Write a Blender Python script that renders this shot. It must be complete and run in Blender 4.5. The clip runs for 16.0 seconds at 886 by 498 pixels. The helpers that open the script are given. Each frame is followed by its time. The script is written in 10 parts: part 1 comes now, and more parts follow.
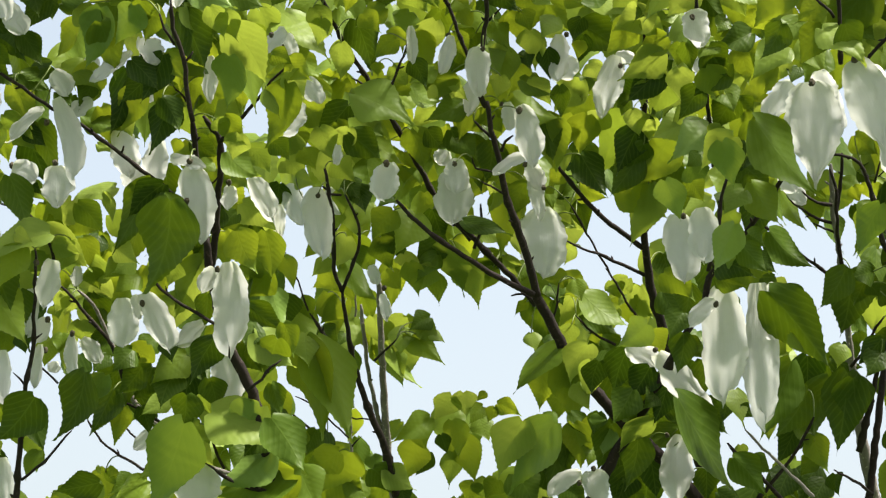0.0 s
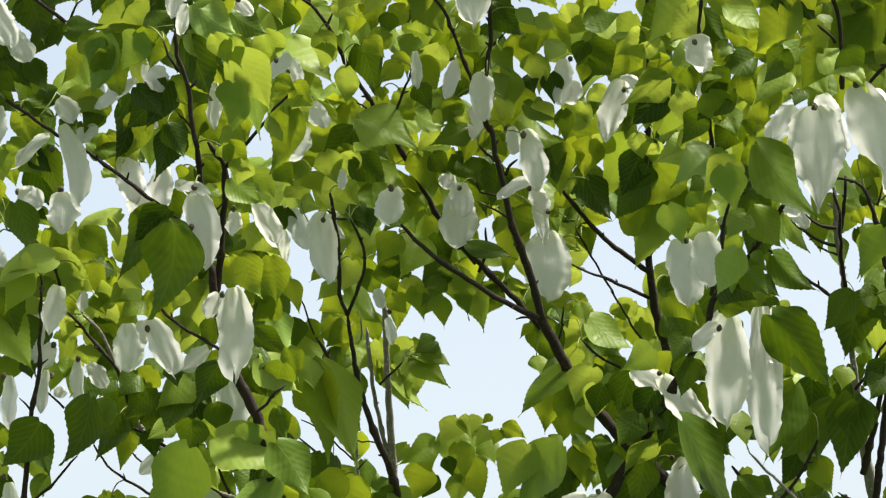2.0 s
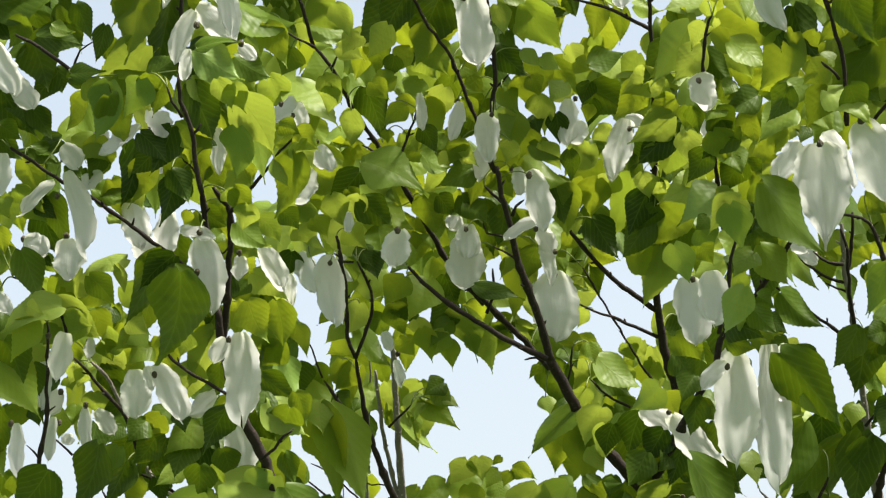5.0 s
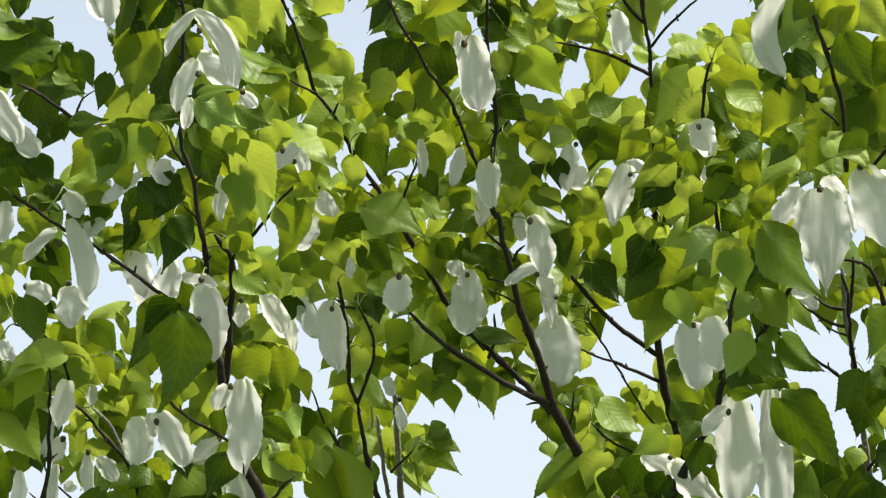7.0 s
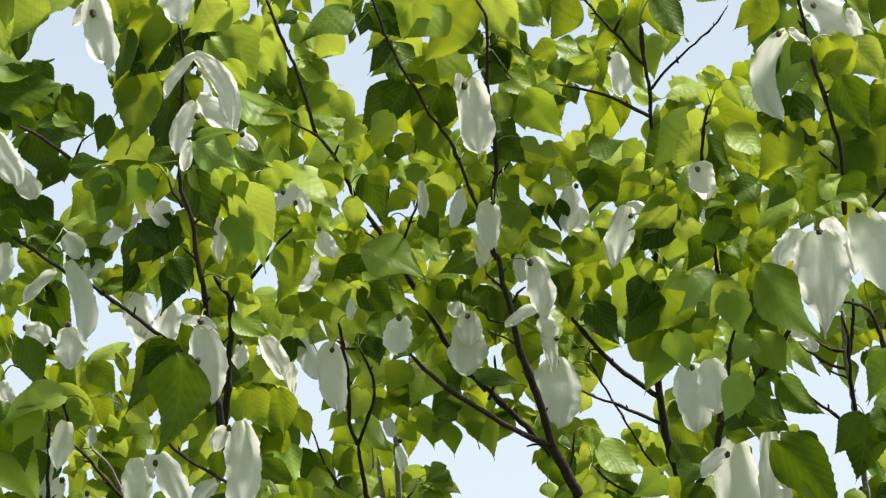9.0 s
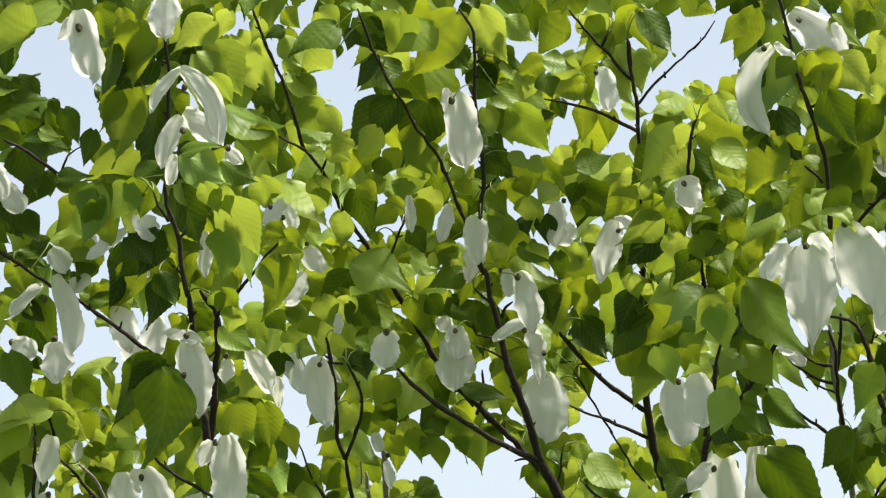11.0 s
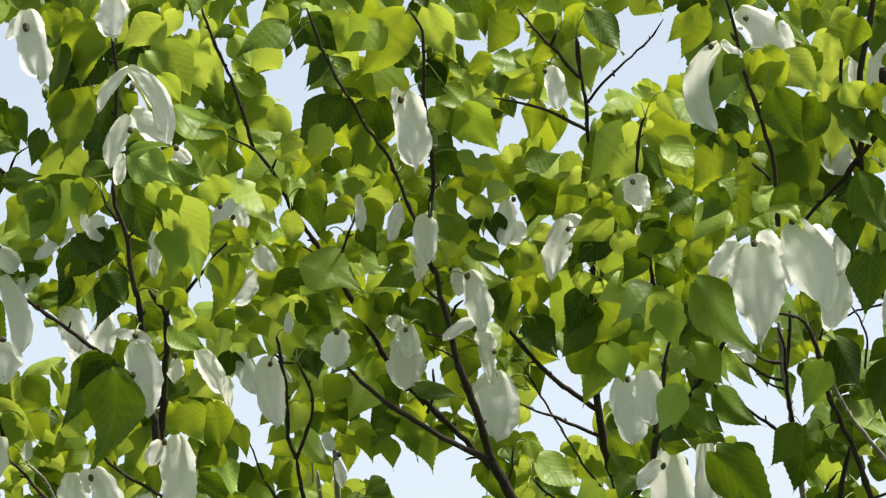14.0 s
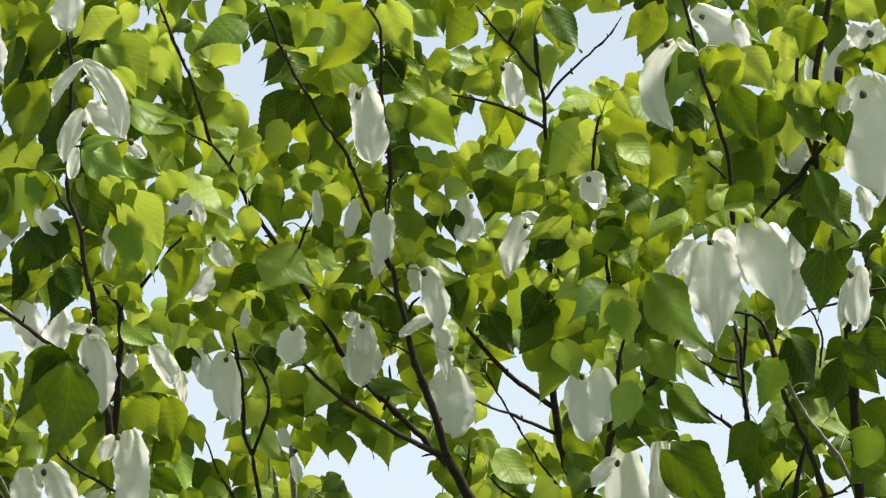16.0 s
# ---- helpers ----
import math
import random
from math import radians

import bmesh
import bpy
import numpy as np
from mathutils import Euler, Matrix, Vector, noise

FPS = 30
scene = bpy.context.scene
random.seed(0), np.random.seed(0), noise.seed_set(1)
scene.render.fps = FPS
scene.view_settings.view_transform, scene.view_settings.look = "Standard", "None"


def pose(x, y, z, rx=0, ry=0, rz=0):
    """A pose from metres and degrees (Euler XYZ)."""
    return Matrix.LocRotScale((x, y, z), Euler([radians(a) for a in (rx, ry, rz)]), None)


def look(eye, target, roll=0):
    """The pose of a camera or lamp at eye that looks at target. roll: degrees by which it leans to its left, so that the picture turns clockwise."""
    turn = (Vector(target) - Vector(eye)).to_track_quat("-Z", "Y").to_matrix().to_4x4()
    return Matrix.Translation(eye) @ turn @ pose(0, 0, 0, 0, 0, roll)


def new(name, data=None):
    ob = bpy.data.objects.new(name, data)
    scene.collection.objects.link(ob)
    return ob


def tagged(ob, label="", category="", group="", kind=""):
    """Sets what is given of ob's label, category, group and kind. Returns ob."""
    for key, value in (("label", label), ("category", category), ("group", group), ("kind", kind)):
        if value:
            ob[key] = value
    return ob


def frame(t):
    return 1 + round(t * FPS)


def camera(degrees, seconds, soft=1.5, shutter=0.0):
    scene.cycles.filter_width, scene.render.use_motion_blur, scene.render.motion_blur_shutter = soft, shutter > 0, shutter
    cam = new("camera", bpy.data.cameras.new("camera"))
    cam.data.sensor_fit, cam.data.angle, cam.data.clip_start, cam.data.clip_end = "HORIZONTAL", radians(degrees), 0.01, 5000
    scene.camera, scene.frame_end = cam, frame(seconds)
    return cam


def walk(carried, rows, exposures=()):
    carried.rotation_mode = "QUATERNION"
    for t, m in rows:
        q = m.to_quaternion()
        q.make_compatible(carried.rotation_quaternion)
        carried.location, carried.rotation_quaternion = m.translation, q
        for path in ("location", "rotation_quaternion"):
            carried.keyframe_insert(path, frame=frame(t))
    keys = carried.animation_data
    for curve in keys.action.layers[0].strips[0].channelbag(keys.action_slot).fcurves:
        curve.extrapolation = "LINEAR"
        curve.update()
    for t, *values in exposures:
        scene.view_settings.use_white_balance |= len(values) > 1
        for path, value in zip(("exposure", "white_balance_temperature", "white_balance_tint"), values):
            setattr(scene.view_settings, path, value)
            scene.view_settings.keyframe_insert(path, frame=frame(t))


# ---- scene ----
# The camera: long lens, hand-held, tilting up and then panning to the right.
PATH = [
    (0, 0, 0, 1.6, 103, 0, 0),
    (0.5, 0.0081, -0.0086, 1.5985, 103.121, 0.06, 0.117),
    (1, 0.0082, -0.0135, 1.6005, 103.211, 0.11, 0.156),
    (1.5, 0.0095, -0.0163, 1.6033, 103.307, 0.158, 0.24),
    (2, 0.0107, -0.0176, 1.6073, 103.397, 0.079, 0.278),
    (2.5, 0.009, -0.0132, 1.6078, 103.572, 0.032, 0.278),
    (3, 0.0103, -0.0125, 1.6054, 103.752, 0.165, 0.328),
    (3.5, 0.0124, -0.0104, 1.606, 103.883, 0.439, 0.453),
    (4, 0.0166, -0.0117, 1.6074, 104.003, 0.569, 0.573),
    (6.5, 0.0215, -0.0192, 1.6164, 104.965, 0.835, 0.82),
    (7, 0.0228, -0.0249, 1.6178, 105.227, 0.848, 0.832),
    (7.5, 0.0292, -0.0286, 1.6193, 105.506, 0.853, 0.928),
    (8, 0.0319, -0.0303, 1.6221, 105.736, 0.67, 0.917),
    (8.5, 0.0311, -0.0304, 1.6223, 105.914, 0.705, 0.915),
    (9, 0.0374, -0.0315, 1.622, 106.093, 0.708, 1.001),
    (11.5, 0.0529, -0.0312, 1.6167, 106.505, 0.789, 0.855),
    (12, 0.0554, -0.0295, 1.6138, 106.538, 0.933, 0.724),
    (12.5, 0.0573, -0.0286, 1.6136, 106.53, 0.94, 0.539),
    (13, 0.0562, -0.0308, 1.616, 106.474, 1.055, 0.341),
    (13.5, 0.0583, -0.0336, 1.6155, 106.46, 1.099, 0.16),
    (14, 0.0603, -0.0342, 1.6154, 106.454, 1.237, -0.007),
    (14.5, 0.0639, -0.0343, 1.6155, 106.454, 1.041, -0.243),
    (15, 0.0672, -0.0329, 1.6144, 106.45, 1.04, -0.455),
    (15.5, 0.0709, -0.0312, 1.6131, 106.436, 1.094, -0.651),
    (16, 0.0778, -0.0315, 1.6128, 106.401, 1.119, -0.821),
]

cam = camera(20.0, 16.0, soft=1.25)
walk(cam, [(t, pose(x, y, z, rx, ry, rz)) for t, x, y, z, rx, ry, rz in PATH])

# Light: bright hazy day, high sun.
SUN_UP, SUN_TURN = 60.0, 104.0      # degrees above the horizon; degrees from ahead (+y) towards +x
world = bpy.data.worlds.new("sky")
scene.world = world
world.use_nodes = True
wn, wl = world.node_tree.nodes, world.node_tree.links
sky = wn.new("ShaderNodeTexSky")
sky.sky_type = "NISHITA"
sky.sun_disc = False
sky.sun_elevation, sky.sun_rotation = radians(SUN_UP), radians(SUN_TURN)
sky.air_density, sky.dust_density, sky.ozone_density = 1.0, 7.0, 1.0
# white haze, thickest at the horizon
where = wn.new("ShaderNodeTexCoord")
height = wn.new("ShaderNodeSeparateXYZ")
wl.new(where.outputs["Generated"], height.inputs[0])
flat = wn.new("ShaderNodeMath")
flat.operation, flat.use_clamp = "SUBTRACT", True
flat.inputs[0].default_value = 1.0
wl.new(height.outputs[2], flat.inputs[1])
thick = wn.new("ShaderNodeMath")
thick.operation, thick.inputs[1].default_value = "POWER", 0.8
wl.new(flat.outputs[0], thick.inputs[0])
haze = wn.new("ShaderNodeMix")
haze.data_type, haze.blend_type = "RGBA", "ADD"
haze.inputs[7].default_value = (5.45, 5.98, 6.2, 1)
wl.new(thick.outputs[0], haze.inputs[0])
wl.new(sky.outputs[0], haze.inputs[6])
wl.new(haze.outputs[2], wn["Background"].inputs[0])
wn["Background"].inputs[1].default_value = 0.0515
sun = new("sun", bpy.data.lights.new("sun", "SUN"))
sun.data.energy, sun.data.angle, sun.data.color = 4.8, radians(8.0), (1.0, 0.95, 0.86)
up, turn = radians(SUN_UP), radians(SUN_TURN)
sun.matrix_world = look((0, 0, 12), Vector((0, 0, 12)) - Vector((math.sin(turn) * math.cos(up), math.cos(turn) * math.cos(up), math.sin(up))))
scene.view_settings.exposure = 1.25


# ---- materials ----
def material(name):
    m = bpy.data.materials.new(name)
    m.use_nodes = True
    n = m.node_tree.nodes
    n.clear()
    return m, n, m.node_tree.links


def add(n, kind, **values):
    node = n.new(kind)
    for key, value in values.items():
        if key == "operation":
            node.operation = value
        else:
            node.inputs[key].default_value = value
    return node


def calc(n, l, op, a, b=0.0, c=0.0):
    node = n.new("ShaderNodeMath")
    node.operation = op
    for i, v in enumerate((a, b, c)):
        if isinstance(v, (int, float)):
            node.inputs[i].default_value = v
        else:
            l.new(v, node.inputs[i])
    return node.outputs[0]


def blend(n, l, fac, a, b):
    node = n.new("ShaderNodeMix")
    node.data_type = "RGBA"
    for sock, v in ((node.inputs[0], fac), (node.inputs[6], a), (node.inputs[7], b)):
        if isinstance(v, (int, float)):
            sock.default_value = v
        elif isinstance(v, tuple):
            sock.default_value = (*v, 1)
        else:
            l.new(v, sock)
    return node.outputs[2]


def pick(n, l):
    """One random number for each leaf, whether an object of its own or an island of a joined mesh."""
    a, b = n.new("ShaderNodeObjectInfo"), n.new("ShaderNodeNewGeometry")
    return calc(n, l, "FRACT", calc(n, l, "ADD", a.outputs["Random"], b.outputs["Random Per Island"]))


def leaf_material(name, thin, gloss, top_old, top_young, thru_old, thru_young):
    m, n, l = material(name)
    out = n.new("ShaderNodeOutputMaterial")
    uv = n.new("ShaderNodeUVMap")
    sep = n.new("ShaderNodeSeparateXYZ")
    l.new(uv.outputs[0], sep.inputs[0])
    across = calc(n, l, "ABSOLUTE", calc(n, l, "SUBTRACT", sep.outputs[0], 0.5))
    along = sep.outputs[1]
    # side veins run forward from the midrib
    phase = calc(n, l, "SUBTRACT", along, calc(n, l, "MULTIPLY", across, 1.05))
    warp = add(n, "ShaderNodeTexNoise", Scale=5.0, Detail=2.0)
    l.new(uv.outputs[0], warp.inputs["Vector"])
    wave = calc(n, l, "SINE", calc(n, l, "ADD", calc(n, l, "MULTIPLY", phase, 46.0), calc(n, l, "MULTIPLY", warp.outputs[0], 5.0)))
    vein = calc(n, l, "SMOOTH_MIN", calc(n, l, "MULTIPLY", calc(n, l, "POWER", calc(n, l, "MULTIPLY_ADD", wave, 0.5, 0.5), 6.0), 1.0), 1.0, 0.1)
    rib = calc(n, l, "SUBTRACT", 1.0, calc(n, l, "MINIMUM", calc(n, l, "MULTIPLY", across, 40.0), 1.0))
    lines = calc(n, l, "MAXIMUM", calc(n, l, "MULTIPLY", vein, 0.6), rib)
    rnd = calc(n, l, "POWER", pick(n, l), 0.8)
    noise_n = add(n, "ShaderNodeTexNoise", Scale=38.0, Detail=4.0)
    coord = n.new("ShaderNodeTexCoord")
    l.new(coord.outputs["Object"], noise_n.inputs["Vector"])
    mott = noise_n.outputs[0]
    base = blend(n, l, rnd, top_old, top_young)
    base = blend(n, l, calc(n, l, "MULTIPLY", mott, 0.30), base, (0.130, 0.210, 0.018))
    base = blend(n, l, calc(n, l, "MULTIPLY", lines, 0.22), base, (0.22, 0.30, 0.06))
    thru = blend(n, l, rnd, thru_old, thru_young)
    thru = blend(n, l, calc(n, l, "MULTIPLY", lines, 0.16), thru, (0.15, 0.21, 0.01))
    bump = add(n, "ShaderNodeBump", Strength=0.17, Distance=0.0020)
    height = calc(n, l, "ADD", calc(n, l, "MULTIPLY", wave, -0.22), calc(n, l, "MULTIPLY", mott, 0.25))
    height = calc(n, l, "SUBTRACT", height, calc(n, l, "MULTIPLY", rib, 0.5))
    l.new(height, bump.inputs["Height"])
    skin = add(n, "ShaderNodeBsdfPrincipled", Roughness=0.43)
    skin.inputs["Specular IOR Level"].default_value = gloss
    l.new(base, skin.inputs["Base Color"])
    l.new(bump.outputs[0], skin.inputs["Normal"])
    glow = n.new("ShaderNodeBsdfTranslucent")
    l.new(thru, glow.inputs["Color"])
    soft_bump = add(n, "ShaderNodeBump", Strength=0.14, Distance=0.0020)
    l.new(height, soft_bump.inputs["Height"])
    l.new(soft_bump.outputs[0], glow.inputs["Normal"])
    mix = add(n, "ShaderNodeMixShader", Fac=thin)
    l.new(skin.outputs[0], mix.inputs[1])
    l.new(glow.outputs[0], mix.inputs[2])
    l.new(mix.outputs[0], out.inputs[0])
    return m


def bract_material():
    m, n, l = material("bract")
    out = n.new("ShaderNodeOutputMaterial")
    coord = n.new("ShaderNodeTexCoord")
    uv = n.new("ShaderNodeUVMap")
    stretch = add(n, "ShaderNodeMapping")
    stretch.inputs["Scale"].default_value = (26.0, 2.2, 1.0)
    l.new(uv.outputs[0], stretch.inputs[0])
    fine = add(n, "ShaderNodeTexNoise", Scale=1.0, Detail=3.0)
    l.new(stretch.outputs[0], fine.inputs["Vector"])
    blot = add(n, "ShaderNodeTexNoise", Scale=45.0, Detail=4.0)
    l.new(coord.outputs["Object"], blot.inputs["Vector"])
    sep = n.new("ShaderNodeSeparateXYZ")
    l.new(uv.outputs[0], sep.inputs[0])
    colour = blend(n, l, blot.outputs[0], (0.545, 0.548, 0.515), (0.68, 0.68, 0.65))
    root = calc(n, l, "POWER", calc(n, l, "SUBTRACT", 1.0, sep.outputs[1]), 8.0)
    colour = blend(n, l, calc(n, l, "MULTIPLY", root, 0.6), colour, (0.66, 0.70, 0.36))
    colour = blend(n, l, calc(n, l, "MULTIPLY", fine.outputs[0], 0.3), colour, (0.48, 0.485, 0.44))
    bump = add(n, "ShaderNodeBump", Strength=0.35, Distance=0.002)
    l.new(calc(n, l, "ADD", fine.outputs[0], blot.outputs[0]), bump.inputs["Height"])
    skin = add(n, "ShaderNodeBsdfPrincipled", Roughness=0.6)
    l.new(colour, skin.inputs["Base Color"])
    l.new(bump.outputs[0], skin.inputs["Normal"])
    glow = n.new("ShaderNodeBsdfTranslucent")
    l.new(blend(n, l, 0.5, colour, (0.74, 0.74, 0.68)), glow.inputs["Color"])
    mix = add(n, "ShaderNodeMixShader", Fac=0.48)
    l.new(skin.outputs[0], mix.inputs[1])
    l.new(glow.outputs[0], mix.inputs[2])
    l.new(mix.outputs[0], out.inputs[0])
    return m


def bark_material(name, dark, light):
    m, n, l = material(name)
    out = n.new("ShaderNodeOutputMaterial")
    coord = n.new("ShaderNodeTexCoord")
    big = add(n, "ShaderNodeTexNoise", Scale=22.0, Detail=5.0)
    small = add(n, "ShaderNodeTexNoise", Scale=160.0, Detail=4.0)
    for t in (big, small):
        l.new(coord.outputs["Object"], t.inputs["Vector"])
    colour = blend(n, l, big.outputs[0], dark, light)
    spot = calc(n, l, "GREATER_THAN", small.outputs[0], 0.62)
    colour = blend(n, l, calc(n, l, "MULTIPLY", spot, 0.5), colour, tuple(2 * c for c in light))
    bump = add(n, "ShaderNodeBump", Strength=0.7, Distance=0.002)
    l.new(calc(n, l, "ADD", big.outputs[0], small.outputs[0]), bump.inputs["Height"])
    skin = add(n, "ShaderNodeBsdfPrincipled", Roughness=0.8)
    skin.inputs["Specular IOR Level"].default_value = 0.2
    l.new(colour, skin.inputs["Base Color"])
    l.new(bump.outputs[0], skin.inputs["Normal"])
    l.new(skin.outputs[0], out.inputs[0])
    return m


def plain(name, colour, rough=0.6, scale=60.0, vary=0.4):
    m, n, l = material(name)
    out = n.new("ShaderNodeOutputMaterial")
    coord = n.new("ShaderNodeTexCoord")
    tex = add(n, "ShaderNodeTexNoise", Scale=scale, Detail=4.0)
    l.new(coord.outputs["Object"], tex.inputs["Vector"])
    dark = tuple(c * (1 - vary) for c in colour)
    skin = add(n, "ShaderNodeBsdfPrincipled", Roughness=rough)
    l.new(blend(n, l, tex.outputs[0], dark, colour), skin.inputs["Base Color"])
    bump = add(n, "ShaderNodeBump", Strength=0.6, Distance=0.003)
    l.new(tex.outputs[0], bump.inputs["Height"])
    l.new(bump.outputs[0], skin.inputs["Normal"])
    l.new(skin.outputs[0], out.inputs[0])
    return m


# shaded, midtone, skylit and sunlit copies of one leaf; light and shade painted in
LEAF = {"shaded": leaf_material("shaded_leaf", 0.32, 0.14, (0.011, 0.030, 0.003), (0.056, 0.100, 0.008), (0.025, 0.055, 0.001), (0.118, 0.168, 0.003)),
        "midtone": leaf_material("midtone_leaf", 0.46, 0.18, (0.056, 0.108, 0.009), (0.195, 0.278, 0.032), (0.122, 0.174, 0.005), (0.328, 0.374, 0.015)),
        "fresh": leaf_material("skylit_leaf", 0.30, 0.30, (0.115, 0.195, 0.028), (0.195, 0.298, 0.062), (0.115, 0.170, 0.008), (0.235, 0.290, 0.026)),
        "young": leaf_material("sunlit_leaf", 0.50, 0.18, (0.130, 0.210, 0.026), (0.300, 0.390, 0.075), (0.186, 0.248, 0.016), (0.340, 0.392, 0.046))}
BRACT = bract_material()
BARK = bark_material("young_bark", (0.010, 0.007, 0.006), (0.034, 0.024, 0.020))
OLD_BARK = bark_material("grey_bark", (0.09, 0.078, 0.070), (0.25, 0.225, 0.205))
STALK = plain("green_stalk", (0.14, 0.19, 0.03), 0.5)
HEAD = plain("flower_head", (0.07, 0.055, 0.02), 0.8, 300.0, 0.7)
GRASS = plain("meadow", (0.07, 0.12, 0.025), 0.9, 3.0, 0.6)


# ---- setting ----
def mesh_object(name, verts, faces, mat, parent=None, smooth=True, uvs=None):
    me = bpy.data.meshes.new(name)
    me.from_pydata([tuple(v) for v in verts], [], faces)
    me.materials.append(mat)
    if smooth:
        me.polygons.foreach_set("use_smooth", [True] * len(me.polygons))
    if uvs is not None:
        layer = me.uv_layers.new(name="UVMap")
        index = np.empty(len(me.loops), dtype=np.int32)
        me.loops.foreach_get("vertex_index", index)
        layer.data.foreach_set("uv", np.asarray(uvs, dtype=np.float32)[index].ravel())
    me.update()
    ob = new(name, me)
    if parent is not None:
        ob.parent = parent
    return ob


def ground():
    n, size = 48, 900.0
    s = np.linspace(-1, 1, n)
    s = np.sign(s) * np.abs(s) ** 3 * size
    verts = [(x, y + 4, -0.02 + 0.015 * math.sin(x * 1.7) * math.cos(y * 1.3)) for y in s for x in s]
    faces = [(j * n + i, j * n + i + 1, (j + 1) * n + i + 1, (j + 1) * n + i) for j in range(n - 1) for i in range(n - 1)]
    tagged(mesh_object("ground", verts, faces, GRASS), "short green grass meadow under the trees", "ground", kind="structure")


ground()


# ---- trees ----
def tree(label, x, y):
    ob = new("dove_tree")
    ob.location = (x, y, 0)
    tagged(ob, label, "tree", "dove trees")
    bpy.context.view_layer.update()
    SKELETON[ob.name] = []
    return ob


SKELETON = {}


def spline(points, step):
    """A smooth line through the points, cut in short pieces."""
    p = [np.array(q, float) for q in points]
    p = [2 * p[0] - p[1]] + p + [2 * p[-1] - p[-2]]
    line = []
    for i in range(1, len(p) - 2):
        k = max(2, int(np.linalg.norm(p[i + 1] - p[i]) / step))
        for j in range(k):
            t = j / k
            line.append(0.5 * (2 * p[i] + (p[i + 1] - p[i - 1]) * t + (2 * p[i - 1] - 5 * p[i] + 4 * p[i + 1] - p[i + 2]) * t * t + (3 * p[i] - p[i - 1] - 3 * p[i + 1] + p[i + 2]) * t ** 3))
    line.append(p[-2])
    return line


def tube(line, radii, sides):
    verts, faces = [], []
    side = np.array((1.0, 0.0, 0.0))
    for i, p in enumerate(line):
        d = line[min(i + 1, len(line) - 1)] - line[max(i - 1, 0)]
        d = d / max(np.linalg.norm(d), 1e-9)
        side = side - d * (side @ d)
        if np.linalg.norm(side) < 0.1:
            side = np.cross(d, (0.0, 1.0, 0.0))
        side = side / np.linalg.norm(side)
        other = np.cross(d, side)
        for k in range(sides):
            a = 2 * math.pi * k / sides
            verts.append(p + radii[i] * (math.cos(a) * side + math.sin(a) * other))
        if i:
            b = (i - 1) * sides
            faces += [(b + k, b + (k + 1) % sides, b + sides + (k + 1) % sides, b + sides + k) for k in range(sides)]
    faces.append(tuple(range(sides - 1, -1, -1)))
    faces.append(tuple(range(len(verts) - sides, len(verts))))
    return verts, faces


def limb(owner, thin, thick, *points, name="branch", bark=BARK):
    """A branch from its thin end to its thick end, with swollen buds along it."""
    line = spline(points, 0.012)
    rng = np.random.default_rng(abs(int(points[0][0] * 9973 + points[0][2] * 7919)) + 1)
    n = len(line)
    radii = [thin + (thick - thin) * i / (n - 1) for i in range(n)]
    radii = [r * (0.76 + 0.12 * min(1.0, r / 0.009)) for r in radii]
    for i in range(n):
        radii[i] *= 1 + rng.uniform(-0.07, 0.07)
        if rng.random() < 0.10 and thick < 0.012:
            radii[i] *= 1.35
        line[i] = line[i] + rng.normal(0, 0.0007, 3)
    radii[0] *= 0.6
    o = np.array(owner.location)
    verts, faces = tube([p - o for p in line], radii, 8 if thick < 0.008 else 12)
    # buds and short spurs along the twig
    if thick < 0.013 and name == "branch":
        for i in range(3, n - 3, 3):
            if rng.random() > 0.42:
                continue
            along = line[i - 2] - line[i + 2]
            along = along / max(np.linalg.norm(along), 1e-9)
            out = rng.normal(0, 1, 3)
            out = out - along * (out @ along)
            way = along * 0.9 + out / max(np.linalg.norm(out), 1e-9)
            size = rng.uniform(0.003, 0.008)
            r = min(0.0018, 0.55 * radii[i])
            at = line[i] - o
            v, f = tube([at, at + way * (size * 0.5 + radii[i]), at + way * (size + radii[i])], [r, r * 1.15, r * 0.25], 5)
            b = len(verts)
            verts += v
            faces += [tuple(b + q for q in face) for face in f]
    SKELETON[owner.name] += line[::2]
    return mesh_object(name, verts, faces, bark, owner)


def outline(v):
    """Half width of a leaf blade at v along it, 0 at the stalk, 1 at the drawn-out tip."""
    if v < 0.30:
        return 0.43 * math.sin(0.5 * math.pi * max(v, 0.012) / 0.30) ** 0.55
    t = (v - 0.30) / 0.70
    body = max(0.0, 1 - (t / 0.88) ** 1.25) ** 1.15 if t < 0.88 else 0.0
    return 0.43 * (0.925 * body + 0.075 * (1 - t) ** 0.8)


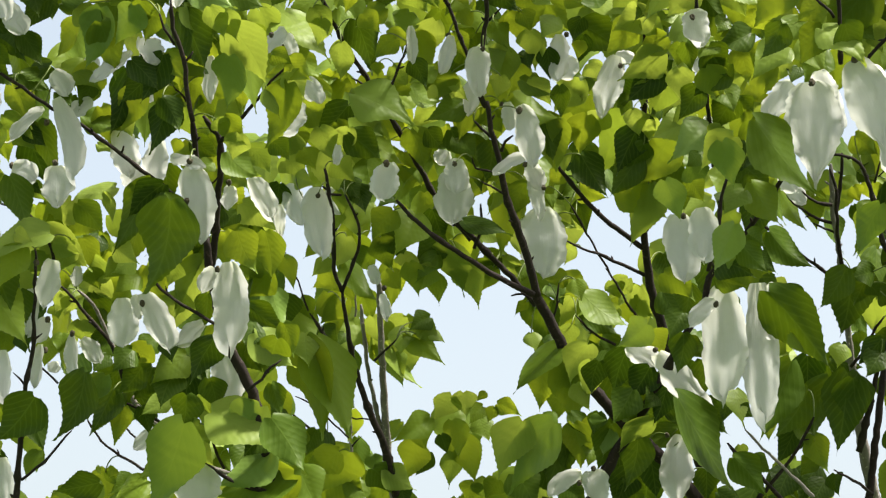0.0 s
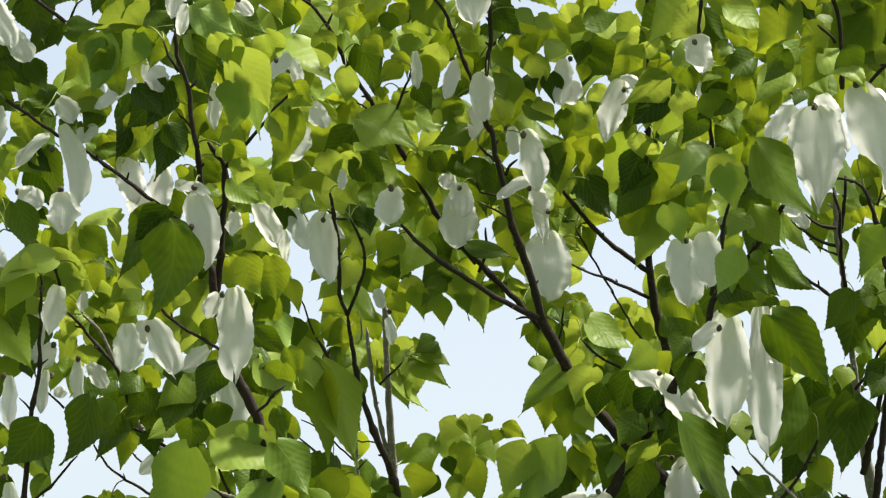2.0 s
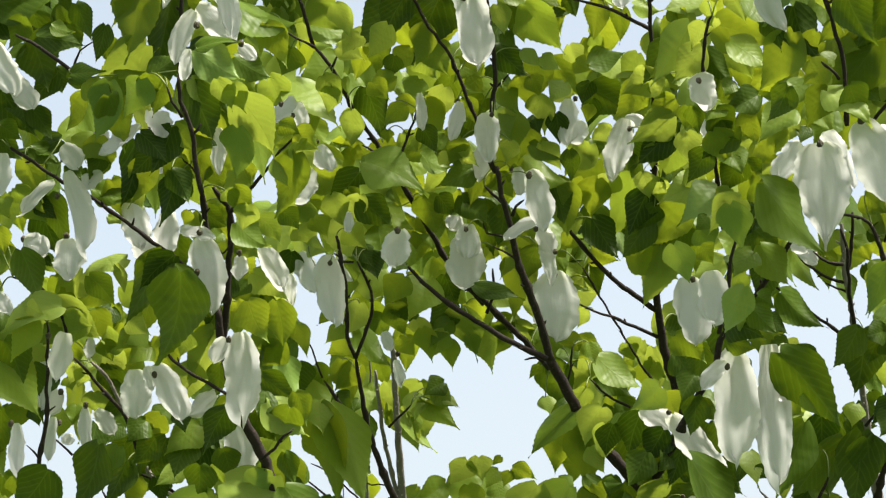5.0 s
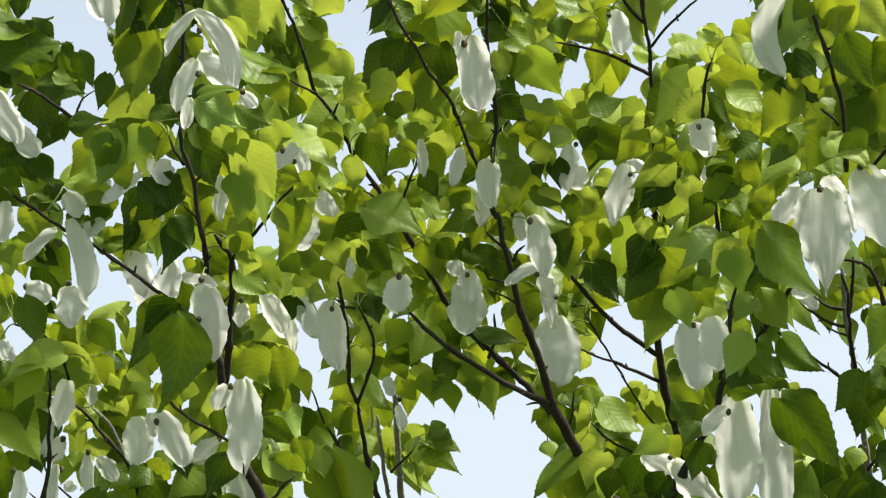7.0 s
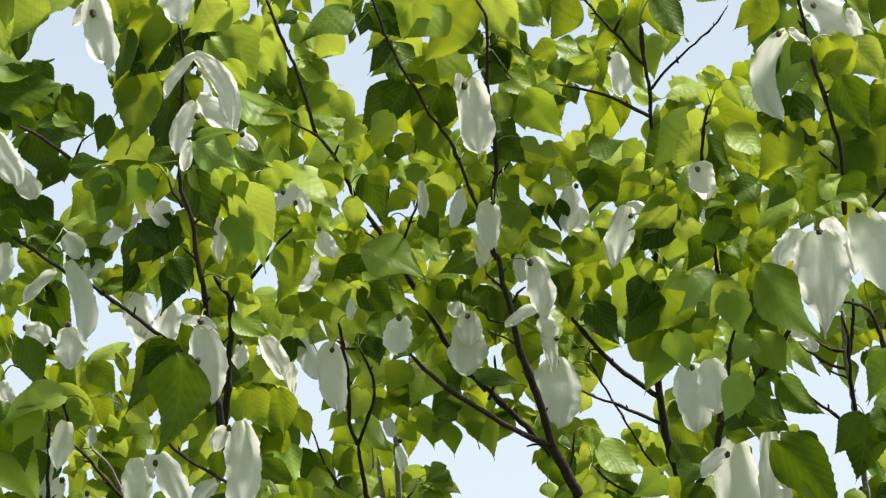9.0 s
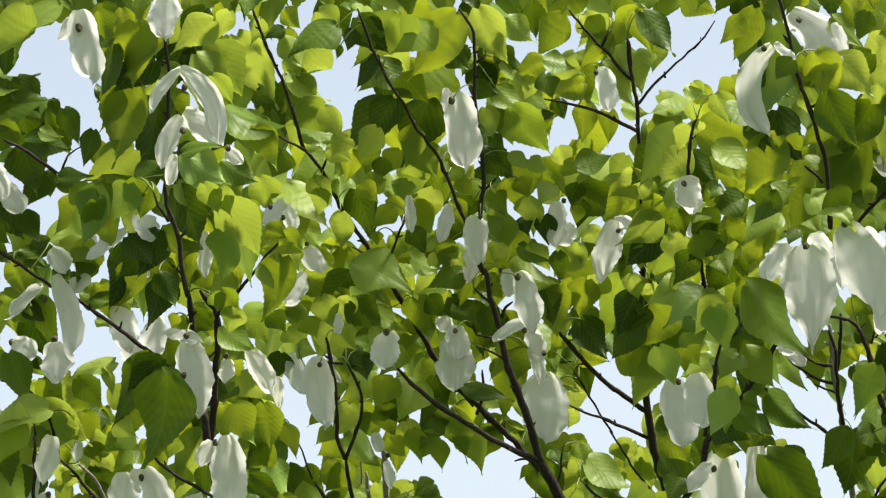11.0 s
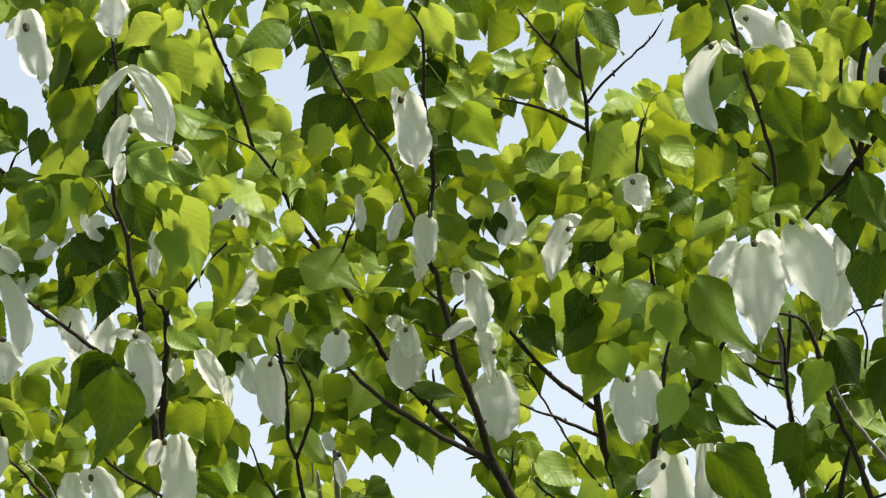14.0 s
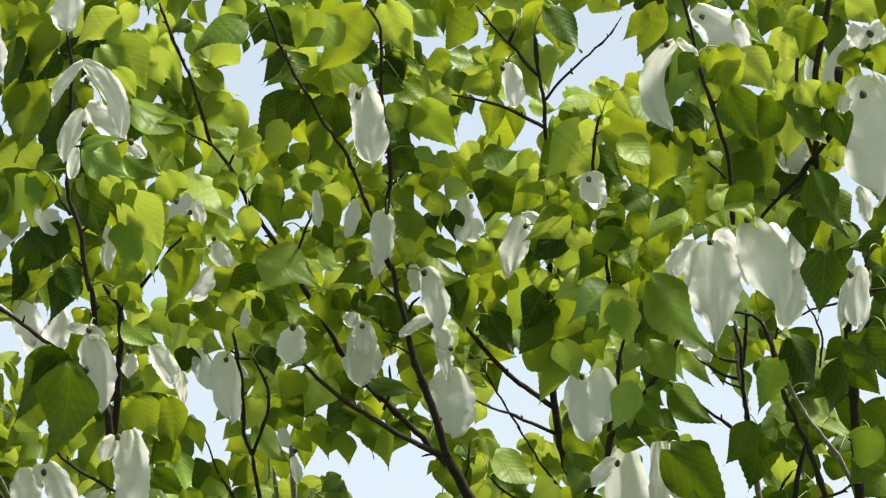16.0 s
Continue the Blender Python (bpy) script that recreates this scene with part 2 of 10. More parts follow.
def leaf_mesh(seed, mat):
    """A heart-shaped blade of length 1 along +y, upper side towards +z, with toothed edges, pleated along the side veins."""
    rng = np.random.default_rng(seed)
    rows_n, cols = 38, (-1.0, -0.8, -0.52, -0.25, 0.0, 0.25, 0.52, 0.8, 1.0)
    fold, droop, wave, twist = rng.uniform(0.0, 0.5), rng.uniform(0.1, 0.8), rng.uniform(0.02, 0.06), rng.uniform(-0.4, 0.4)
    arch, ph, swing = rng.uniform(0.2, 1.2), rng.uniform(0, 6.28), rng.uniform(-0.10, 0.10)
    verts, uvs, faces = [], [], []
    cy = cz = 0.0
    for i in range(rows_n):
        v = i / (rows_n - 1)
        h = outline(v)
        bend = droop * (v - 0.35) * (1.0 if v < 0.6 else 1.5)
        for c in cols:
            tooth = 0.0
            if abs(c) == 1.0 and 1 < i < rows_n - 3:
                tooth = (0.007, -0.001, -0.006)[i % 3] * rng.uniform(0.4, 1.5)
            x = c * (h + tooth)
            lobe = -0.065 * abs(c) * max(0.0, 1 - v * 2.6) ** 2
            y = cy + lobe + (0.009 * abs(c) ** 4 if i % 3 == 0 else 0.0)
            pleat = 0.0062 * math.sin(46.0 * (v - 1.05 * abs(x))) * min(1.0, abs(c) * 3) * (1 - v)
            z = cz + fold * abs(x) * (1 - 0.4 * v) - arch * x * x + wave * math.sin(8 * v + ph + 1.7 * c) * c * c + twist * x * v + pleat
            verts.append((x + swing * math.sin(math.pi * v), y, z))
            uvs.append((0.5 + 0.5 * c * h / 0.43 * 0.98, v))
        cy += math.cos(bend) / (rows_n - 1)
        cz -= math.sin(bend) / (rows_n - 1)
    tip = Vector(verts[-5])
    turn = tip.rotation_difference(Vector((0, 1, 0))).to_matrix() * (1.0 / tip.length)
    verts = [turn @ Vector(v) for v in verts]
    k = len(cols)
    for i in range(rows_n - 1):
        for j in range(k - 1):
            a = i * k + j
            faces.append((a, a + 1, a + k + 1, a + k))
    me = bpy.data.meshes.new("leaf")
    me.from_pydata(verts, [], faces)
    me.materials.append(mat)
    me.polygons.foreach_set("use_smooth", [True] * len(faces))
    layer = me.uv_layers.new(name="UVMap")
    index = np.empty(len(me.loops), dtype=np.int32)
    me.loops.foreach_get("vertex_index", index)
    layer.data.foreach_set("uv", np.asarray(uvs, dtype=np.float32)[index].ravel())
    return me


BLADES = {kind: [leaf_mesh(40 + i, LEAF[kind]) for i in range(18)] for kind in LEAF}
LEAVES = []


def leaf_frame(length, wide, lean, tilt, roll):
    """lean: of the tip from straight down towards +x; tilt: of the tip towards -y; roll: about the midrib."""
    a, b = radians(lean), radians(tilt)
    y = Vector((math.sin(a) * math.cos(b), -math.sin(b), -math.cos(a) * math.cos(b)))
    x = Vector((math.cos(a), 0.0, math.sin(a)))
    z = x.cross(y)
    if (tilt < 0) == (z.y < 0):
        x, z = -x, -z
    m = Matrix((x * length * wide, y * length, z * length)).transposed()
    return m @ Matrix.Rotation(radians(roll), 3, "Y")


# each leaf takes the painted copy for how lit or shaded it looks
SHADED, MID, SUNLIT, SKYLIT = "shaded", "midtone", "young", "fresh"


def leaf(owner, x, y, z, length, wide, lean, tilt, roll, tone=SUNLIT):
    LEAVES.append((owner, Vector((x, y, z)), leaf_frame(length, wide, lean, tilt, roll), length, tone))


def flower(owner, x, y, z, size=0.0032):
    """A round flower head; its white bracts hang from it."""
    bm = bmesh.new()
    bmesh.ops.create_icosphere(bm, subdivisions=2, radius=size)
    rng = np.random.default_rng(abs(int(x * 7001 + z * 9001)))
    for v in bm.verts:
        v.co *= 1 + rng.uniform(-0.15, 0.2)
        v.co.z *= 1.2
    me = bpy.data.meshes.new("flower")
    bm.to_mesh(me)
    bm.free()
    me.materials.append(HEAD)
    ob = new("flower", me)
    ob.parent = owner
    ob.location = Vector((x, y, z)) - owner.location
    HEADS.append((owner, Vector((x, y, z))))
    ob["at"] = (x, y, z)
    return tagged(ob, "small round brown flower head")


HEADS = []


def bract(bloom, x, y, z, length, width, lean, tilt, roll, bend, peak=0.0, blunt=0.4):
    """A papery white bract that hangs from the flower head; bend: degrees by which it arches on its way down."""
    rng = np.random.default_rng(abs(int(x * 8111 + z * 5003 + length * 30011)))
    rows_n, cols_n = 26, 17
    bent = radians(bend)
    cup, fold, crimp = rng.uniform(-0.3, 0.5), rng.uniform(-0.2, 0.2), rng.uniform(0.012, 0.03)
    peak = peak or rng.uniform(0.46, 0.64)
    curl, ruffle = rng.uniform(-0.5, 0.5), rng.uniform(0, 6.28)
    lift_a, lift_b = rng.uniform(-1, 1), rng.uniform(-1, 1)
    seed = Vector((rng.uniform(0, 50), rng.uniform(0, 50), 0))
    # axis in the plane of the blade
    ax, ay, pts = 0.0, 0.0, []
    for i in range(rows_n):
        v = i / (rows_n - 1)
        pts.append((ax, ay, bent * (0.5 - v)))
        ax += math.sin(bent * (0.5 - v)) / (rows_n - 1)
        ay += math.cos(bent * (0.5 - v)) / (rows_n - 1)
    verts, uvs, faces = [], [], []
    w = width / length
    for i in range(rows_n):
        v = i / (rows_n - 1)
        if v < peak:
            h = 0.34 + 0.66 * math.sin(0.5 * math.pi * v / peak) ** 0.62
        else:
            h = max(0.0, math.cos(0.5 * math.pi * (v - peak) / (1 - peak))) ** blunt
        h = max(h, 0.03) * w * 0.5
        px, py, ang = pts[i]
        for j in range(cols_n):
            c = 2 * j / (cols_n - 1) - 1
            edge = noise.noise(seed + Vector((c * 3 + 7, v * 9, 0))) * 0.13 + noise.noise(seed + Vector((c * 5, v * 23, 3))) * 0.10
            x0 = c * h * (1 + edge * abs(c))
            q = Vector((c * 1.3, v * 3.2, 0)) + seed
            z0 = cup * x0 * x0 / w + fold * abs(x0) + curl * 0.14 * v * v
            z0 += crimp * noise.noise(q) + 0.014 * w * noise.noise(Vector((c * 2.2, v * 2.6, 9)) + seed)
            z0 += 0.018 * w * noise.noise(Vector((c * 4.5, v * 5.0, 4)) + seed) * (0.3 + c * c) + 0.016 * noise.noise(q * 5.3) * (0.3 + abs(c))
            rim = max(0.0, abs(c) - 0.55)
            z0 += rim * rim * w * (1.6 * (lift_a if c > 0 else lift_b) + 0.7 * math.sin(11.0 * v + ruffle + 2.0 * c))
            z0 += 0.018 * v * v * math.sin(7.0 * c * (0.6 + w) + ruffle)
            y0 = (0.05 * math.sin(5.0 * c + 2 * ruffle) + 0.12 * noise.noise(seed + Vector((c * 2.3, 4.0, 8.0)))) * v ** 4
            side = 0.10 * w * noise.noise(seed + Vector((0.0, v * 2.4, 21.0))) * min(1.0, 3 * v)
            verts.append((px + x0 * math.cos(ang) + side, py - x0 * math.sin(ang) + y0, z0))
            uvs.append((0.5 + 0.5 * c, v))
    for i in range(rows_n - 1):
        for j in range(cols_n - 1):
            a = i * cols_n + j
            faces.append((a, a + 1, a + cols_n + 1, a + cols_n))
    m = leaf_frame(length, 1.0, lean, tilt, roll)
    if m.col[0].x < 0:      # keep the arch on the side it bends to
        m = m @ Matrix.Diagonal((-1.0, 1.0, -1.0))
    shift = Vector((x, y, z)) - Vector(bloom["at"])
    return tagged(mesh_object("bract", [m @ Vector(v) + shift for v in verts], faces, BRACT, bloom, True, uvs), "white papery hanging bract")


front = tree("young dove tree, dark stems, fresh green leaves, large white bracts", 0.02, 3.45)
rear = tree("taller dove tree with dark branches, green leaves and white bracts", 0.42, 4.45)

# trunks down to the ground
limb(front, 0.0024, 0.004, (-0.364, 3.152, 2.949), (-0.367, 3.203, 2.883), (-0.364, 3.233, 2.844), (-0.37, 3.27, 2.795), (-0.377, 3.329, 2.715))
limb(front, 0.0035, 0.0046, (-0.366, 3.218, 2.683), (-0.364, 3.24, 2.654), (-0.352, 3.266, 2.619), (-0.35, 3.292, 2.582), (-0.344, 3.318, 2.546))
limb(front, 0.0048, 0.0056, (-0.358, 3.452, 2.588), (-0.354, 3.489, 2.536), (-0.347, 3.537, 2.468), (-0.342, 3.583, 2.403))
limb(front, 0.0063, 0.0135, (-0.339, 3.505, 2.427), (-0.334, 3.544, 2.369), (-0.316, 3.595, 2.296), (-0.293, 3.625, 2.251), (-0.276, 3.65, 2.213), (-0.259, 3.706, 2.129), (-0.241, 3.778, 2.02))
limb(front, 0.0019, 0.0027, (-0.382, 3.228, 2.67), (-0.377, 3.24, 2.654), (-0.363, 3.254, 2.635))
limb(front, 0.0015, 0.0023, (-0.339, 3.26, 2.627), (-0.352, 3.268, 2.615))
limb(front, 0.0014, 0.0024, (-0.381, 3.397, 2.622), (-0.37, 3.404, 2.612), (-0.361, 3.411, 2.601))
limb(front, 0.0049, 0.0065, (-0.344, 3.483, 2.601), (-0.332, 3.495, 2.585), (-0.322, 3.509, 2.566), (-0.326, 3.542, 2.52), (-0.336, 3.598, 2.44), (-0.344, 3.623, 2.403))
limb(front, 0.002, 0.004, (-0.218, 3.42, 2.661), (-0.237, 3.431, 2.645), (-0.253, 3.443, 2.629), (-0.287, 3.466, 2.596), (-0.321, 3.49, 2.564))
limb(front, 0.0016, 0.0028, (-0.318, 3.514, 2.53), (-0.331, 3.524, 2.515), (-0.339, 3.532, 2.505), (-0.344, 3.555, 2.472))
limb(front, 0.0033, 0.0041, (-0.637, 3.462, 2.659), (-0.606, 3.475, 2.641), (-0.575, 3.49, 2.62), (-0.543, 3.501, 2.605), (-0.508, 3.516, 2.585), (-0.468, 3.536, 2.557), (-0.429, 3.555, 2.53), (-0.393, 3.574, 2.503), (-0.35, 3.615, 2.444))
limb(front, 0.0016, 0.0025, (-0.465, 3.527, 2.569), (-0.468, 3.536, 2.556))
limb(front, 0.0029, 0.0033, (-0.65, 3.579, 2.495), (-0.622, 3.584, 2.488), (-0.606, 3.592, 2.477), (-0.595, 3.6, 2.466), (-0.58, 3.62, 2.437), (-0.571, 3.654, 2.388))
limb(front, 0.0024, 0.0063, (-0.584, 3.506, 2.41), (-0.587, 3.536, 2.367), (-0.592, 3.566, 2.323), (-0.594, 3.586, 2.294), (-0.61, 3.626, 2.234), (-0.618, 3.656, 2.189), (-0.63, 3.702, 2.12), (-0.641, 3.758, 2.035))
limb(front, 0.002, 0.0028, (-0.547, 3.668, 2.171), (-0.566, 3.679, 2.155), (-0.593, 3.697, 2.128), (-0.626, 3.712, 2.105))
limb(front, 0.0016, 0.0024, (-0.581, 3.581, 2.301), (-0.596, 3.587, 2.292))
limb(front, 0.0016, 0.0024, (-0.627, 3.615, 2.251), (-0.611, 3.627, 2.233))
limb(front, 0.0029, 0.0042, (-0.579, 3.707, 2.4), (-0.555, 3.723, 2.377), (-0.531, 3.741, 2.35), (-0.511, 3.757, 2.327), (-0.499, 3.773, 2.304), (-0.487, 3.8, 2.265))
limb(front, 0.0034, 0.0051, (-0.558, 3.757, 2.402), (-0.536, 3.77, 2.383), (-0.521, 3.792, 2.351), (-0.505, 3.819, 2.312), (-0.493, 3.845, 2.273), (-0.47, 3.872, 2.233), (-0.428, 3.891, 2.205), (-0.35, 3.929, 2.148), (-0.279, 3.932, 2.144), bark=OLD_BARK)
limb(front, 0.0025, 0.0033, (-0.5, 3.813, 2.245), (-0.465, 3.825, 2.227), (-0.431, 3.838, 2.208))
limb(front, 0.0017, 0.0025, (-0.633, 3.824, 2.304), (-0.612, 3.835, 2.289), (-0.598, 3.845, 2.273))
limb(front, 0.0021, 0.0034, (-0.555, 3.88, 2.221), (-0.526, 3.905, 2.184), (-0.483, 3.922, 2.158), (-0.431, 3.943, 2.127))
limb(front, 0.0017, 0.0025, (-0.519, 3.875, 2.229), (-0.494, 3.889, 2.209), (-0.481, 3.897, 2.197), (-0.428, 3.905, 2.184))
limb(front, 0.0028, 0.0035, (-0.421, 3.521, 2.374), (-0.405, 3.533, 2.356), (-0.386, 3.542, 2.343), (-0.354, 3.554, 2.325), (-0.332, 3.563, 2.313), (-0.313, 3.573, 2.298))
limb(front, 0.002, 0.0031, (-0.235, 3.596, 2.264), (-0.25, 3.602, 2.255), (-0.265, 3.612, 2.24), (-0.284, 3.622, 2.225))
limb(front, 0.0031, 0.0047, (-0.366, 3.683, 2.133), (-0.333, 3.695, 2.115), (-0.297, 3.708, 2.096), (-0.255, 3.713, 2.088))
limb(front, 0.0024, 0.0031, (-0.34, 3.667, 2.157), (-0.333, 3.68, 2.138), (-0.325, 3.693, 2.119))
limb(rear, 0.0029, 0.0039, (-0.167, 4.18, 2.661), (-0.15, 4.204, 2.627), (-0.145, 4.226, 2.597), (-0.151, 4.247, 2.566), (-0.176, 4.284, 2.514))
limb(rear, 0.0039, 0.0107, (-0.176, 4.284, 2.514), (-0.169, 4.317, 2.466), (-0.158, 4.361, 2.403), (-0.134, 4.41, 2.331), (-0.105, 4.454, 2.267), (-0.09, 4.491, 2.211), (-0.066, 4.56, 2.107))
limb(rear, 0.0034, 0.0044, (-0.202, 4.153, 2.699), (-0.196, 4.177, 2.665), (-0.189, 4.214, 2.614), (-0.189, 4.262, 2.545), (-0.176, 4.284, 2.514))
limb(rear, 0.0029, 0.0044, (-0.233, 4.308, 2.479), (-0.212, 4.328, 2.45), (-0.188, 4.345, 2.426), (-0.165, 4.362, 2.401))
limb(rear, 0.0015, 0.0024, (-0.269, 4.251, 2.56), (-0.259, 4.262, 2.545), (-0.236, 4.305, 2.483))
limb(rear, 0.0062, 0.0093, (-0.118, 4.503, 2.582), (-0.115, 4.571, 2.485), (-0.11, 4.636, 2.39), (-0.104, 4.695, 2.303), (-0.09, 4.768, 2.194), bark=OLD_BARK)
limb(rear, 0.0041, 0.0052, (-0.152, 4.532, 2.541), (-0.141, 4.597, 2.447), (-0.126, 4.649, 2.37), (-0.105, 4.695, 2.303), bark=OLD_BARK)
limb(rear, 0.0021, 0.0042, (-0.171, 4.575, 2.625), (-0.164, 4.635, 2.54), (-0.177, 4.728, 2.405), (-0.176, 4.795, 2.307), (-0.169, 4.863, 2.206), bark=OLD_BARK)
limb(rear, 0.0018, 0.0029, (-0.285, 4.407, 2.335), (-0.265, 4.419, 2.317), (-0.241, 4.433, 2.297), (-0.186, 4.46, 2.257))
limb(rear, 0.0018, 0.0024, (-0.262, 4.398, 2.349), (-0.225, 4.411, 2.329), (-0.185, 4.435, 2.294), (-0.165, 4.445, 2.279))
limb(rear, 0.0016, 0.0021, (-0.153, 4.684, 2.32), (-0.172, 4.695, 2.303))
limb(rear, 0.0016, 0.0021, (-0.195, 4.659, 2.356), (-0.163, 4.662, 2.351), (-0.142, 4.664, 2.349), (-0.119, 4.669, 2.342))
limb(rear, 0.002, 0.0029, (-0.081, 4.336, 2.439), (-0.098, 4.346, 2.424), (-0.122, 4.361, 2.403))
limb(rear, 0.002, 0.0029, (-0.237, 4.188, 2.65), (-0.217, 4.18, 2.661), (-0.203, 4.18, 2.661), (-0.174, 4.18, 2.661))
limb(rear, 0.0031, 0.0041, (-0.317, 3.959, 3.231), (-0.29, 4.009, 3.167), (-0.268, 4.044, 3.123), (-0.251, 4.085, 3.07), (-0.238, 4.116, 3.028))
limb(rear, 0.0041, 0.0066, (-0.238, 4.116, 3.028), (-0.21, 4.138, 2.999), (-0.178, 4.179, 2.944), (-0.135, 4.224, 2.884), (-0.114, 4.244, 2.856), (-0.068, 4.294, 2.788), (-0.01, 4.358, 2.699), (0.05, 4.403, 2.635))
limb(rear, 0.002, 0.003, (-0.293, 4.061, 3.047), (-0.265, 4.073, 3.03), (-0.236, 4.083, 3.017))
limb(rear, 0.002, 0.003, (-0.192, 4.087, 3.012), (-0.206, 4.105, 2.988))
limb(rear, 0.002, 0.0035, (-0.159, 4.191, 2.873), (-0.139, 4.198, 2.864), (-0.115, 4.209, 2.848))
limb(rear, 0.003, 0.004, (-0.132, 3.851, 3.184), (-0.115, 3.884, 3.141), (-0.102, 3.905, 3.114), (-0.079, 3.936, 3.075), (-0.061, 3.951, 3.055), (-0.038, 3.982, 3.015), (-0.01, 4.003, 2.986), (0.006, 4.025, 2.958), (0.026, 4.058, 2.913), (0.064, 4.114, 2.838))
limb(rear, 0.002, 0.0035, (-0.053, 4.053, 2.92), (-0.066, 4.082, 2.881), (-0.077, 4.097, 2.861), (-0.092, 4.124, 2.823), (-0.103, 4.149, 2.79))
limb(rear, 0.0029, 0.0054, (0.037, 3.798, 3.159), (0.057, 3.816, 3.136), (0.061, 3.839, 3.106), (0.059, 3.893, 3.036), (0.064, 3.923, 2.997), (0.07, 3.947, 2.965), (0.072, 3.982, 2.918), (0.066, 4.012, 2.877), (0.061, 4.06, 2.812), (0.072, 4.079, 2.787))
limb(rear, 0.002, 0.003, (0.1, 4.073, 2.962), (0.087, 4.081, 2.952), (0.075, 4.088, 2.942))
limb(rear, 0.0015, 0.0025, (0.078, 3.945, 3.131), (0.065, 3.95, 3.123))
limb(rear, 0.0048, 0.0087, (0.074, 4.03, 2.783), (0.081, 4.06, 2.742), (0.096, 4.095, 2.693), (0.111, 4.137, 2.635), (0.136, 4.179, 2.576), (0.156, 4.221, 2.516), (0.162, 4.236, 2.494))
limb(rear, 0.0098, 0.0156, (0.159, 4.284, 2.514), (0.199, 4.33, 2.448), (0.225, 4.361, 2.403), (0.276, 4.398, 2.349), (0.318, 4.426, 2.308), (0.38, 4.46, 2.257), (0.454, 4.51, 2.183), (0.519, 4.56, 2.107))
limb(rear, 0.0025, 0.0035, (0.052, 4.152, 2.785), (0.066, 4.161, 2.773), (0.082, 4.169, 2.761))
limb(rear, 0.0025, 0.0035, (0.12, 4.168, 2.763), (0.108, 4.174, 2.754), (0.101, 4.185, 2.739))
limb(rear, 0.002, 0.003, (0.05, 4.191, 2.731), (0.057, 4.204, 2.714), (0.079, 4.207, 2.71), (0.104, 4.21, 2.705))
limb(rear, 0.002, 0.003, (0.065, 4.218, 2.694), (0.082, 4.223, 2.687), (0.107, 4.232, 2.674))
limb(rear, 0.0038, 0.0066, (-0.079, 4.082, 2.626), (-0.051, 4.099, 2.601), (-0.023, 4.115, 2.578), (0.044, 4.144, 2.538), (0.092, 4.162, 2.513), (0.155, 4.181, 2.485))
limb(rear, 0.006, 0.007, (0.006, 4.291, 2.663), (0.041, 4.315, 2.63), (0.076, 4.338, 2.597), (0.122, 4.366, 2.557), (0.166, 4.398, 2.513))
limb(rear, 0.0025, 0.003, (0.121, 4.343, 2.517), (0.141, 4.34, 2.521), (0.166, 4.353, 2.503))
limb(rear, 0.0025, 0.004, (0.065, 4.242, 2.661), (0.067, 4.266, 2.626), (0.055, 4.291, 2.592))
limb(rear, 0.0025, 0.0045, (0.215, 4.343, 2.619), (0.247, 4.353, 2.606), (0.278, 4.359, 2.597), (0.318, 4.37, 2.581), (0.361, 4.382, 2.564))
limb(rear, 0.004, 0.0065, (0.199, 4.259, 2.737), (0.225, 4.281, 2.707), (0.276, 4.315, 2.659), (0.317, 4.335, 2.631), (0.356, 4.353, 2.606))
limb(rear, 0.007, 0.0111, (0.351, 4.315, 2.659), (0.363, 4.365, 2.588), (0.375, 4.403, 2.534), (0.393, 4.438, 2.485), (0.407, 4.479, 2.425))
limb(rear, 0.0101, 0.0151, (0.407, 4.479, 2.425), (0.429, 4.53, 2.351), (0.474, 4.594, 2.256), (0.501, 4.645, 2.179), (0.533, 4.684, 2.121))
limb(rear, 0.0021, 0.0031, (0.231, 4.417, 2.703), (0.285, 4.474, 2.623), (0.317, 4.506, 2.577), (0.345, 4.535, 2.536), (0.383, 4.564, 2.494))
limb(rear, 0.0025, 0.0035, (0.241, 4.455, 2.504), (0.273, 4.474, 2.476), (0.314, 4.487, 2.458))
limb(rear, 0.002, 0.003, (0.209, 4.417, 2.558), (0.205, 4.442, 2.522), (0.196, 4.468, 2.485))
limb(rear, 0.0035, 0.006, (0.319, 3.926, 3.154), (0.326, 3.969, 3.099), (0.336, 3.999, 3.059), (0.339, 4.042, 3.003), (0.345, 4.104, 2.921), (0.349, 4.184, 2.812), (0.352, 4.296, 2.657))
limb(rear, 0.0025, 0.004, (0.223, 3.934, 3.21), (0.247, 3.956, 3.183), (0.28, 3.978, 3.155), (0.308, 3.998, 3.129), (0.331, 4.014, 3.108))
limb(rear, 0.0015, 0.0035, (0.466, 3.917, 3.179), (0.45, 3.935, 3.156), (0.403, 3.962, 3.121), (0.365, 3.986, 3.09), (0.339, 4.006, 3.064))
limb(rear, 0.002, 0.0025, (0.381, 3.971, 3.109), (0.384, 3.979, 3.1))
limb(rear, 0.0025, 0.0046, (0.179, 4.032, 3.084), (0.223, 4.037, 3.077), (0.252, 4.042, 3.071), (0.291, 4.053, 3.057), (0.34, 4.069, 3.036))
limb(rear, 0.002, 0.003, (0.29, 3.959, 3.178), (0.279, 3.975, 3.159))
limb(front, 0.0026, 0.0044, (0.395, 3.566, 2.881), (0.387, 3.58, 2.863), (0.383, 3.62, 2.809), (0.389, 3.65, 2.768), (0.402, 3.694, 2.709), (0.42, 3.77, 2.602))
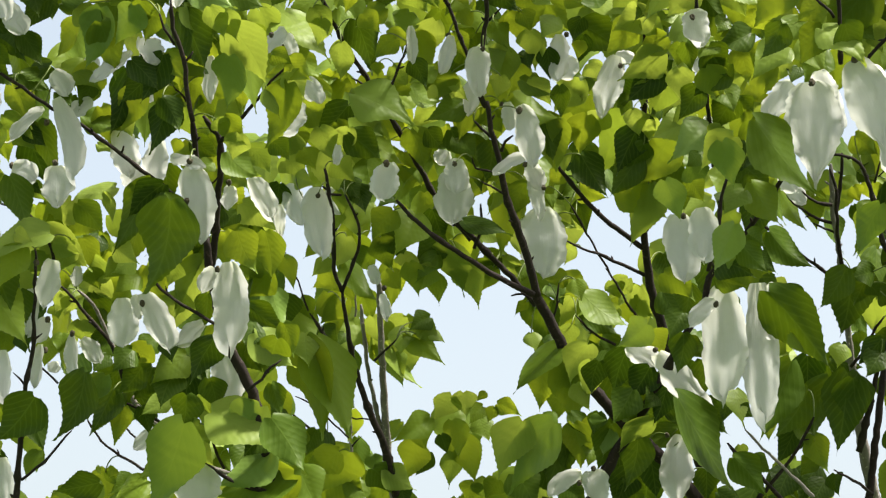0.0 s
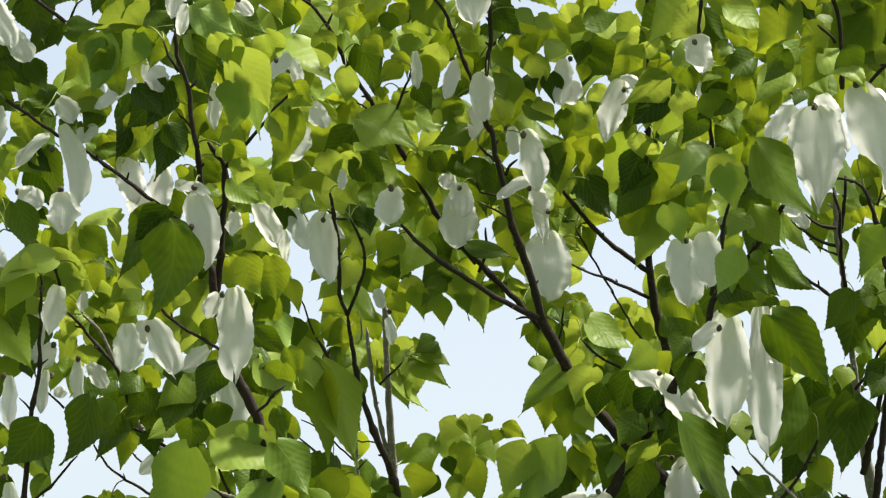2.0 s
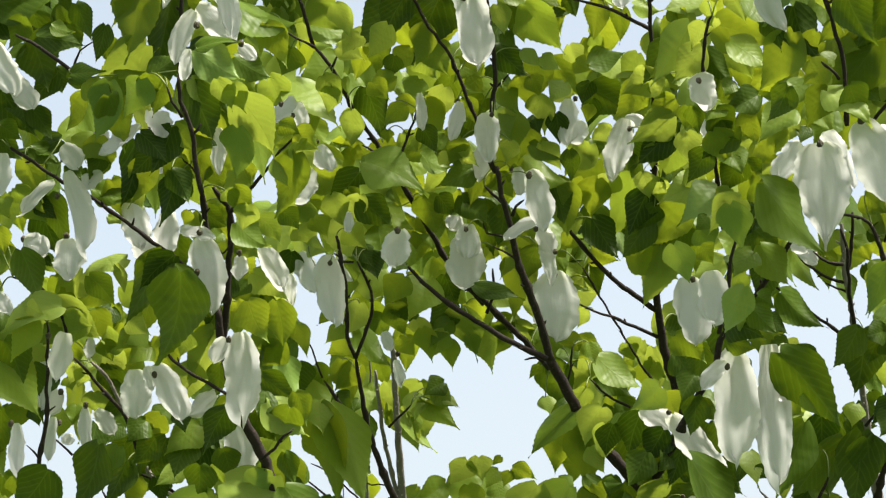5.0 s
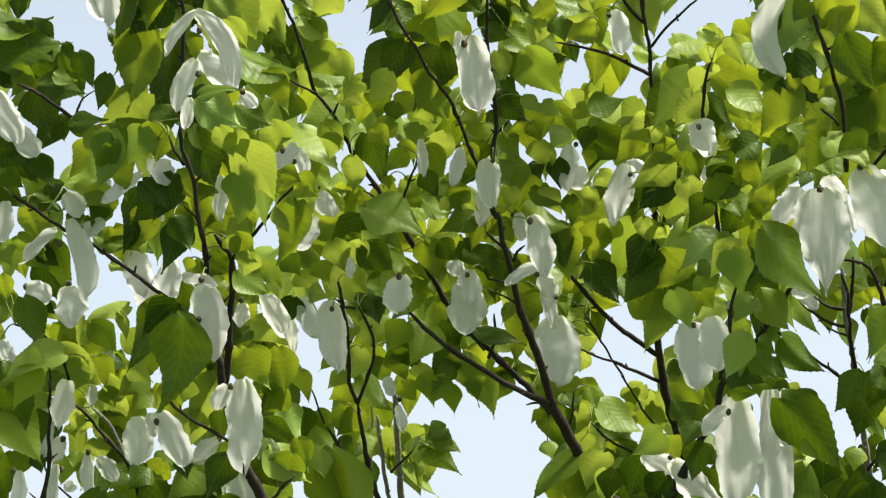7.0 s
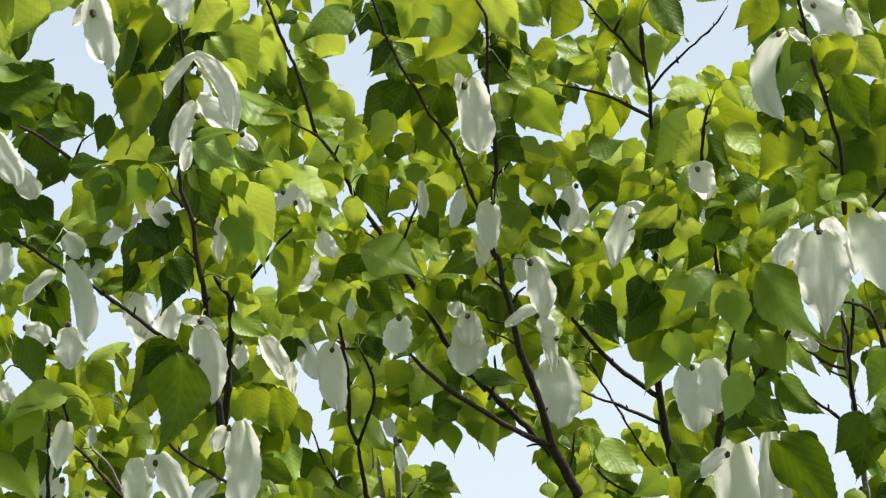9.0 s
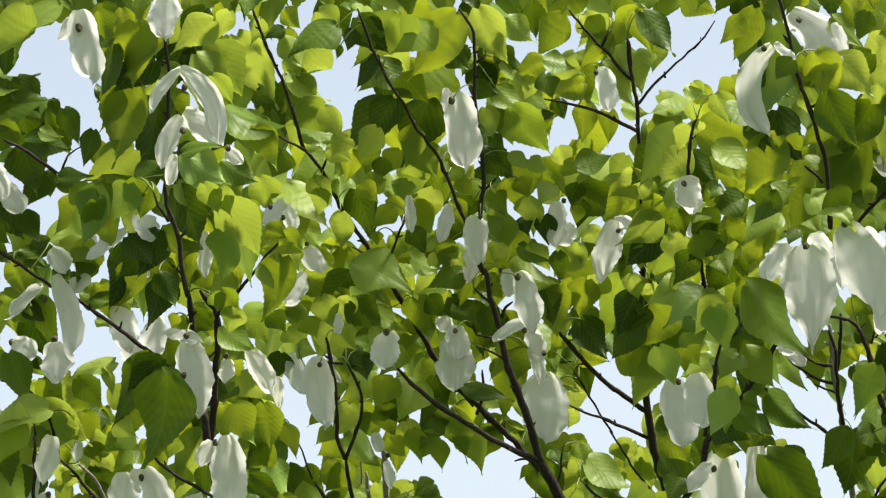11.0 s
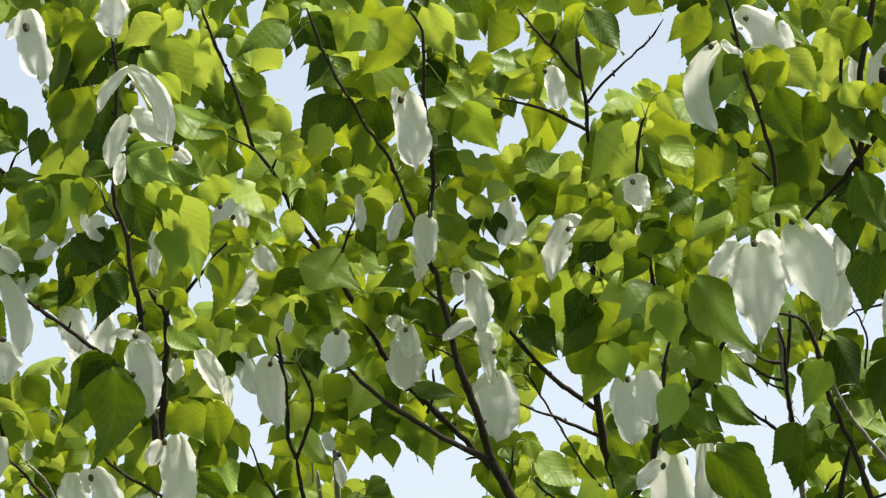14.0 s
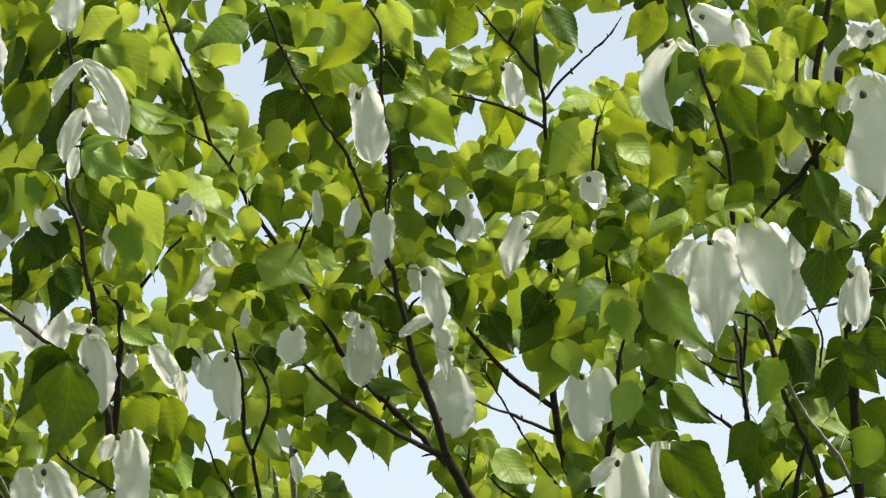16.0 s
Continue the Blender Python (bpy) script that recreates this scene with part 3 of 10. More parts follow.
limb(front, 0.0029, 0.004, (0.48, 3.211, 2.94), (0.494, 3.241, 2.901), (0.502, 3.265, 2.869), (0.518, 3.295, 2.829), (0.536, 3.325, 2.789), (0.553, 3.356, 2.749), (0.561, 3.383, 2.711), (0.565, 3.421, 2.659))
limb(front, 0.002, 0.0028, (0.526, 3.364, 2.737), (0.538, 3.37, 2.728), (0.553, 3.379, 2.717))
limb(front, 0.002, 0.0028, (0.545, 3.305, 2.817), (0.539, 3.31, 2.81), (0.53, 3.313, 2.806))
limb(front, 0.0016, 0.0024, (0.49, 3.248, 2.892), (0.496, 3.253, 2.885))
limb(front, 0.0028, 0.004, (-0.611, 3.329, 2.784), (-0.587, 3.336, 2.775), (-0.561, 3.348, 2.759), (-0.533, 3.362, 2.74), (-0.512, 3.377, 2.72))
limb(front, 0.0012, 0.002, (-0.495, 3.334, 2.777), (-0.52, 3.344, 2.764), (-0.532, 3.361, 2.742))
limb(front, 0.0028, 0.0045, (0.416, 3.536, 2.527), (0.406, 3.554, 2.502), (0.404, 3.577, 2.469), (0.402, 3.592, 2.447), (0.393, 3.623, 2.403))
limb(front, 0.0042, 0.0075, (0.506, 3.607, 2.544), (0.485, 3.631, 2.51), (0.461, 3.651, 2.48), (0.429, 3.678, 2.441), (0.402, 3.7, 2.41), (0.395, 3.726, 2.373), (0.37, 3.752, 2.335), (0.344, 3.784, 2.288))
limb(front, 0.0082, 0.0137, (0.373, 4.103, 2.346), (0.327, 4.155, 2.269), (0.282, 4.201, 2.2), (0.254, 4.236, 2.147), (0.218, 4.284, 2.076))
limb(rear, 0.0049, 0.0069, (0.666, 4.173, 2.714), (0.676, 4.228, 2.637), (0.687, 4.258, 2.594), (0.699, 4.301, 2.533), (0.714, 4.351, 2.462), (0.732, 4.413, 2.372), bark=OLD_BARK)
limb(rear, 0.0098, 0.0138, (0.731, 4.4, 2.39), (0.748, 4.463, 2.299), (0.772, 4.519, 2.215), (0.799, 4.576, 2.129), bark=OLD_BARK)
limb(rear, 0.0025, 0.0039, (0.596, 4.209, 2.663), (0.622, 4.223, 2.644), (0.652, 4.232, 2.63), (0.677, 4.237, 2.624))
limb(rear, 0.002, 0.0029, (0.643, 4.237, 2.624), (0.663, 4.243, 2.616), (0.679, 4.247, 2.61))
limb(rear, 0.0034, 0.0049, (0.684, 4.161, 2.731), (0.685, 4.185, 2.697), (0.683, 4.206, 2.667), (0.679, 4.228, 2.637))
limb(rear, 0.0029, 0.0039, (0.766, 4.275, 2.467), (0.748, 4.294, 2.441), (0.736, 4.312, 2.414), (0.713, 4.33, 2.388))
limb(rear, 0.0029, 0.0039, (0.542, 4.175, 2.61), (0.577, 4.191, 2.588), (0.628, 4.215, 2.554), (0.669, 4.233, 2.528), (0.695, 4.251, 2.502))
limb(front, 0.0026, 0.0039, (0.49, 4.029, 2.229), (0.519, 4.047, 2.201), (0.538, 4.057, 2.187), (0.567, 4.072, 2.163), (0.606, 4.095, 2.129), bark=OLD_BARK)
limb(front, 0.0031, 0.0044, (0.599, 4.015, 2.249), (0.583, 4.039, 2.214), (0.566, 4.057, 2.187), (0.54, 4.078, 2.155), (0.505, 4.106, 2.112))
limb(front, 0.0035, 0.0048, (0.462, 4.041, 2.209), (0.493, 4.062, 2.178), (0.517, 4.074, 2.161), (0.561, 4.101, 2.12))
limb(front, 0.0022, 0.0035, (0.636, 4.069, 2.169), (0.669, 4.078, 2.155), (0.703, 4.092, 2.133))
limb(front, 0.0044, 0.007, (0.698, 3.96, 2.33), (0.692, 3.994, 2.28), (0.682, 4.027, 2.23), (0.677, 4.05, 2.197))
limb(rear, 0.0031, 0.0063, (0.618, 3.845, 2.641), (0.638, 3.847, 2.639), (0.661, 3.854, 2.629), (0.676, 3.872, 2.603), (0.691, 3.895, 2.571), (0.702, 3.923, 2.531), (0.722, 3.949, 2.494), (0.747, 3.98, 2.449), (0.783, 4.037, 2.366))
limb(rear, 0.0032, 0.0055, (0.679, 3.942, 2.65), (0.709, 3.982, 2.593), (0.73, 4.011, 2.551), (0.76, 4.041, 2.51), (0.795, 4.067, 2.472), (0.82, 4.088, 2.442), (0.854, 4.129, 2.382), bark=OLD_BARK)
limb(rear, 0.0072, 0.0099, (0.781, 3.817, 2.68), (0.797, 3.842, 2.645), (0.804, 3.873, 2.602), (0.815, 3.907, 2.554), (0.822, 3.958, 2.481), (0.833, 4.015, 2.399), (0.841, 4.055, 2.34))
limb(front, 0.005, 0.0058, (0.708, 3.281, 2.983), (0.702, 3.312, 2.943), (0.696, 3.337, 2.91), (0.69, 3.358, 2.883), (0.69, 3.378, 2.856), (0.694, 3.414, 2.808), (0.694, 3.45, 2.759))
limb(front, 0.0026, 0.0043, (0.682, 3.37, 3.002), (0.679, 3.401, 2.961), (0.675, 3.43, 2.924), (0.676, 3.456, 2.889), (0.683, 3.485, 2.851), (0.697, 3.512, 2.815), (0.711, 3.533, 2.787))
limb(front, 0.0033, 0.0058, (0.613, 3.506, 2.684), (0.633, 3.489, 2.707), (0.661, 3.471, 2.732), (0.68, 3.456, 2.753), (0.696, 3.44, 2.773), (0.715, 3.422, 2.797), (0.721, 3.394, 2.835), (0.724, 3.363, 2.876))
limb(front, 0.0042, 0.005, (0.694, 3.443, 2.77), (0.707, 3.479, 2.721), (0.726, 3.503, 2.688), (0.741, 3.516, 2.67))
limb(front, 0.0026, 0.0043, (0.809, 3.678, 2.587), (0.789, 3.699, 2.557), (0.777, 3.721, 2.527))
limb(rear, 0.0018, 0.0027, (0.831, 3.785, 2.725), (0.825, 3.806, 2.695), (0.809, 3.825, 2.668), (0.797, 3.844, 2.643))
limb(rear, 0.0018, 0.0027, (0.692, 3.867, 2.611), (0.72, 3.851, 2.633), (0.756, 3.842, 2.646), (0.792, 3.836, 2.653))
limb(rear, 0.0018, 0.0027, (0.733, 3.836, 2.654), (0.747, 3.85, 2.634), (0.763, 3.873, 2.602), (0.76, 3.901, 2.562))
limb(rear, 0.0022, 0.0031, (0.861, 3.823, 2.672), (0.836, 3.826, 2.668), (0.801, 3.839, 2.649))
limb(rear, 0.0018, 0.0027, (0.693, 3.85, 2.635), (0.687, 3.872, 2.603))
limb(rear, 0.0024, 0.0039, (0.61, 4.143, 2.656), (0.639, 4.154, 2.64), (0.664, 4.156, 2.636))
limb(rear, 0.0029, 0.0048, (0.655, 4.117, 2.691), (0.665, 4.132, 2.67), (0.671, 4.157, 2.636), (0.676, 4.187, 2.593), (0.687, 4.22, 2.546))
limb(rear, 0.0018, 0.0027, (0.845, 3.874, 2.601), (0.829, 3.907, 2.553), (0.817, 3.924, 2.53))
limb(rear, 0.0022, 0.0036, (0.876, 3.996, 2.427), (0.842, 4.01, 2.407), (0.806, 4.026, 2.382), (0.769, 4.034, 2.371))
limb(rear, 0.0037, 0.0065, (0.757, 4.07, 2.468), (0.747, 4.099, 2.426), (0.742, 4.128, 2.384))
limb(front, 0.0135, 0.0175, (-0.241, 3.778, 2.02), (-0.155, 3.598, 1.491), (0.007, 3.45, 1.361))
limb(front, 0.0063, 0.014, (-0.641, 3.758, 2.035), (-0.489, 3.619, 1.587), (-0.013, 3.45, 1.301))
limb(rear, 0.0107, 0.014, (-0.066, 4.56, 2.107), (0.046, 4.511, 1.604), (0.396, 4.45, 1.277))
limb(rear, 0.0093, 0.014, (-0.09, 4.768, 2.194), (0.027, 4.625, 1.652), (0.394, 4.45, 1.273))
limb(rear, 0.0042, 0.014, (-0.169, 4.863, 2.206), (-0.033, 4.677, 1.658), (0.391, 4.45, 1.262))
limb(rear, 0.0156, 0.0203, (0.519, 4.56, 2.107), (0.486, 4.5, 1.503), (0.425, 4.45, 1.335))
limb(rear, 0.0151, 0.0196, (0.533, 4.684, 2.121), (0.496, 4.555, 1.509), (0.426, 4.45, 1.333))
limb(front, 0.0137, 0.0178, (0.218, 4.284, 2.076), (0.152, 3.825, 1.517), (0.03, 3.45, 1.37))
limb(rear, 0.0138, 0.0179, (0.799, 4.576, 2.129), (0.674, 4.507, 1.513), (0.439, 4.45, 1.293))
limb(front, 0.0044, 0.014, (0.505, 4.106, 2.112), (0.394, 3.811, 1.629), (0.044, 3.45, 1.327))
limb(front, 0.0048, 0.014, (0.561, 4.101, 2.12), (0.436, 3.808, 1.634), (0.047, 3.45, 1.319))
limb(rear, 0.0063, 0.014, (0.783, 4.037, 2.366), (0.663, 4.264, 1.62), (0.438, 4.45, 1.295))
limb(rear, 0.0055, 0.014, (0.854, 4.129, 2.382), (0.754, 4.273, 1.755), (0.442, 4.45, 1.285))
limb(rear, 0.0099, 0.014, (0.841, 4.055, 2.34), (0.744, 4.233, 1.732), (0.441, 4.45, 1.287))
limb(rear, 0.0036, 0.014, (0.769, 4.034, 2.371), (0.654, 4.263, 1.622), (0.437, 4.45, 1.298))
limb(rear, 0.0065, 0.014, (0.742, 4.128, 2.384), (0.636, 4.305, 1.628), (0.436, 4.45, 1.302))
limb(front, 0.03, 0.055, (0.02, 3.45, 1.5), (0.02, 3.45, 1.15), (0.04, 3.45, 0.535), (0.02, 3.45, -0.08), name="trunk", bark=OLD_BARK)
limb(rear, 0.03, 0.055, (0.42, 4.45, 1.45), (0.42, 4.45, 1.1), (0.44, 4.45, 0.51), (0.42, 4.45, -0.08), name="trunk", bark=OLD_BARK)

bloom = flower(rear, -0.632, 3.299, 2.764, 0.0042)
bract(bloom, -0.635, 3.311, 2.765, 0.076, 0.042, 21, -10, 8, 0)
bloom = flower(rear, -0.358, 3.125, 2.920, 0.0042)
bract(bloom, -0.359, 3.136, 2.923, 0.062, 0.051, 3, -6, 14, 0)
bloom = flower(rear, -0.485, 3.194, 2.899, 0.0054)
bract(bloom, -0.485, 3.196, 2.926, 0.102, 0.040, 8, -8, 14, 8)
bract(bloom, -0.493, 3.210, 2.921, 0.038, 0.019, -43, -23, -1, -20)
bloom = flower(rear, -0.339, 3.201, 2.811, 0.0042)
bract(bloom, -0.353, 3.265, 2.863, 0.127, 0.032, 25, 1, 5, 62)
bract(bloom, -0.344, 3.203, 2.839, 0.075, 0.017, -33, 1, -12, -40)
bloom = flower(rear, -0.335, 3.160, 2.734, 0.0042)
bract(bloom, -0.348, 3.244, 2.785, 0.077, 0.028, -22, -14, -8, -30)
bract(bloom, -0.350, 3.292, 2.809, 0.068, 0.035, 47, -9, 2, 20)
bract(bloom, -0.349, 3.180, 2.708, 0.043, 0.018, -12, -27, -9, 0)
bloom = flower(rear, -0.292, 3.337, 2.769, 0.0042)
bract(bloom, -0.295, 3.348, 2.772, 0.030, 0.021, 46, -16, 13, 0)
bloom = flower(rear, 0.022, 3.852, 3.020, 0.0054)
bract(bloom, 0.028, 3.859, 3.037, 0.128, 0.063, 7, -7, -11, 6, 0.62)
bract(bloom, 0.013, 3.943, 3.076, 0.041, 0.021, -1, -6, -12, 0)
bloom = flower(rear, 0.259, 3.832, 3.057, 0.0042)
bract(bloom, 0.267, 3.840, 3.070, 0.076, 0.039, 9, -11, -12, 10)
bloom = flower(rear, 0.459, 3.224, 2.862, 0.0042)
bract(bloom, 0.480, 3.297, 2.893, 0.149, 0.036, 1, -28, 12, -105)
bract(bloom, 0.474, 3.231, 2.871, 0.044, 0.019, 44, -18, -9, 40)
bloom = flower(rear, 0.521, 3.305, 2.935, 0.0042)
bract(bloom, 0.511, 3.313, 2.951, 0.106, 0.061, 38, 2, 12, 25)
bract(bloom, 0.548, 3.325, 2.942, 0.063, 0.033, 24, -19, 15, 20)
bloom = flower(rear, -0.566, 3.457, 2.584, 0.0042)
bract(bloom, -0.555, 3.461, 2.621, 0.119, 0.033, 14, -13, 6, 30)
bract(bloom, -0.583, 3.532, 2.626, 0.071, 0.025, -46, -17, 14, -40)
bloom = flower(rear, -0.418, 3.350, 2.651, 0.0042)
bract(bloom, -0.431, 3.328, 2.649, 0.066, 0.032, -52, -2, 15, -10)
bract(bloom, -0.417, 3.336, 2.672, 0.042, 0.036, 29, -2, -6, 0)
bloom = flower(rear, -0.624, 3.369, 2.715, 0.0042)
bract(bloom, -0.618, 3.377, 2.734, 0.049, 0.033, 33, -16, -11, 0)
bract(bloom, -0.647, 3.463, 2.651, 0.059, 0.029, -7, -24, -14, 0)
bloom = flower(front, -0.562, 3.477, 2.645, 0.0042)
bract(bloom, -0.559, 3.453, 2.659, 0.039, 0.033, 32, -18, 3, 20)
bract(bloom, -0.505, 3.484, 2.624, 0.037, 0.025, -60, -20, 6, -10)
bract(bloom, -0.510, 3.477, 2.691, 0.030, 0.025, 7, -19, -6, 0)
bloom = flower(rear, -0.486, 3.611, 2.629, 0.0042)
bract(bloom, -0.479, 3.593, 2.619, 0.075, 0.043, 10, -5, -1, 0)
bract(bloom, -0.426, 3.617, 2.603, 0.069, 0.039, -9, -19, -1, 0)
bract(bloom, -0.439, 3.607, 2.680, 0.023, 0.026, -22, -7, -14, 0)
bloom = flower(front, -0.359, 3.442, 2.522, 0.0042)
bract(bloom, -0.388, 3.450, 2.528, 0.053, 0.021, 73, 10, -15, 20)
bloom = flower(front, -0.326, 3.379, 2.650, 0.0042)
bract(bloom, -0.325, 3.357, 2.652, 0.065, 0.021, 1, -7, 11, 0)
bloom = flower(rear, -0.281, 3.925, 2.866, 0.0042)
bract(bloom, -0.259, 3.935, 2.879, 0.051, 0.034, -46, -22, 9, -20)
bloom = flower(rear, -0.278, 4.159, 2.919, 0.0042)
bract(bloom, -0.271, 4.164, 2.946, 0.051, 0.030, 11, -18, 3, 0)
bloom = flower(rear, -0.239, 4.205, 2.885, 0.0042)
bract(bloom, -0.237, 4.218, 2.882, 0.049, 0.036, 28, -26, -15, 0)
bract(bloom, -0.246, 4.241, 2.844, 0.063, 0.045, -32, -20, 15, -10)
bloom = flower(rear, -0.046, 4.039, 2.888, 0.0042)
bract(bloom, -0.055, 4.011, 2.909, 0.063, 0.019, 4, -23, 8, 0)
bloom = flower(rear, 0.009, 4.052, 2.906, 0.0042)
bract(bloom, 0.013, 4.033, 2.900, 0.068, 0.029, -14, -1, 14, 0, 0.5)
bloom = flower(rear, 0.066, 3.976, 2.858, 0.0042)
bract(bloom, 0.056, 3.987, 2.865, 0.081, 0.044, 3, -18, -5, 0, 0.35)
bract(bloom, 0.086, 4.119, 2.890, 0.107, 0.039, -24, -12, 9, -25)
bloom = flower(rear, 0.100, 4.108, 2.800, 0.0042)
bract(bloom, 0.109, 4.087, 2.799, 0.049, 0.025, 8, -25, 8, 0, 0.5)
bloom = flower(rear, 0.127, 4.031, 2.768, 0.0054)
bract(bloom, 0.129, 4.040, 2.780, 0.100, 0.048, 11, -6, 12, 20, 0.6)
bloom = flower(rear, 0.137, 4.054, 2.681, 0.0042)
bract(bloom, 0.147, 4.062, 2.697, 0.069, 0.025, -64, -18, 14, -40)
bract(bloom, 0.144, 4.146, 2.709, 0.051, 0.031, 31, -24, -5, 10)
bloom = flower(rear, 0.211, 4.102, 2.923, 0.0042)
bract(bloom, 0.196, 4.084, 2.918, 0.078, 0.039, -1, -11, 13, 0)
bract(bloom, 0.225, 4.106, 2.883, 0.042, 0.035, -38, -15, 14, 0)
bloom = flower(rear, 0.020, 4.156, 2.709, 0.0042)
bract(bloom, 0.027, 4.165, 2.721, 0.059, 0.044, -6, -13, -6, 0)
bract(bloom, 0.007, 4.304, 2.774, 0.029, 0.032, -33, -16, -10, 0)
bloom = flower(rear, -0.094, 4.026, 2.675, 0.0054)
bract(bloom, -0.091, 4.037, 2.680, 0.063, 0.053, -9, -26, -11, 0, 0.55)
bract(bloom, -0.178, 4.125, 2.734, 0.034, 0.016, -4, -9, 16, 0)
bloom = flower(rear, 0.306, 4.155, 2.884, 0.0042)
bract(bloom, 0.303, 4.162, 2.904, 0.103, 0.049, -15, -23, -14, -12, 0.5)
bract(bloom, 0.300, 4.173, 2.911, 0.036, 0.024, 63, 8, 1, 20)
bloom = flower(rear, 0.373, 3.585, 2.784, 0.0042)
bract(bloom, 0.377, 3.592, 2.799, 0.057, 0.048, 8, -17, -8, 5, 0.4)
bract(bloom, 0.405, 3.738, 2.768, 0.025, 0.027, -29, -9, 10, 0)
bloom = flower(rear, 0.578, 3.779, 2.740, 0.0054)
bract(bloom, 0.578, 3.790, 2.745, 0.165, 0.095, 3, -15, -3, 6, 0.32, 1)
bract(bloom, 0.636, 4.072, 2.850, 0.056, 0.045, 15, -26, 13, 10)
bract(bloom, 0.668, 4.134, 2.843, 0.075, 0.024, 16, -27, -0, -5)
bract(bloom, 0.602, 4.154, 2.852, 0.076, 0.045, -35, -1, -12, -20)
bloom = flower(rear, 0.593, 3.463, 2.680, 0.0054)
bract(bloom, 0.590, 3.476, 2.682, 0.134, 0.071, 19, -7, 14, 18, 0.5, 0.7)
bract(bloom, 0.669, 3.794, 2.769, 0.106, 0.055, 20, -10, 9, 15, 0.5)
bract(bloom, 0.546, 3.962, 2.650, 0.051, 0.037, 44, -22, -2, 20)
bract(bloom, 0.439, 3.963, 2.738, 0.022, 0.028, -19, -23, 11, 0)
bloom = flower(rear, -0.631, 3.554, 2.546, 0.0042)
bract(bloom, -0.627, 3.536, 2.537, 0.038, 0.038, 64, -12, -1, 30)
bloom = flower(rear, -0.565, 3.538, 2.546, 0.0042)
bract(bloom, -0.563, 3.551, 2.545, 0.061, 0.052, 2, 1, 11, 0)
bloom = flower(front, -0.677, 3.614, 2.476, 0.0042)
bract(bloom, -0.673, 3.594, 2.475, 0.036, 0.024, 27, 1, -1, 0)
bloom = flower(rear, -0.578, 3.482, 2.384, 0.0042)
bract(bloom, -0.558, 3.496, 2.392, 0.071, 0.035, -11, -14, 7, -15)
bract(bloom, -0.607, 3.640, 2.385, 0.078, 0.026, -7, -14, -7, 0)
bloom = flower(rear, -0.585, 3.648, 2.335, 0.0042)
bract(bloom, -0.587, 3.659, 2.339, 0.040, 0.029, -27, -15, -11, -20)
bloom = flower(rear, -0.559, 3.738, 2.431, 0.0042)
bract(bloom, -0.552, 3.719, 2.431, 0.031, 0.023, -13, -17, 16, 0)
bloom = flower(rear, -0.435, 3.559, 2.341, 0.0042)
bract(bloom, -0.436, 3.568, 2.359, 0.095, 0.040, 25, 1, 4, 25, 0.6)
bract(bloom, -0.473, 3.626, 2.363, 0.072, 0.047, 3, -14, -5, 0)
bract(bloom, -0.452, 3.590, 2.360, 0.036, 0.020, 20, -25, -7, 0)
bloom = flower(rear, -0.363, 3.450, 2.466, 0.0042)
bract(bloom, -0.360, 3.449, 2.519, 0.111, 0.049, 7, -6, 12, 10, 0.35)
bloom = flower(rear, -0.462, 3.637, 2.560, 0.0042)
bract(bloom, -0.468, 3.613, 2.568, 0.050, 0.043, 20, -17, 9, 0)
bloom = flower(rear, -0.309, 3.512, 2.509, 0.0042)
bract(bloom, -0.306, 3.525, 2.508, 0.034, 0.023, -7, -6, 6, -10)
bract(bloom, -0.285, 3.571, 2.532, 0.071, 0.035, 28, -8, 8, 35)
bloom = flower(rear, -0.321, 3.489, 2.376, 0.0042)
bract(bloom, -0.307, 3.504, 2.390, 0.127, 0.051, 1, -18, 7, 12, 0.6)
bract(bloom, -0.327, 3.500, 2.381, 0.039, 0.024, -28, -18, -0, -20)
bract(bloom, -0.355, 3.661, 2.334, 0.052, 0.026, -48, 1, 6, -20)
bract(bloom, -0.245, 3.645, 2.510, 0.051, 0.020, -1, -20, 14, 0)
bract(bloom, -0.252, 3.694, 2.339, 0.026, 0.017, -10, -9, 3, 0)
bloom = flower(rear, -0.212, 4.135, 2.648, 0.0042)
bract(bloom, -0.217, 4.143, 2.665, 0.122, 0.054, 4, -28, 2, 0, 0.35)
bract(bloom, -0.270, 4.225, 2.691, 0.074, 0.040, 20, -20, 5, 10)
bract(bloom, -0.201, 4.242, 2.689, 0.049, 0.026, 24, -14, 10, 0)
bloom = flower(rear, -0.120, 4.307, 2.560, 0.0042)
bract(bloom, -0.125, 4.286, 2.561, 0.036, 0.020, 15, -10, 10, 0)
bloom = flower(rear, -0.105, 4.376, 2.539, 0.0042)
bract(bloom, -0.108, 4.359, 2.525, 0.047, 0.020, 12, -18, 5, 0)
bloom = flower(rear, 0.012, 4.238, 2.689, 0.0042)
bract(bloom, 0.020, 4.243, 2.716, 0.087, 0.062, -3, -7, 11, 0, 0.5)
bloom = flower(rear, 0.172, 4.153, 2.666, 0.0042)
bract(bloom, 0.158, 4.155, 2.706, 0.088, 0.029, 4, -18, 11, 0, 0.4)
bloom = flower(rear, 0.174, 4.240, 2.647, 0.0042)
bract(bloom, 0.174, 4.250, 2.657, 0.122, 0.083, -1, -4, 6, 0, 0.45)
bloom = flower(rear, 0.349, 3.542, 2.467, 0.0042)
bract(bloom, 0.355, 3.710, 2.512, 0.105, 0.052, 5, 1, 15, 15, 0.4)
bract(bloom, 0.375, 3.548, 2.481, 0.079, 0.046, 3, -14, 1, 10, 0.5)
bloom = flower(rear, 0.408, 3.676, 2.364, 0.0042)
bract(bloom, 0.417, 3.685, 2.389, 0.171, 0.069, 2, -24, 11, 5, 0.55)
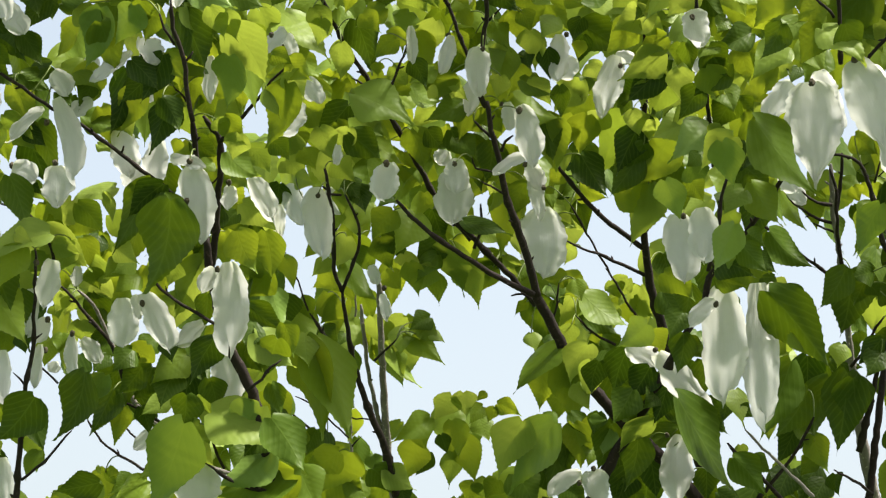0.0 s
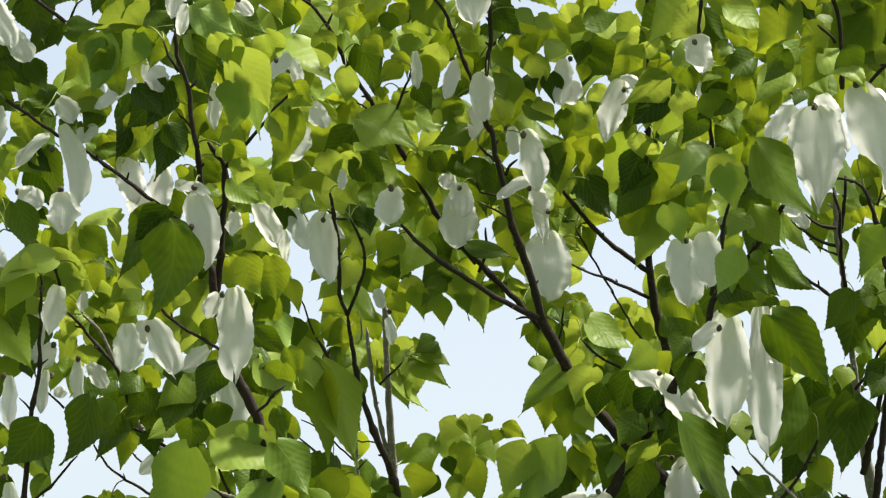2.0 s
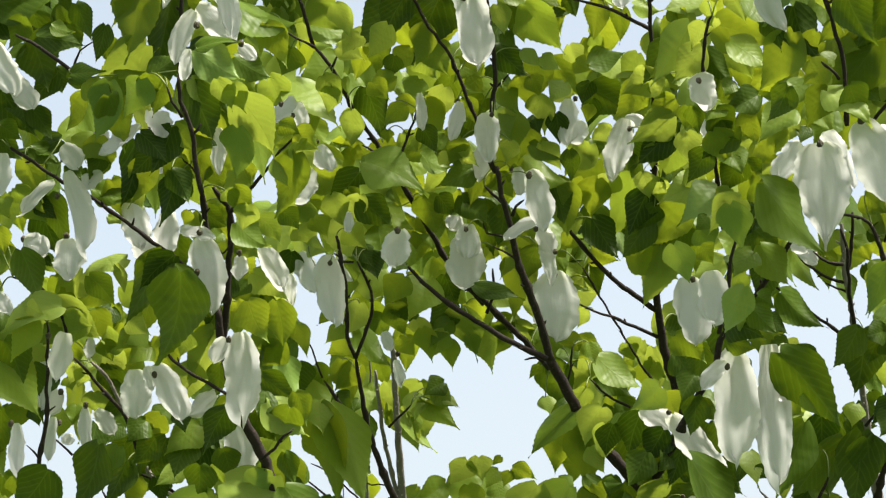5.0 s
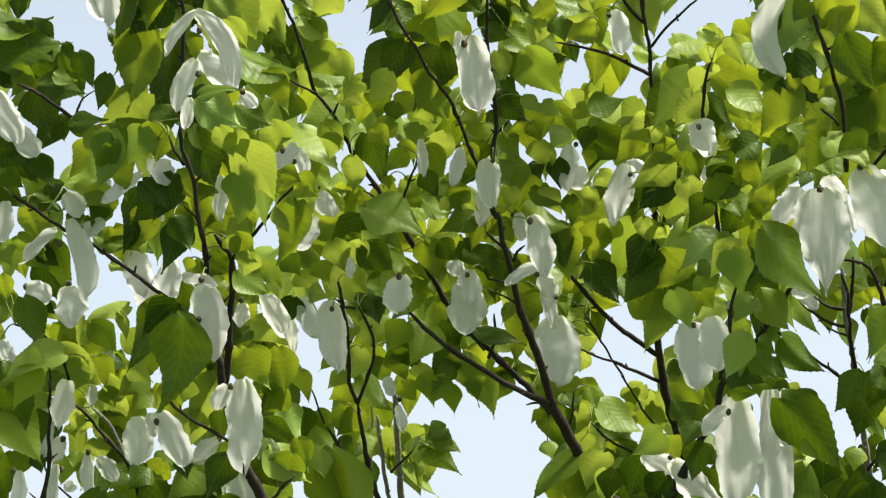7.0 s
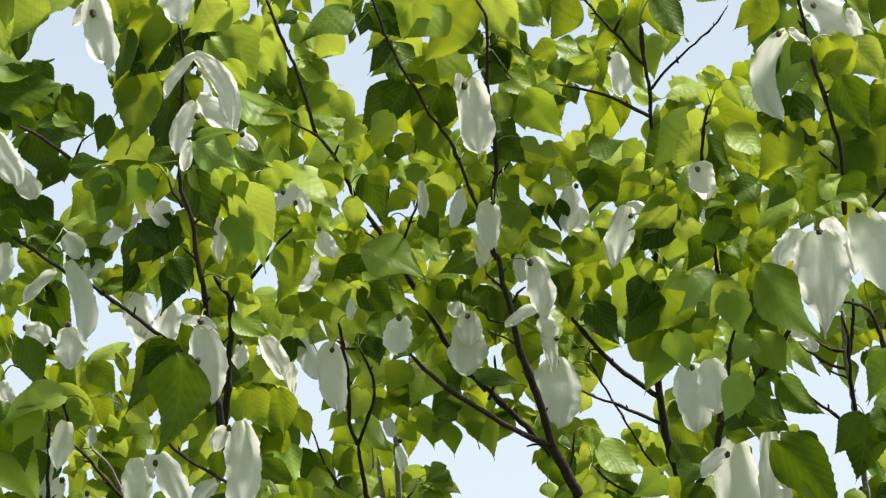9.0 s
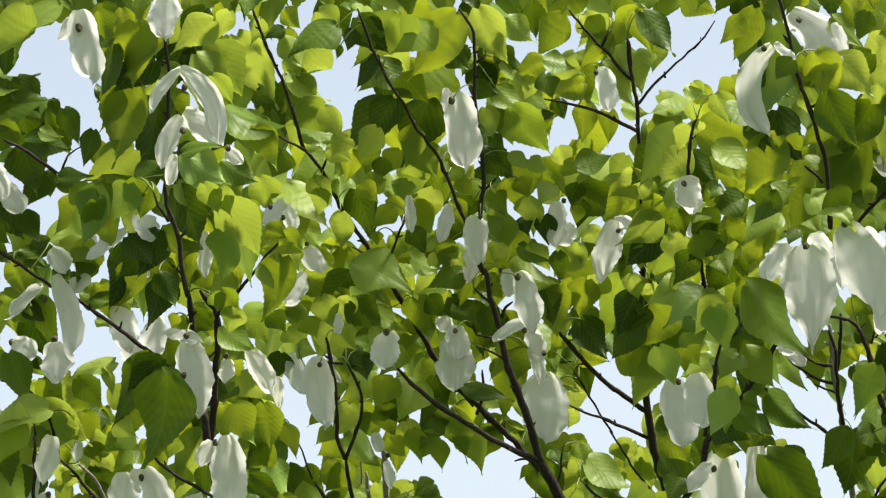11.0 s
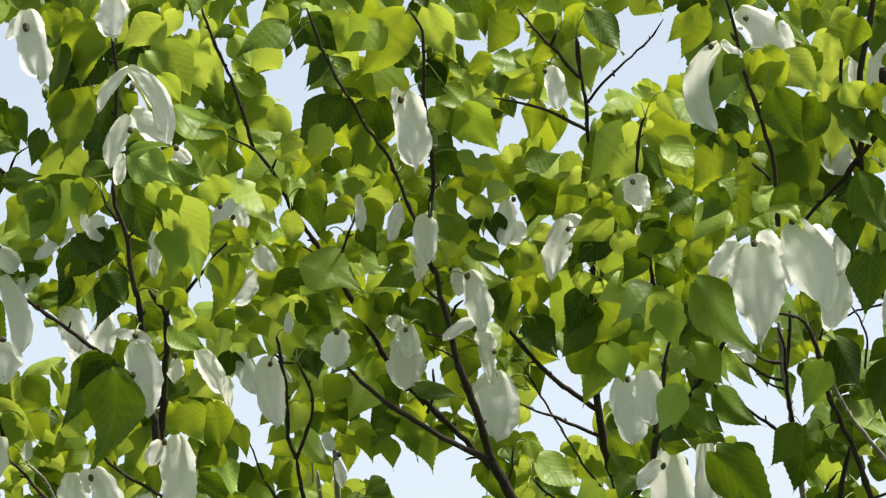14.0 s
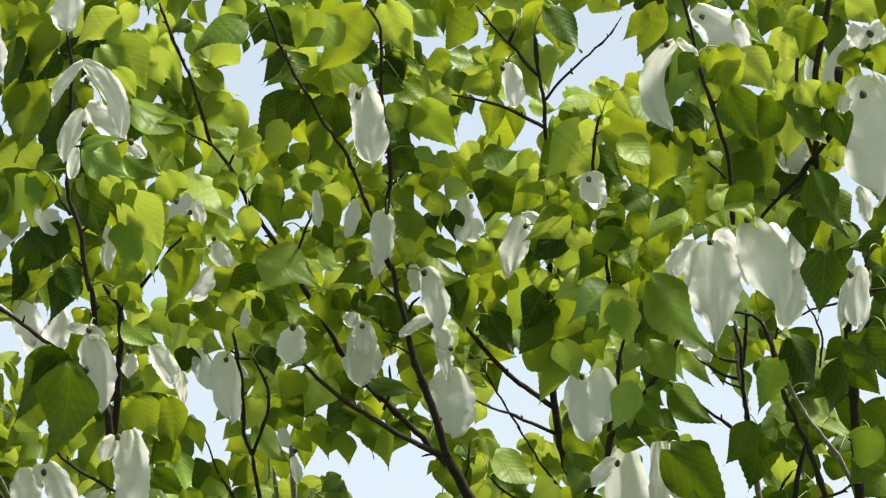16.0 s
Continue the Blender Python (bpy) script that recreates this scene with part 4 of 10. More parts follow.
bract(bloom, 0.407, 3.686, 2.374, 0.057, 0.026, -40, 2, -1, -30)
bract(bloom, 0.447, 3.797, 2.365, 0.058, 0.035, 21, -8, 7, 10)
bloom = flower(rear, 0.492, 3.758, 2.392, 0.0042)
bract(bloom, 0.485, 3.779, 2.419, 0.219, 0.058, 1, -8, -11, 6, 0.65)
bract(bloom, 0.499, 3.765, 2.415, 0.029, 0.021, 37, -3, 3, 20)
bract(bloom, 0.503, 3.788, 2.358, 0.026, 0.035, 30, -8, -3, 0)
bloom = flower(rear, 0.616, 4.184, 2.666, 0.0042)
bract(bloom, 0.590, 4.166, 2.672, 0.042, 0.029, 44, -7, 9, 20)
bloom = flower(rear, -0.565, 3.760, 2.336, 0.0042)
bract(bloom, -0.567, 3.772, 2.337, 0.069, 0.023, 2, -7, 7, 0)
bract(bloom, -0.554, 3.787, 2.333, 0.045, 0.026, 38, -21, -11, 20)
bloom = flower(rear, -0.596, 3.703, 2.299, 0.0042)
bract(bloom, -0.601, 3.680, 2.304, 0.065, 0.017, -8, -13, 5, 0)
bract(bloom, -0.582, 3.700, 2.282, 0.017, 0.019, -1, -19, 6, 0)
bloom = flower(rear, -0.643, 3.565, 2.273, 0.0042)
bract(bloom, -0.637, 3.578, 2.276, 0.075, 0.025, 1, -7, -15, 0)
bloom = flower(rear, -0.670, 3.748, 2.152, 0.0042)
bract(bloom, -0.664, 3.762, 2.146, 0.070, 0.028, 4, -12, -9, 0)
bloom = flower(rear, -0.325, 3.697, 2.298, 0.0042)
bract(bloom, -0.327, 3.678, 2.290, 0.075, 0.051, 6, -23, -12, 0, 0.7)
bloom = flower(rear, -0.454, 3.856, 2.204, 0.0042)
bract(bloom, -0.431, 3.839, 2.199, 0.053, 0.028, -58, -10, -10, -20)
bloom = flower(rear, -0.358, 3.646, 2.117, 0.0042)
bract(bloom, -0.355, 3.657, 2.122, 0.064, 0.067, -9, -20, -15, 0, 0.5)
bloom = flower(rear, 0.228, 4.181, 2.164, 0.0042)
bract(bloom, 0.236, 4.249, 2.189, 0.068, 0.031, -55, -7, -4, -50)
bract(bloom, 0.235, 4.190, 2.181, 0.049, 0.029, 34, -6, 3, 30)
bloom = flower(rear, 0.349, 4.060, 2.367, 0.0042)
bract(bloom, 0.306, 4.108, 2.384, 0.060, 0.041, 55, -13, 13, 25)
bract(bloom, 0.355, 4.073, 2.364, 0.132, 0.047, 47, -21, -3, -12, 0.5)
bloom = flower(rear, 0.398, 4.424, 2.282, 0.0042)
bract(bloom, 0.424, 4.434, 2.284, 0.121, 0.063, -2, -17, -3, -20, 0.5)
bloom = flower(rear, 0.251, 4.167, 2.186, 0.0042)
bract(bloom, 0.261, 4.178, 2.187, 0.058, 0.043, -4, -22, 11, 0)
bloom = flower(rear, 0.750, 3.340, 2.826, 0.0054)
bract(bloom, 0.771, 3.408, 2.881, 0.184, 0.099, 5, -18, -15, 6, 0.42, 0.6)
bract(bloom, 0.731, 3.354, 2.834, 0.030, 0.021, -18, -11, -13, 0)
bract(bloom, 0.763, 3.485, 2.735, 0.052, 0.022, 13, -13, -5, 8)
bloom = flower(rear, 0.767, 3.341, 2.919, 0.0054)
bract(bloom, 0.741, 3.352, 2.937, 0.037, 0.033, 19, -11, 15, 60)
bract(bloom, 0.787, 3.354, 2.941, 0.037, 0.028, -23, -5, -3, -30)
bloom = flower(rear, 0.728, 3.450, 2.935, 0.0042)
bract(bloom, 0.733, 3.427, 2.935, 0.062, 0.025, -14, -6, 5, 0)
bract(bloom, 0.760, 3.473, 2.980, 0.052, 0.039, -1, -18, -11, 0)
bract(bloom, 0.713, 3.502, 2.960, 0.057, 0.019, -10, -12, 2, 0)
bloom = flower(rear, 0.684, 3.538, 2.815, 0.0042)
bract(bloom, 0.681, 3.516, 2.817, 0.049, 0.047, -13, -2, 15, 0)
bloom = flower(rear, 0.769, 3.628, 2.641, 0.0054)
bract(bloom, 0.803, 3.775, 2.710, 0.115, 0.027, -11, -11, -5, -10)
bract(bloom, 0.788, 3.633, 2.656, 0.099, 0.038, -6, -4, -16, 10)
bloom = flower(rear, 0.631, 3.534, 2.643, 0.0042)
bract(bloom, 0.675, 3.527, 2.688, 0.069, 0.027, -3, -25, 2, 0)
bract(bloom, 0.680, 3.554, 2.635, 0.097, 0.051, -17, -11, -11, -10, 0.5)

# outer leaves of both crowns
leaf(rear, -0.567, 3.233, 2.949, 0.090, 0.63, -32, -22, -14)
leaf(rear, -0.529, 3.278, 2.966, 0.109, 0.62, -29, 13, 35)
leaf(rear, -0.657, 3.341, 2.883, 0.098, 0.91, 103, -25, -28)
leaf(rear, -0.658, 3.376, 2.850, 0.119, 0.79, 95, 1, 0, SHADED)
leaf(rear, -0.599, 3.358, 2.889, 0.066, 0.82, 33, -14, -7, SHADED)
leaf(rear, -0.650, 3.378, 2.834, 0.069, 0.91, 75, -14, 0, SHADED)
leaf(rear, -0.604, 3.353, 2.820, 0.057, 0.80, -34, -31, 0, MID)
leaf(rear, -0.554, 3.386, 2.865, 0.032, 0.73, 19, -15, 7, SHADED)
leaf(rear, -0.518, 3.285, 2.813, 0.057, 0.71, 21, -15, 7, SHADED)
leaf(rear, -0.585, 3.364, 2.793, 0.072, 0.85, 79, -4, 0, SHADED)
leaf(rear, -0.603, 3.426, 2.806, 0.077, 0.98, 18, -7, 7, SHADED)
leaf(rear, -0.479, 3.303, 2.787, 0.057, 0.64, -14, -15, -7, SHADED)
leaf(front, -0.529, 3.330, 2.726, 0.049, 0.78, 94, 0, -7, SHADED)
leaf(rear, -0.564, 3.359, 2.808, 0.035, 0.92, 75, -5, -21)
leaf(rear, -0.450, 3.279, 2.905, 0.085, 0.64, -23, -15, 35, SHADED)
leaf(rear, -0.450, 3.275, 2.918, 0.053, 0.80, -58, 1, 14, MID)
leaf(rear, -0.442, 3.312, 2.872, 0.136, 0.62, -13, -16, 35, MID)
leaf(rear, -0.448, 3.313, 2.856, 0.075, 0.63, -31, -31, 7, MID)
leaf(rear, -0.415, 3.248, 2.926, 0.094, 0.84, -6, -25, 7, MID)
leaf(rear, -0.385, 3.244, 2.924, 0.112, 0.61, -48, -29, 14, MID)
leaf(rear, -0.468, 3.256, 2.947, 0.052, 0.84, 16, -16, 21, MID)
leaf(rear, -0.392, 3.294, 2.887, 0.078, 0.83, -50, -1, -7, SHADED)
leaf(rear, -0.396, 3.368, 2.858, 0.130, 0.66, -21, -15, 28, SHADED)
leaf(rear, -0.386, 3.375, 2.845, 0.088, 0.76, -24, -14, 21, SHADED)
leaf(rear, -0.383, 3.306, 2.855, 0.041, 0.65, -73, -32, -35)
leaf(rear, -0.331, 3.133, 2.693, 0.060, 0.64, 95, 19, -35, SHADED)
leaf(rear, -0.321, 3.284, 2.960, 0.074, 0.73, -21, -6, -21, SHADED)
leaf(rear, -0.307, 3.262, 2.932, 0.079, 0.63, -57, -27, -35)
leaf(rear, -0.286, 3.268, 2.949, 0.052, 0.72, -31, -40, -7)
leaf(rear, -0.324, 3.369, 2.937, 0.095, 0.92, 31, -14, 21)
leaf(rear, -0.352, 4.049, 3.217, 0.148, 0.68, 27, -23, 35)
leaf(rear, -0.341, 3.356, 2.919, 0.078, 0.83, 42, -4, -14)
leaf(rear, -0.315, 3.328, 2.874, 0.053, 0.82, 36, -31, 35)
leaf(rear, -0.365, 4.015, 3.070, 0.116, 0.93, 78, -4, -28)
leaf(rear, -0.313, 4.089, 3.083, 0.070, 0.75, -73, -4, 14, MID)
leaf(rear, -0.370, 4.124, 3.075, 0.069, 0.78, 30, 12, -28)
leaf(rear, -0.314, 4.022, 3.041, 0.085, 0.73, 23, -24, 14, MID)
leaf(rear, -0.352, 3.313, 2.752, 0.081, 0.83, 55, -1, -14, SKYLIT)
leaf(rear, -0.307, 3.406, 2.771, 0.065, 0.90, 64, -17, -14, SHADED)
leaf(front, -0.427, 3.346, 2.772, 0.096, 0.67, -63, -25, -35)
leaf(front, -0.469, 3.367, 2.735, 0.072, 0.73, 129, -9, -7, MID)
leaf(front, -0.417, 3.318, 2.717, 0.060, 0.84, 124, -1, 0, SHADED)
leaf(rear, -0.307, 4.001, 3.229, 0.052, 0.73, -29, -32, 14)
leaf(rear, -0.252, 3.829, 3.142, 0.039, 0.76, -60, 2, -7, SHADED)
leaf(rear, -0.317, 4.102, 3.142, 0.064, 0.79, 74, -5, 14, SHADED)
leaf(rear, -0.267, 4.023, 3.255, 0.046, 0.91, 40, -13, 21, MID)
leaf(rear, -0.198, 3.862, 3.185, 0.061, 0.99, 48, -38, 28)
leaf(rear, -0.167, 3.847, 3.151, 0.098, 0.84, -53, 9, 21, SHADED)
leaf(rear, -0.238, 4.113, 3.216, 0.069, 0.92, 47, 15, -28)
leaf(rear, -0.195, 4.057, 3.194, 0.083, 0.74, -53, -37, -28)
leaf(rear, -0.144, 3.904, 3.170, 0.042, 0.91, -12, -7, -7, SHADED)
leaf(rear, -0.161, 3.857, 3.122, 0.026, 0.65, -25, -14, 21, SHADED)
leaf(rear, -0.107, 3.933, 3.133, 0.068, 0.62, -39, -12, 21, SHADED)
leaf(rear, -0.134, 3.897, 3.187, 0.085, 0.82, 42, -22, 21, SHADED)
leaf(rear, -0.068, 3.893, 3.184, 0.120, 0.70, -46, -29, -21)
leaf(rear, -0.038, 3.809, 3.150, 0.052, 0.87, -39, -39, -14)
leaf(rear, -0.006, 3.839, 3.146, 0.088, 0.82, -53, 9, 7, MID)
leaf(rear, 0.032, 3.815, 3.156, 0.139, 0.81, -45, -29, 14, MID)
leaf(rear, 0.003, 3.876, 3.151, 0.059, 0.97, -41, -21, -14, MID)
leaf(rear, 0.050, 3.872, 3.119, 0.049, 0.80, -57, -8, -14, SHADED)
leaf(rear, 0.016, 3.999, 3.147, 0.112, 0.77, -49, 8, 0, MID)
leaf(rear, 0.017, 3.882, 3.118, 0.057, 0.91, 45, 6, 7, SHADED)
leaf(rear, -0.094, 3.962, 3.125, 0.073, 0.60, -51, -37, -14)
leaf(rear, -0.103, 3.956, 3.133, 0.089, 0.83, 41, -4, -21, SHADED)
leaf(rear, -0.065, 3.954, 3.101, 0.071, 0.92, 50, -29, 21, SHADED)
leaf(rear, -0.019, 4.006, 3.079, 0.126, 0.78, -27, -14, 21, SHADED)
leaf(rear, -0.096, 4.017, 3.084, 0.115, 0.79, -41, -12, 7, SHADED)
leaf(rear, -0.076, 3.980, 3.071, 0.091, 0.76, -25, -14, -7, SHADED)
leaf(rear, -0.270, 4.070, 3.222, 0.075, 0.83, 35, -14, -21)
leaf(rear, -0.272, 4.099, 3.191, 0.052, 0.99, 56, 8, 35)
leaf(rear, -0.266, 4.083, 3.158, 0.090, 0.85, 59, -18, -28)
leaf(rear, -0.246, 4.087, 3.154, 0.054, 0.89, 37, -22, 35)
leaf(rear, -0.241, 4.082, 3.105, 0.088, 0.89, 52, -38, 35)
leaf(rear, -0.191, 3.903, 3.030, 0.064, 0.82, 22, -24, 35)
leaf(rear, -0.239, 4.128, 3.085, 0.090, 0.96, 54, -1, -21)
leaf(rear, -0.175, 4.138, 3.061, 0.056, 0.83, 60, -27, 35)
leaf(rear, -0.151, 3.930, 2.984, 0.051, 0.92, -50, -37, -28)
leaf(rear, -0.196, 4.057, 3.008, 0.054, 0.94, 64, -8, 35)
leaf(rear, -0.104, 3.935, 3.004, 0.069, 0.83, -35, -22, -7)
leaf(rear, -0.132, 4.161, 3.063, 0.075, 0.77, -1, -25, 7, MID)
leaf(rear, -0.095, 3.951, 2.955, 0.045, 0.93, -20, -33, -14, SHADED)
leaf(rear, -0.158, 4.181, 3.049, 0.067, 0.73, -15, -33, -7, MID)
leaf(rear, 0.000, 4.034, 3.089, 0.099, 0.79, -9, -25, 0, MID)
leaf(rear, -0.044, 4.007, 3.029, 0.075, 0.83, -17, -24, 14, MID)
leaf(rear, -0.040, 4.052, 3.013, 0.074, 0.96, 34, -32, 14)
leaf(rear, -0.060, 4.085, 2.994, 0.058, 1.00, 52, -38, 28)
leaf(rear, 0.028, 4.039, 2.997, 0.062, 0.94, 27, -33, 7, MID)
leaf(rear, 0.027, 4.069, 2.982, 0.049, 0.97, -31, 14, -14, MID)
leaf(rear, 0.069, 3.867, 3.186, 0.112, 0.68, 27, -24, 14)
leaf(rear, 0.079, 3.965, 3.164, 0.075, 0.74, 29, -15, 7, SHADED)
leaf(rear, 0.102, 3.912, 3.133, 0.057, 0.81, 46, -30, 7, SHADED)
leaf(rear, 0.106, 3.926, 3.113, 0.065, 0.81, 59, -18, -14)
leaf(rear, 0.117, 3.893, 3.181, 0.066, 0.87, 48, -12, -14)
leaf(rear, 0.210, 3.970, 3.215, 0.088, 0.81, -34, -22, 0, MID)
leaf(rear, 0.177, 3.923, 3.115, 0.066, 0.79, -66, -24, -14, MID)
leaf(rear, 0.175, 3.863, 3.093, 0.063, 0.93, 78, -13, -21)
leaf(rear, 0.200, 3.894, 3.104, 0.062, 1.00, 50, 16, 21)
leaf(rear, 0.153, 3.934, 3.090, 0.048, 0.90, -20, -41, 14)
leaf(rear, 0.055, 3.983, 3.151, 0.051, 1.00, -21, 12, -7, MID)
leaf(rear, 0.059, 3.974, 3.127, 0.076, 0.87, 30, -23, 21, SHADED)
leaf(rear, 0.097, 3.961, 3.141, 0.079, 0.89, -22, -32, 0, MID)
leaf(rear, 0.053, 3.909, 3.067, 0.056, 0.74, 75, -14, 7, SHADED)
leaf(rear, 0.096, 3.962, 3.081, 0.068, 0.94, 50, -2, -14, MID)
leaf(rear, 0.126, 3.987, 3.105, 0.091, 0.86, 56, -19, -14, MID)
leaf(rear, 0.180, 3.901, 3.082, 0.054, 0.96, 11, 10, 7, SHADED)
leaf(rear, 0.200, 4.067, 3.097, 0.042, 0.89, 22, -6, 0, SHADED)
leaf(rear, 0.249, 4.045, 3.119, 0.072, 0.79, -74, -13, -21, MID)
leaf(rear, 0.253, 4.064, 3.089, 0.075, 0.75, -11, -24, 14, MID)
leaf(rear, 0.123, 3.931, 3.034, 0.108, 0.76, 39, -22, 35)
leaf(rear, 0.110, 3.991, 3.020, 0.036, 0.71, 22, -24, 14)
leaf(rear, 0.101, 3.988, 3.055, 0.061, 0.76, -1, -25, 21, MID)
leaf(rear, 0.077, 3.973, 3.050, 0.055, 0.86, 12, -16, 14)
leaf(rear, 0.086, 3.997, 3.007, 0.040, 0.81, 45, -30, 7, SHADED)
leaf(rear, 0.076, 4.019, 2.990, 0.081, 0.73, 51, -20, 0, SHADED)
leaf(rear, 0.118, 3.960, 2.964, 0.044, 0.90, 47, -3, -14)
leaf(rear, 0.151, 3.962, 2.954, 0.041, 0.88, 51, -2, 21)
leaf(rear, 0.205, 4.127, 3.029, 0.052, 0.82, 26, -24, 35)
leaf(rear, 0.207, 3.972, 2.947, 0.040, 1.00, 69, -35, 21, MID)
leaf(rear, 0.248, 3.973, 3.215, 0.074, 0.84, 36, -31, 35)
leaf(rear, 0.291, 3.968, 3.207, 0.082, 0.66, -51, -37, -14)
leaf(rear, 0.292, 3.989, 3.185, 0.084, 0.70, -43, -29, -14, MID)
leaf(rear, 0.339, 3.959, 3.218, 0.101, 0.64, -45, -29, 0, MID)
leaf(rear, 0.332, 3.927, 3.200, 0.087, 0.71, 23, -33, 14, MID)
leaf(rear, 0.343, 3.892, 3.186, 0.094, 0.79, 32, -5, -14, SHADED)
leaf(rear, 0.302, 4.010, 3.187, 0.073, 0.87, 24, -15, -35, MID)
leaf(rear, 0.279, 4.040, 3.152, 0.106, 0.75, 33, -5, -14, MID)
leaf(rear, 0.236, 4.048, 3.172, 0.055, 0.97, 51, 17, -14, MID)
leaf(rear, 0.288, 4.074, 3.082, 0.069, 0.65, -4, -25, 21, MID)
leaf(front, 0.415, 3.834, 2.994, 0.080, 0.79, -79, 16, 35)
leaf(front, 0.400, 3.801, 3.016, 0.042, 1.00, 74, -5, -21)
leaf(front, 0.414, 3.805, 3.027, 0.032, 0.77, 36, -23, 35)
leaf(front, 0.391, 3.582, 2.909, 0.043, 0.71, 12, -42, 28)
leaf(rear, 0.476, 3.779, 3.021, 0.041, 0.94, -51, -28, -14, MID)
leaf(front, 0.425, 3.569, 2.922, 0.058, 0.85, 22, -15, 21)
leaf(rear, 0.423, 3.407, 2.846, 0.064, 0.99, 62, -9, -28)
leaf(rear, 0.381, 3.816, 2.973, 0.125, 0.70, -40, -30, 35, MID)
leaf(rear, 0.355, 3.823, 2.986, 0.043, 0.80, 34, -14, -28, MID)
leaf(front, 0.386, 3.633, 2.895, 0.052, 0.69, -24, -41, 14)
leaf(rear, 0.404, 3.596, 2.886, 0.035, 0.78, -36, -39, -7)
leaf(rear, 0.372, 3.676, 2.906, 0.115, 0.67, -32, -22, -14, SKYLIT)
leaf(rear, 0.373, 4.015, 2.993, 0.091, 0.78, -34, -13, -21, SHADED)
leaf(rear, 0.407, 3.676, 2.905, 0.106, 0.78, 69, -7, 28, MID)
leaf(rear, 0.432, 3.666, 2.873, 0.080, 0.90, 54, -1, -14, MID)
leaf(rear, 0.431, 3.741, 2.904, 0.085, 0.79, 32, -14, 21)
leaf(rear, 0.387, 3.664, 2.864, 0.074, 0.89, -44, -29, 0)
leaf(rear, 0.398, 3.690, 2.868, 0.070, 0.76, 39, -13, 7, SHADED)
leaf(rear, 0.230, 3.960, 2.937, 0.070, 0.85, 111, -4, -7, MID)
leaf(rear, 0.244, 4.119, 3.041, 0.034, 1.00, 45, -39, 21)
leaf(rear, 0.322, 4.124, 3.011, 0.066, 0.83, -33, -31, -21)
leaf(rear, 0.255, 4.157, 3.007, 0.103, 0.69, 73, 4, -21)
leaf(front, 0.458, 3.305, 2.953, 0.085, 0.65, -27, -23, 7, MID)
leaf(rear, 0.440, 3.295, 2.937, 0.053, 0.69, -41, -20, -14, MID)
leaf(rear, 0.488, 3.331, 2.937, 0.155, 0.64, -23, -23, 35, SKYLIT)
leaf(front, 0.470, 3.347, 2.935, 0.043, 0.94, 45, -12, 0, SHADED)
leaf(rear, 0.495, 3.373, 2.893, 0.053, 0.99, -39, 14, -28, SHADED)
leaf(rear, 0.492, 3.180, 2.828, 0.038, 1.00, -42, -12, -7, SHADED)
leaf(rear, 0.477, 3.369, 2.874, 0.051, 0.87, 53, -10, -14, MID)
leaf(rear, 0.498, 3.366, 2.899, 0.055, 0.81, 54, 8, -14, MID)
leaf(front, 0.521, 3.350, 2.909, 0.072, 0.79, 7, -16, 21, MID)
leaf(front, 0.539, 3.281, 2.878, 0.082, 0.78, 24, -24, 14, MID)
leaf(front, 0.526, 3.303, 2.879, 0.057, 0.82, -11, -24, 0, MID)
leaf(front, 0.565, 3.302, 2.873, 0.086, 0.81, 49, -21, 21)
leaf(rear, 0.594, 3.321, 2.914, 0.082, 0.78, 26, -6, -14, MID)
leaf(rear, 0.569, 3.305, 2.938, 0.065, 0.84, 49, -20, -14, MID)
leaf(rear, 0.635, 3.406, 2.986, 0.050, 0.82, -20, -15, -7, SHADED)
leaf(front, 0.535, 3.328, 2.841, 0.077, 0.76, 20, -33, 28)
leaf(rear, 0.550, 3.274, 2.812, 0.091, 0.76, 29, -14, 7, SHADED)
leaf(rear, 0.495, 3.402, 2.834, 0.092, 0.77, 24, -6, 7, SHADED)
leaf(rear, 0.455, 3.410, 2.820, 0.055, 0.79, 22, -15, 28, SHADED)
leaf(rear, 0.494, 3.409, 2.797, 0.102, 0.77, -33, -22, 0, MID)
leaf(rear, 0.526, 3.406, 2.796, 0.060, 0.72, -33, -31, 7, MID)
leaf(rear, 0.554, 3.367, 2.795, 0.043, 0.77, -45, -20, -21, MID)
leaf(rear, 0.559, 3.416, 2.777, 0.035, 1.00, 70, 22, 21, MID)
leaf(rear, 0.624, 3.484, 2.878, 0.109, 0.82, 15, -16, 21, MID)
leaf(rear, 0.627, 3.370, 2.829, 0.091, 0.83, -38, -30, 7, SHADED)
leaf(rear, 0.539, 3.399, 2.746, 0.053, 0.99, -57, -35, 0, MID)
leaf(rear, 0.608, 3.408, 2.800, 0.107, 0.77, -26, -32, 0, MID)
leaf(rear, -0.651, 3.422, 2.745, 0.102, 0.70, 35, -22, 7, SHADED)
leaf(rear, -0.634, 3.442, 2.745, 0.064, 0.96, 19, -7, 14, SHADED)
leaf(rear, -0.568, 3.441, 2.763, 0.062, 0.75, -41, -12, 0, SHADED)
leaf(front, -0.605, 3.445, 2.713, 0.059, 0.74, 35, -22, -7, SHADED)
leaf(rear, -0.589, 3.452, 2.715, 0.042, 0.97, -32, -13, -14, SHADED)
leaf(front, -0.643, 3.413, 2.678, 0.041, 1.00, 61, -35, 14, SHADED)
leaf(front, -0.667, 3.477, 2.681, 0.060, 0.85, 53, -19, 7, SHADED)
leaf(front, -0.571, 3.500, 2.682, 0.076, 0.64, -75, -3, 14, SHADED)
leaf(front, -0.612, 3.495, 2.668, 0.050, 0.92, 60, -18, -14, SHADED)
leaf(rear, -0.638, 3.569, 2.681, 0.079, 0.71, 19, -15, 14, MID)
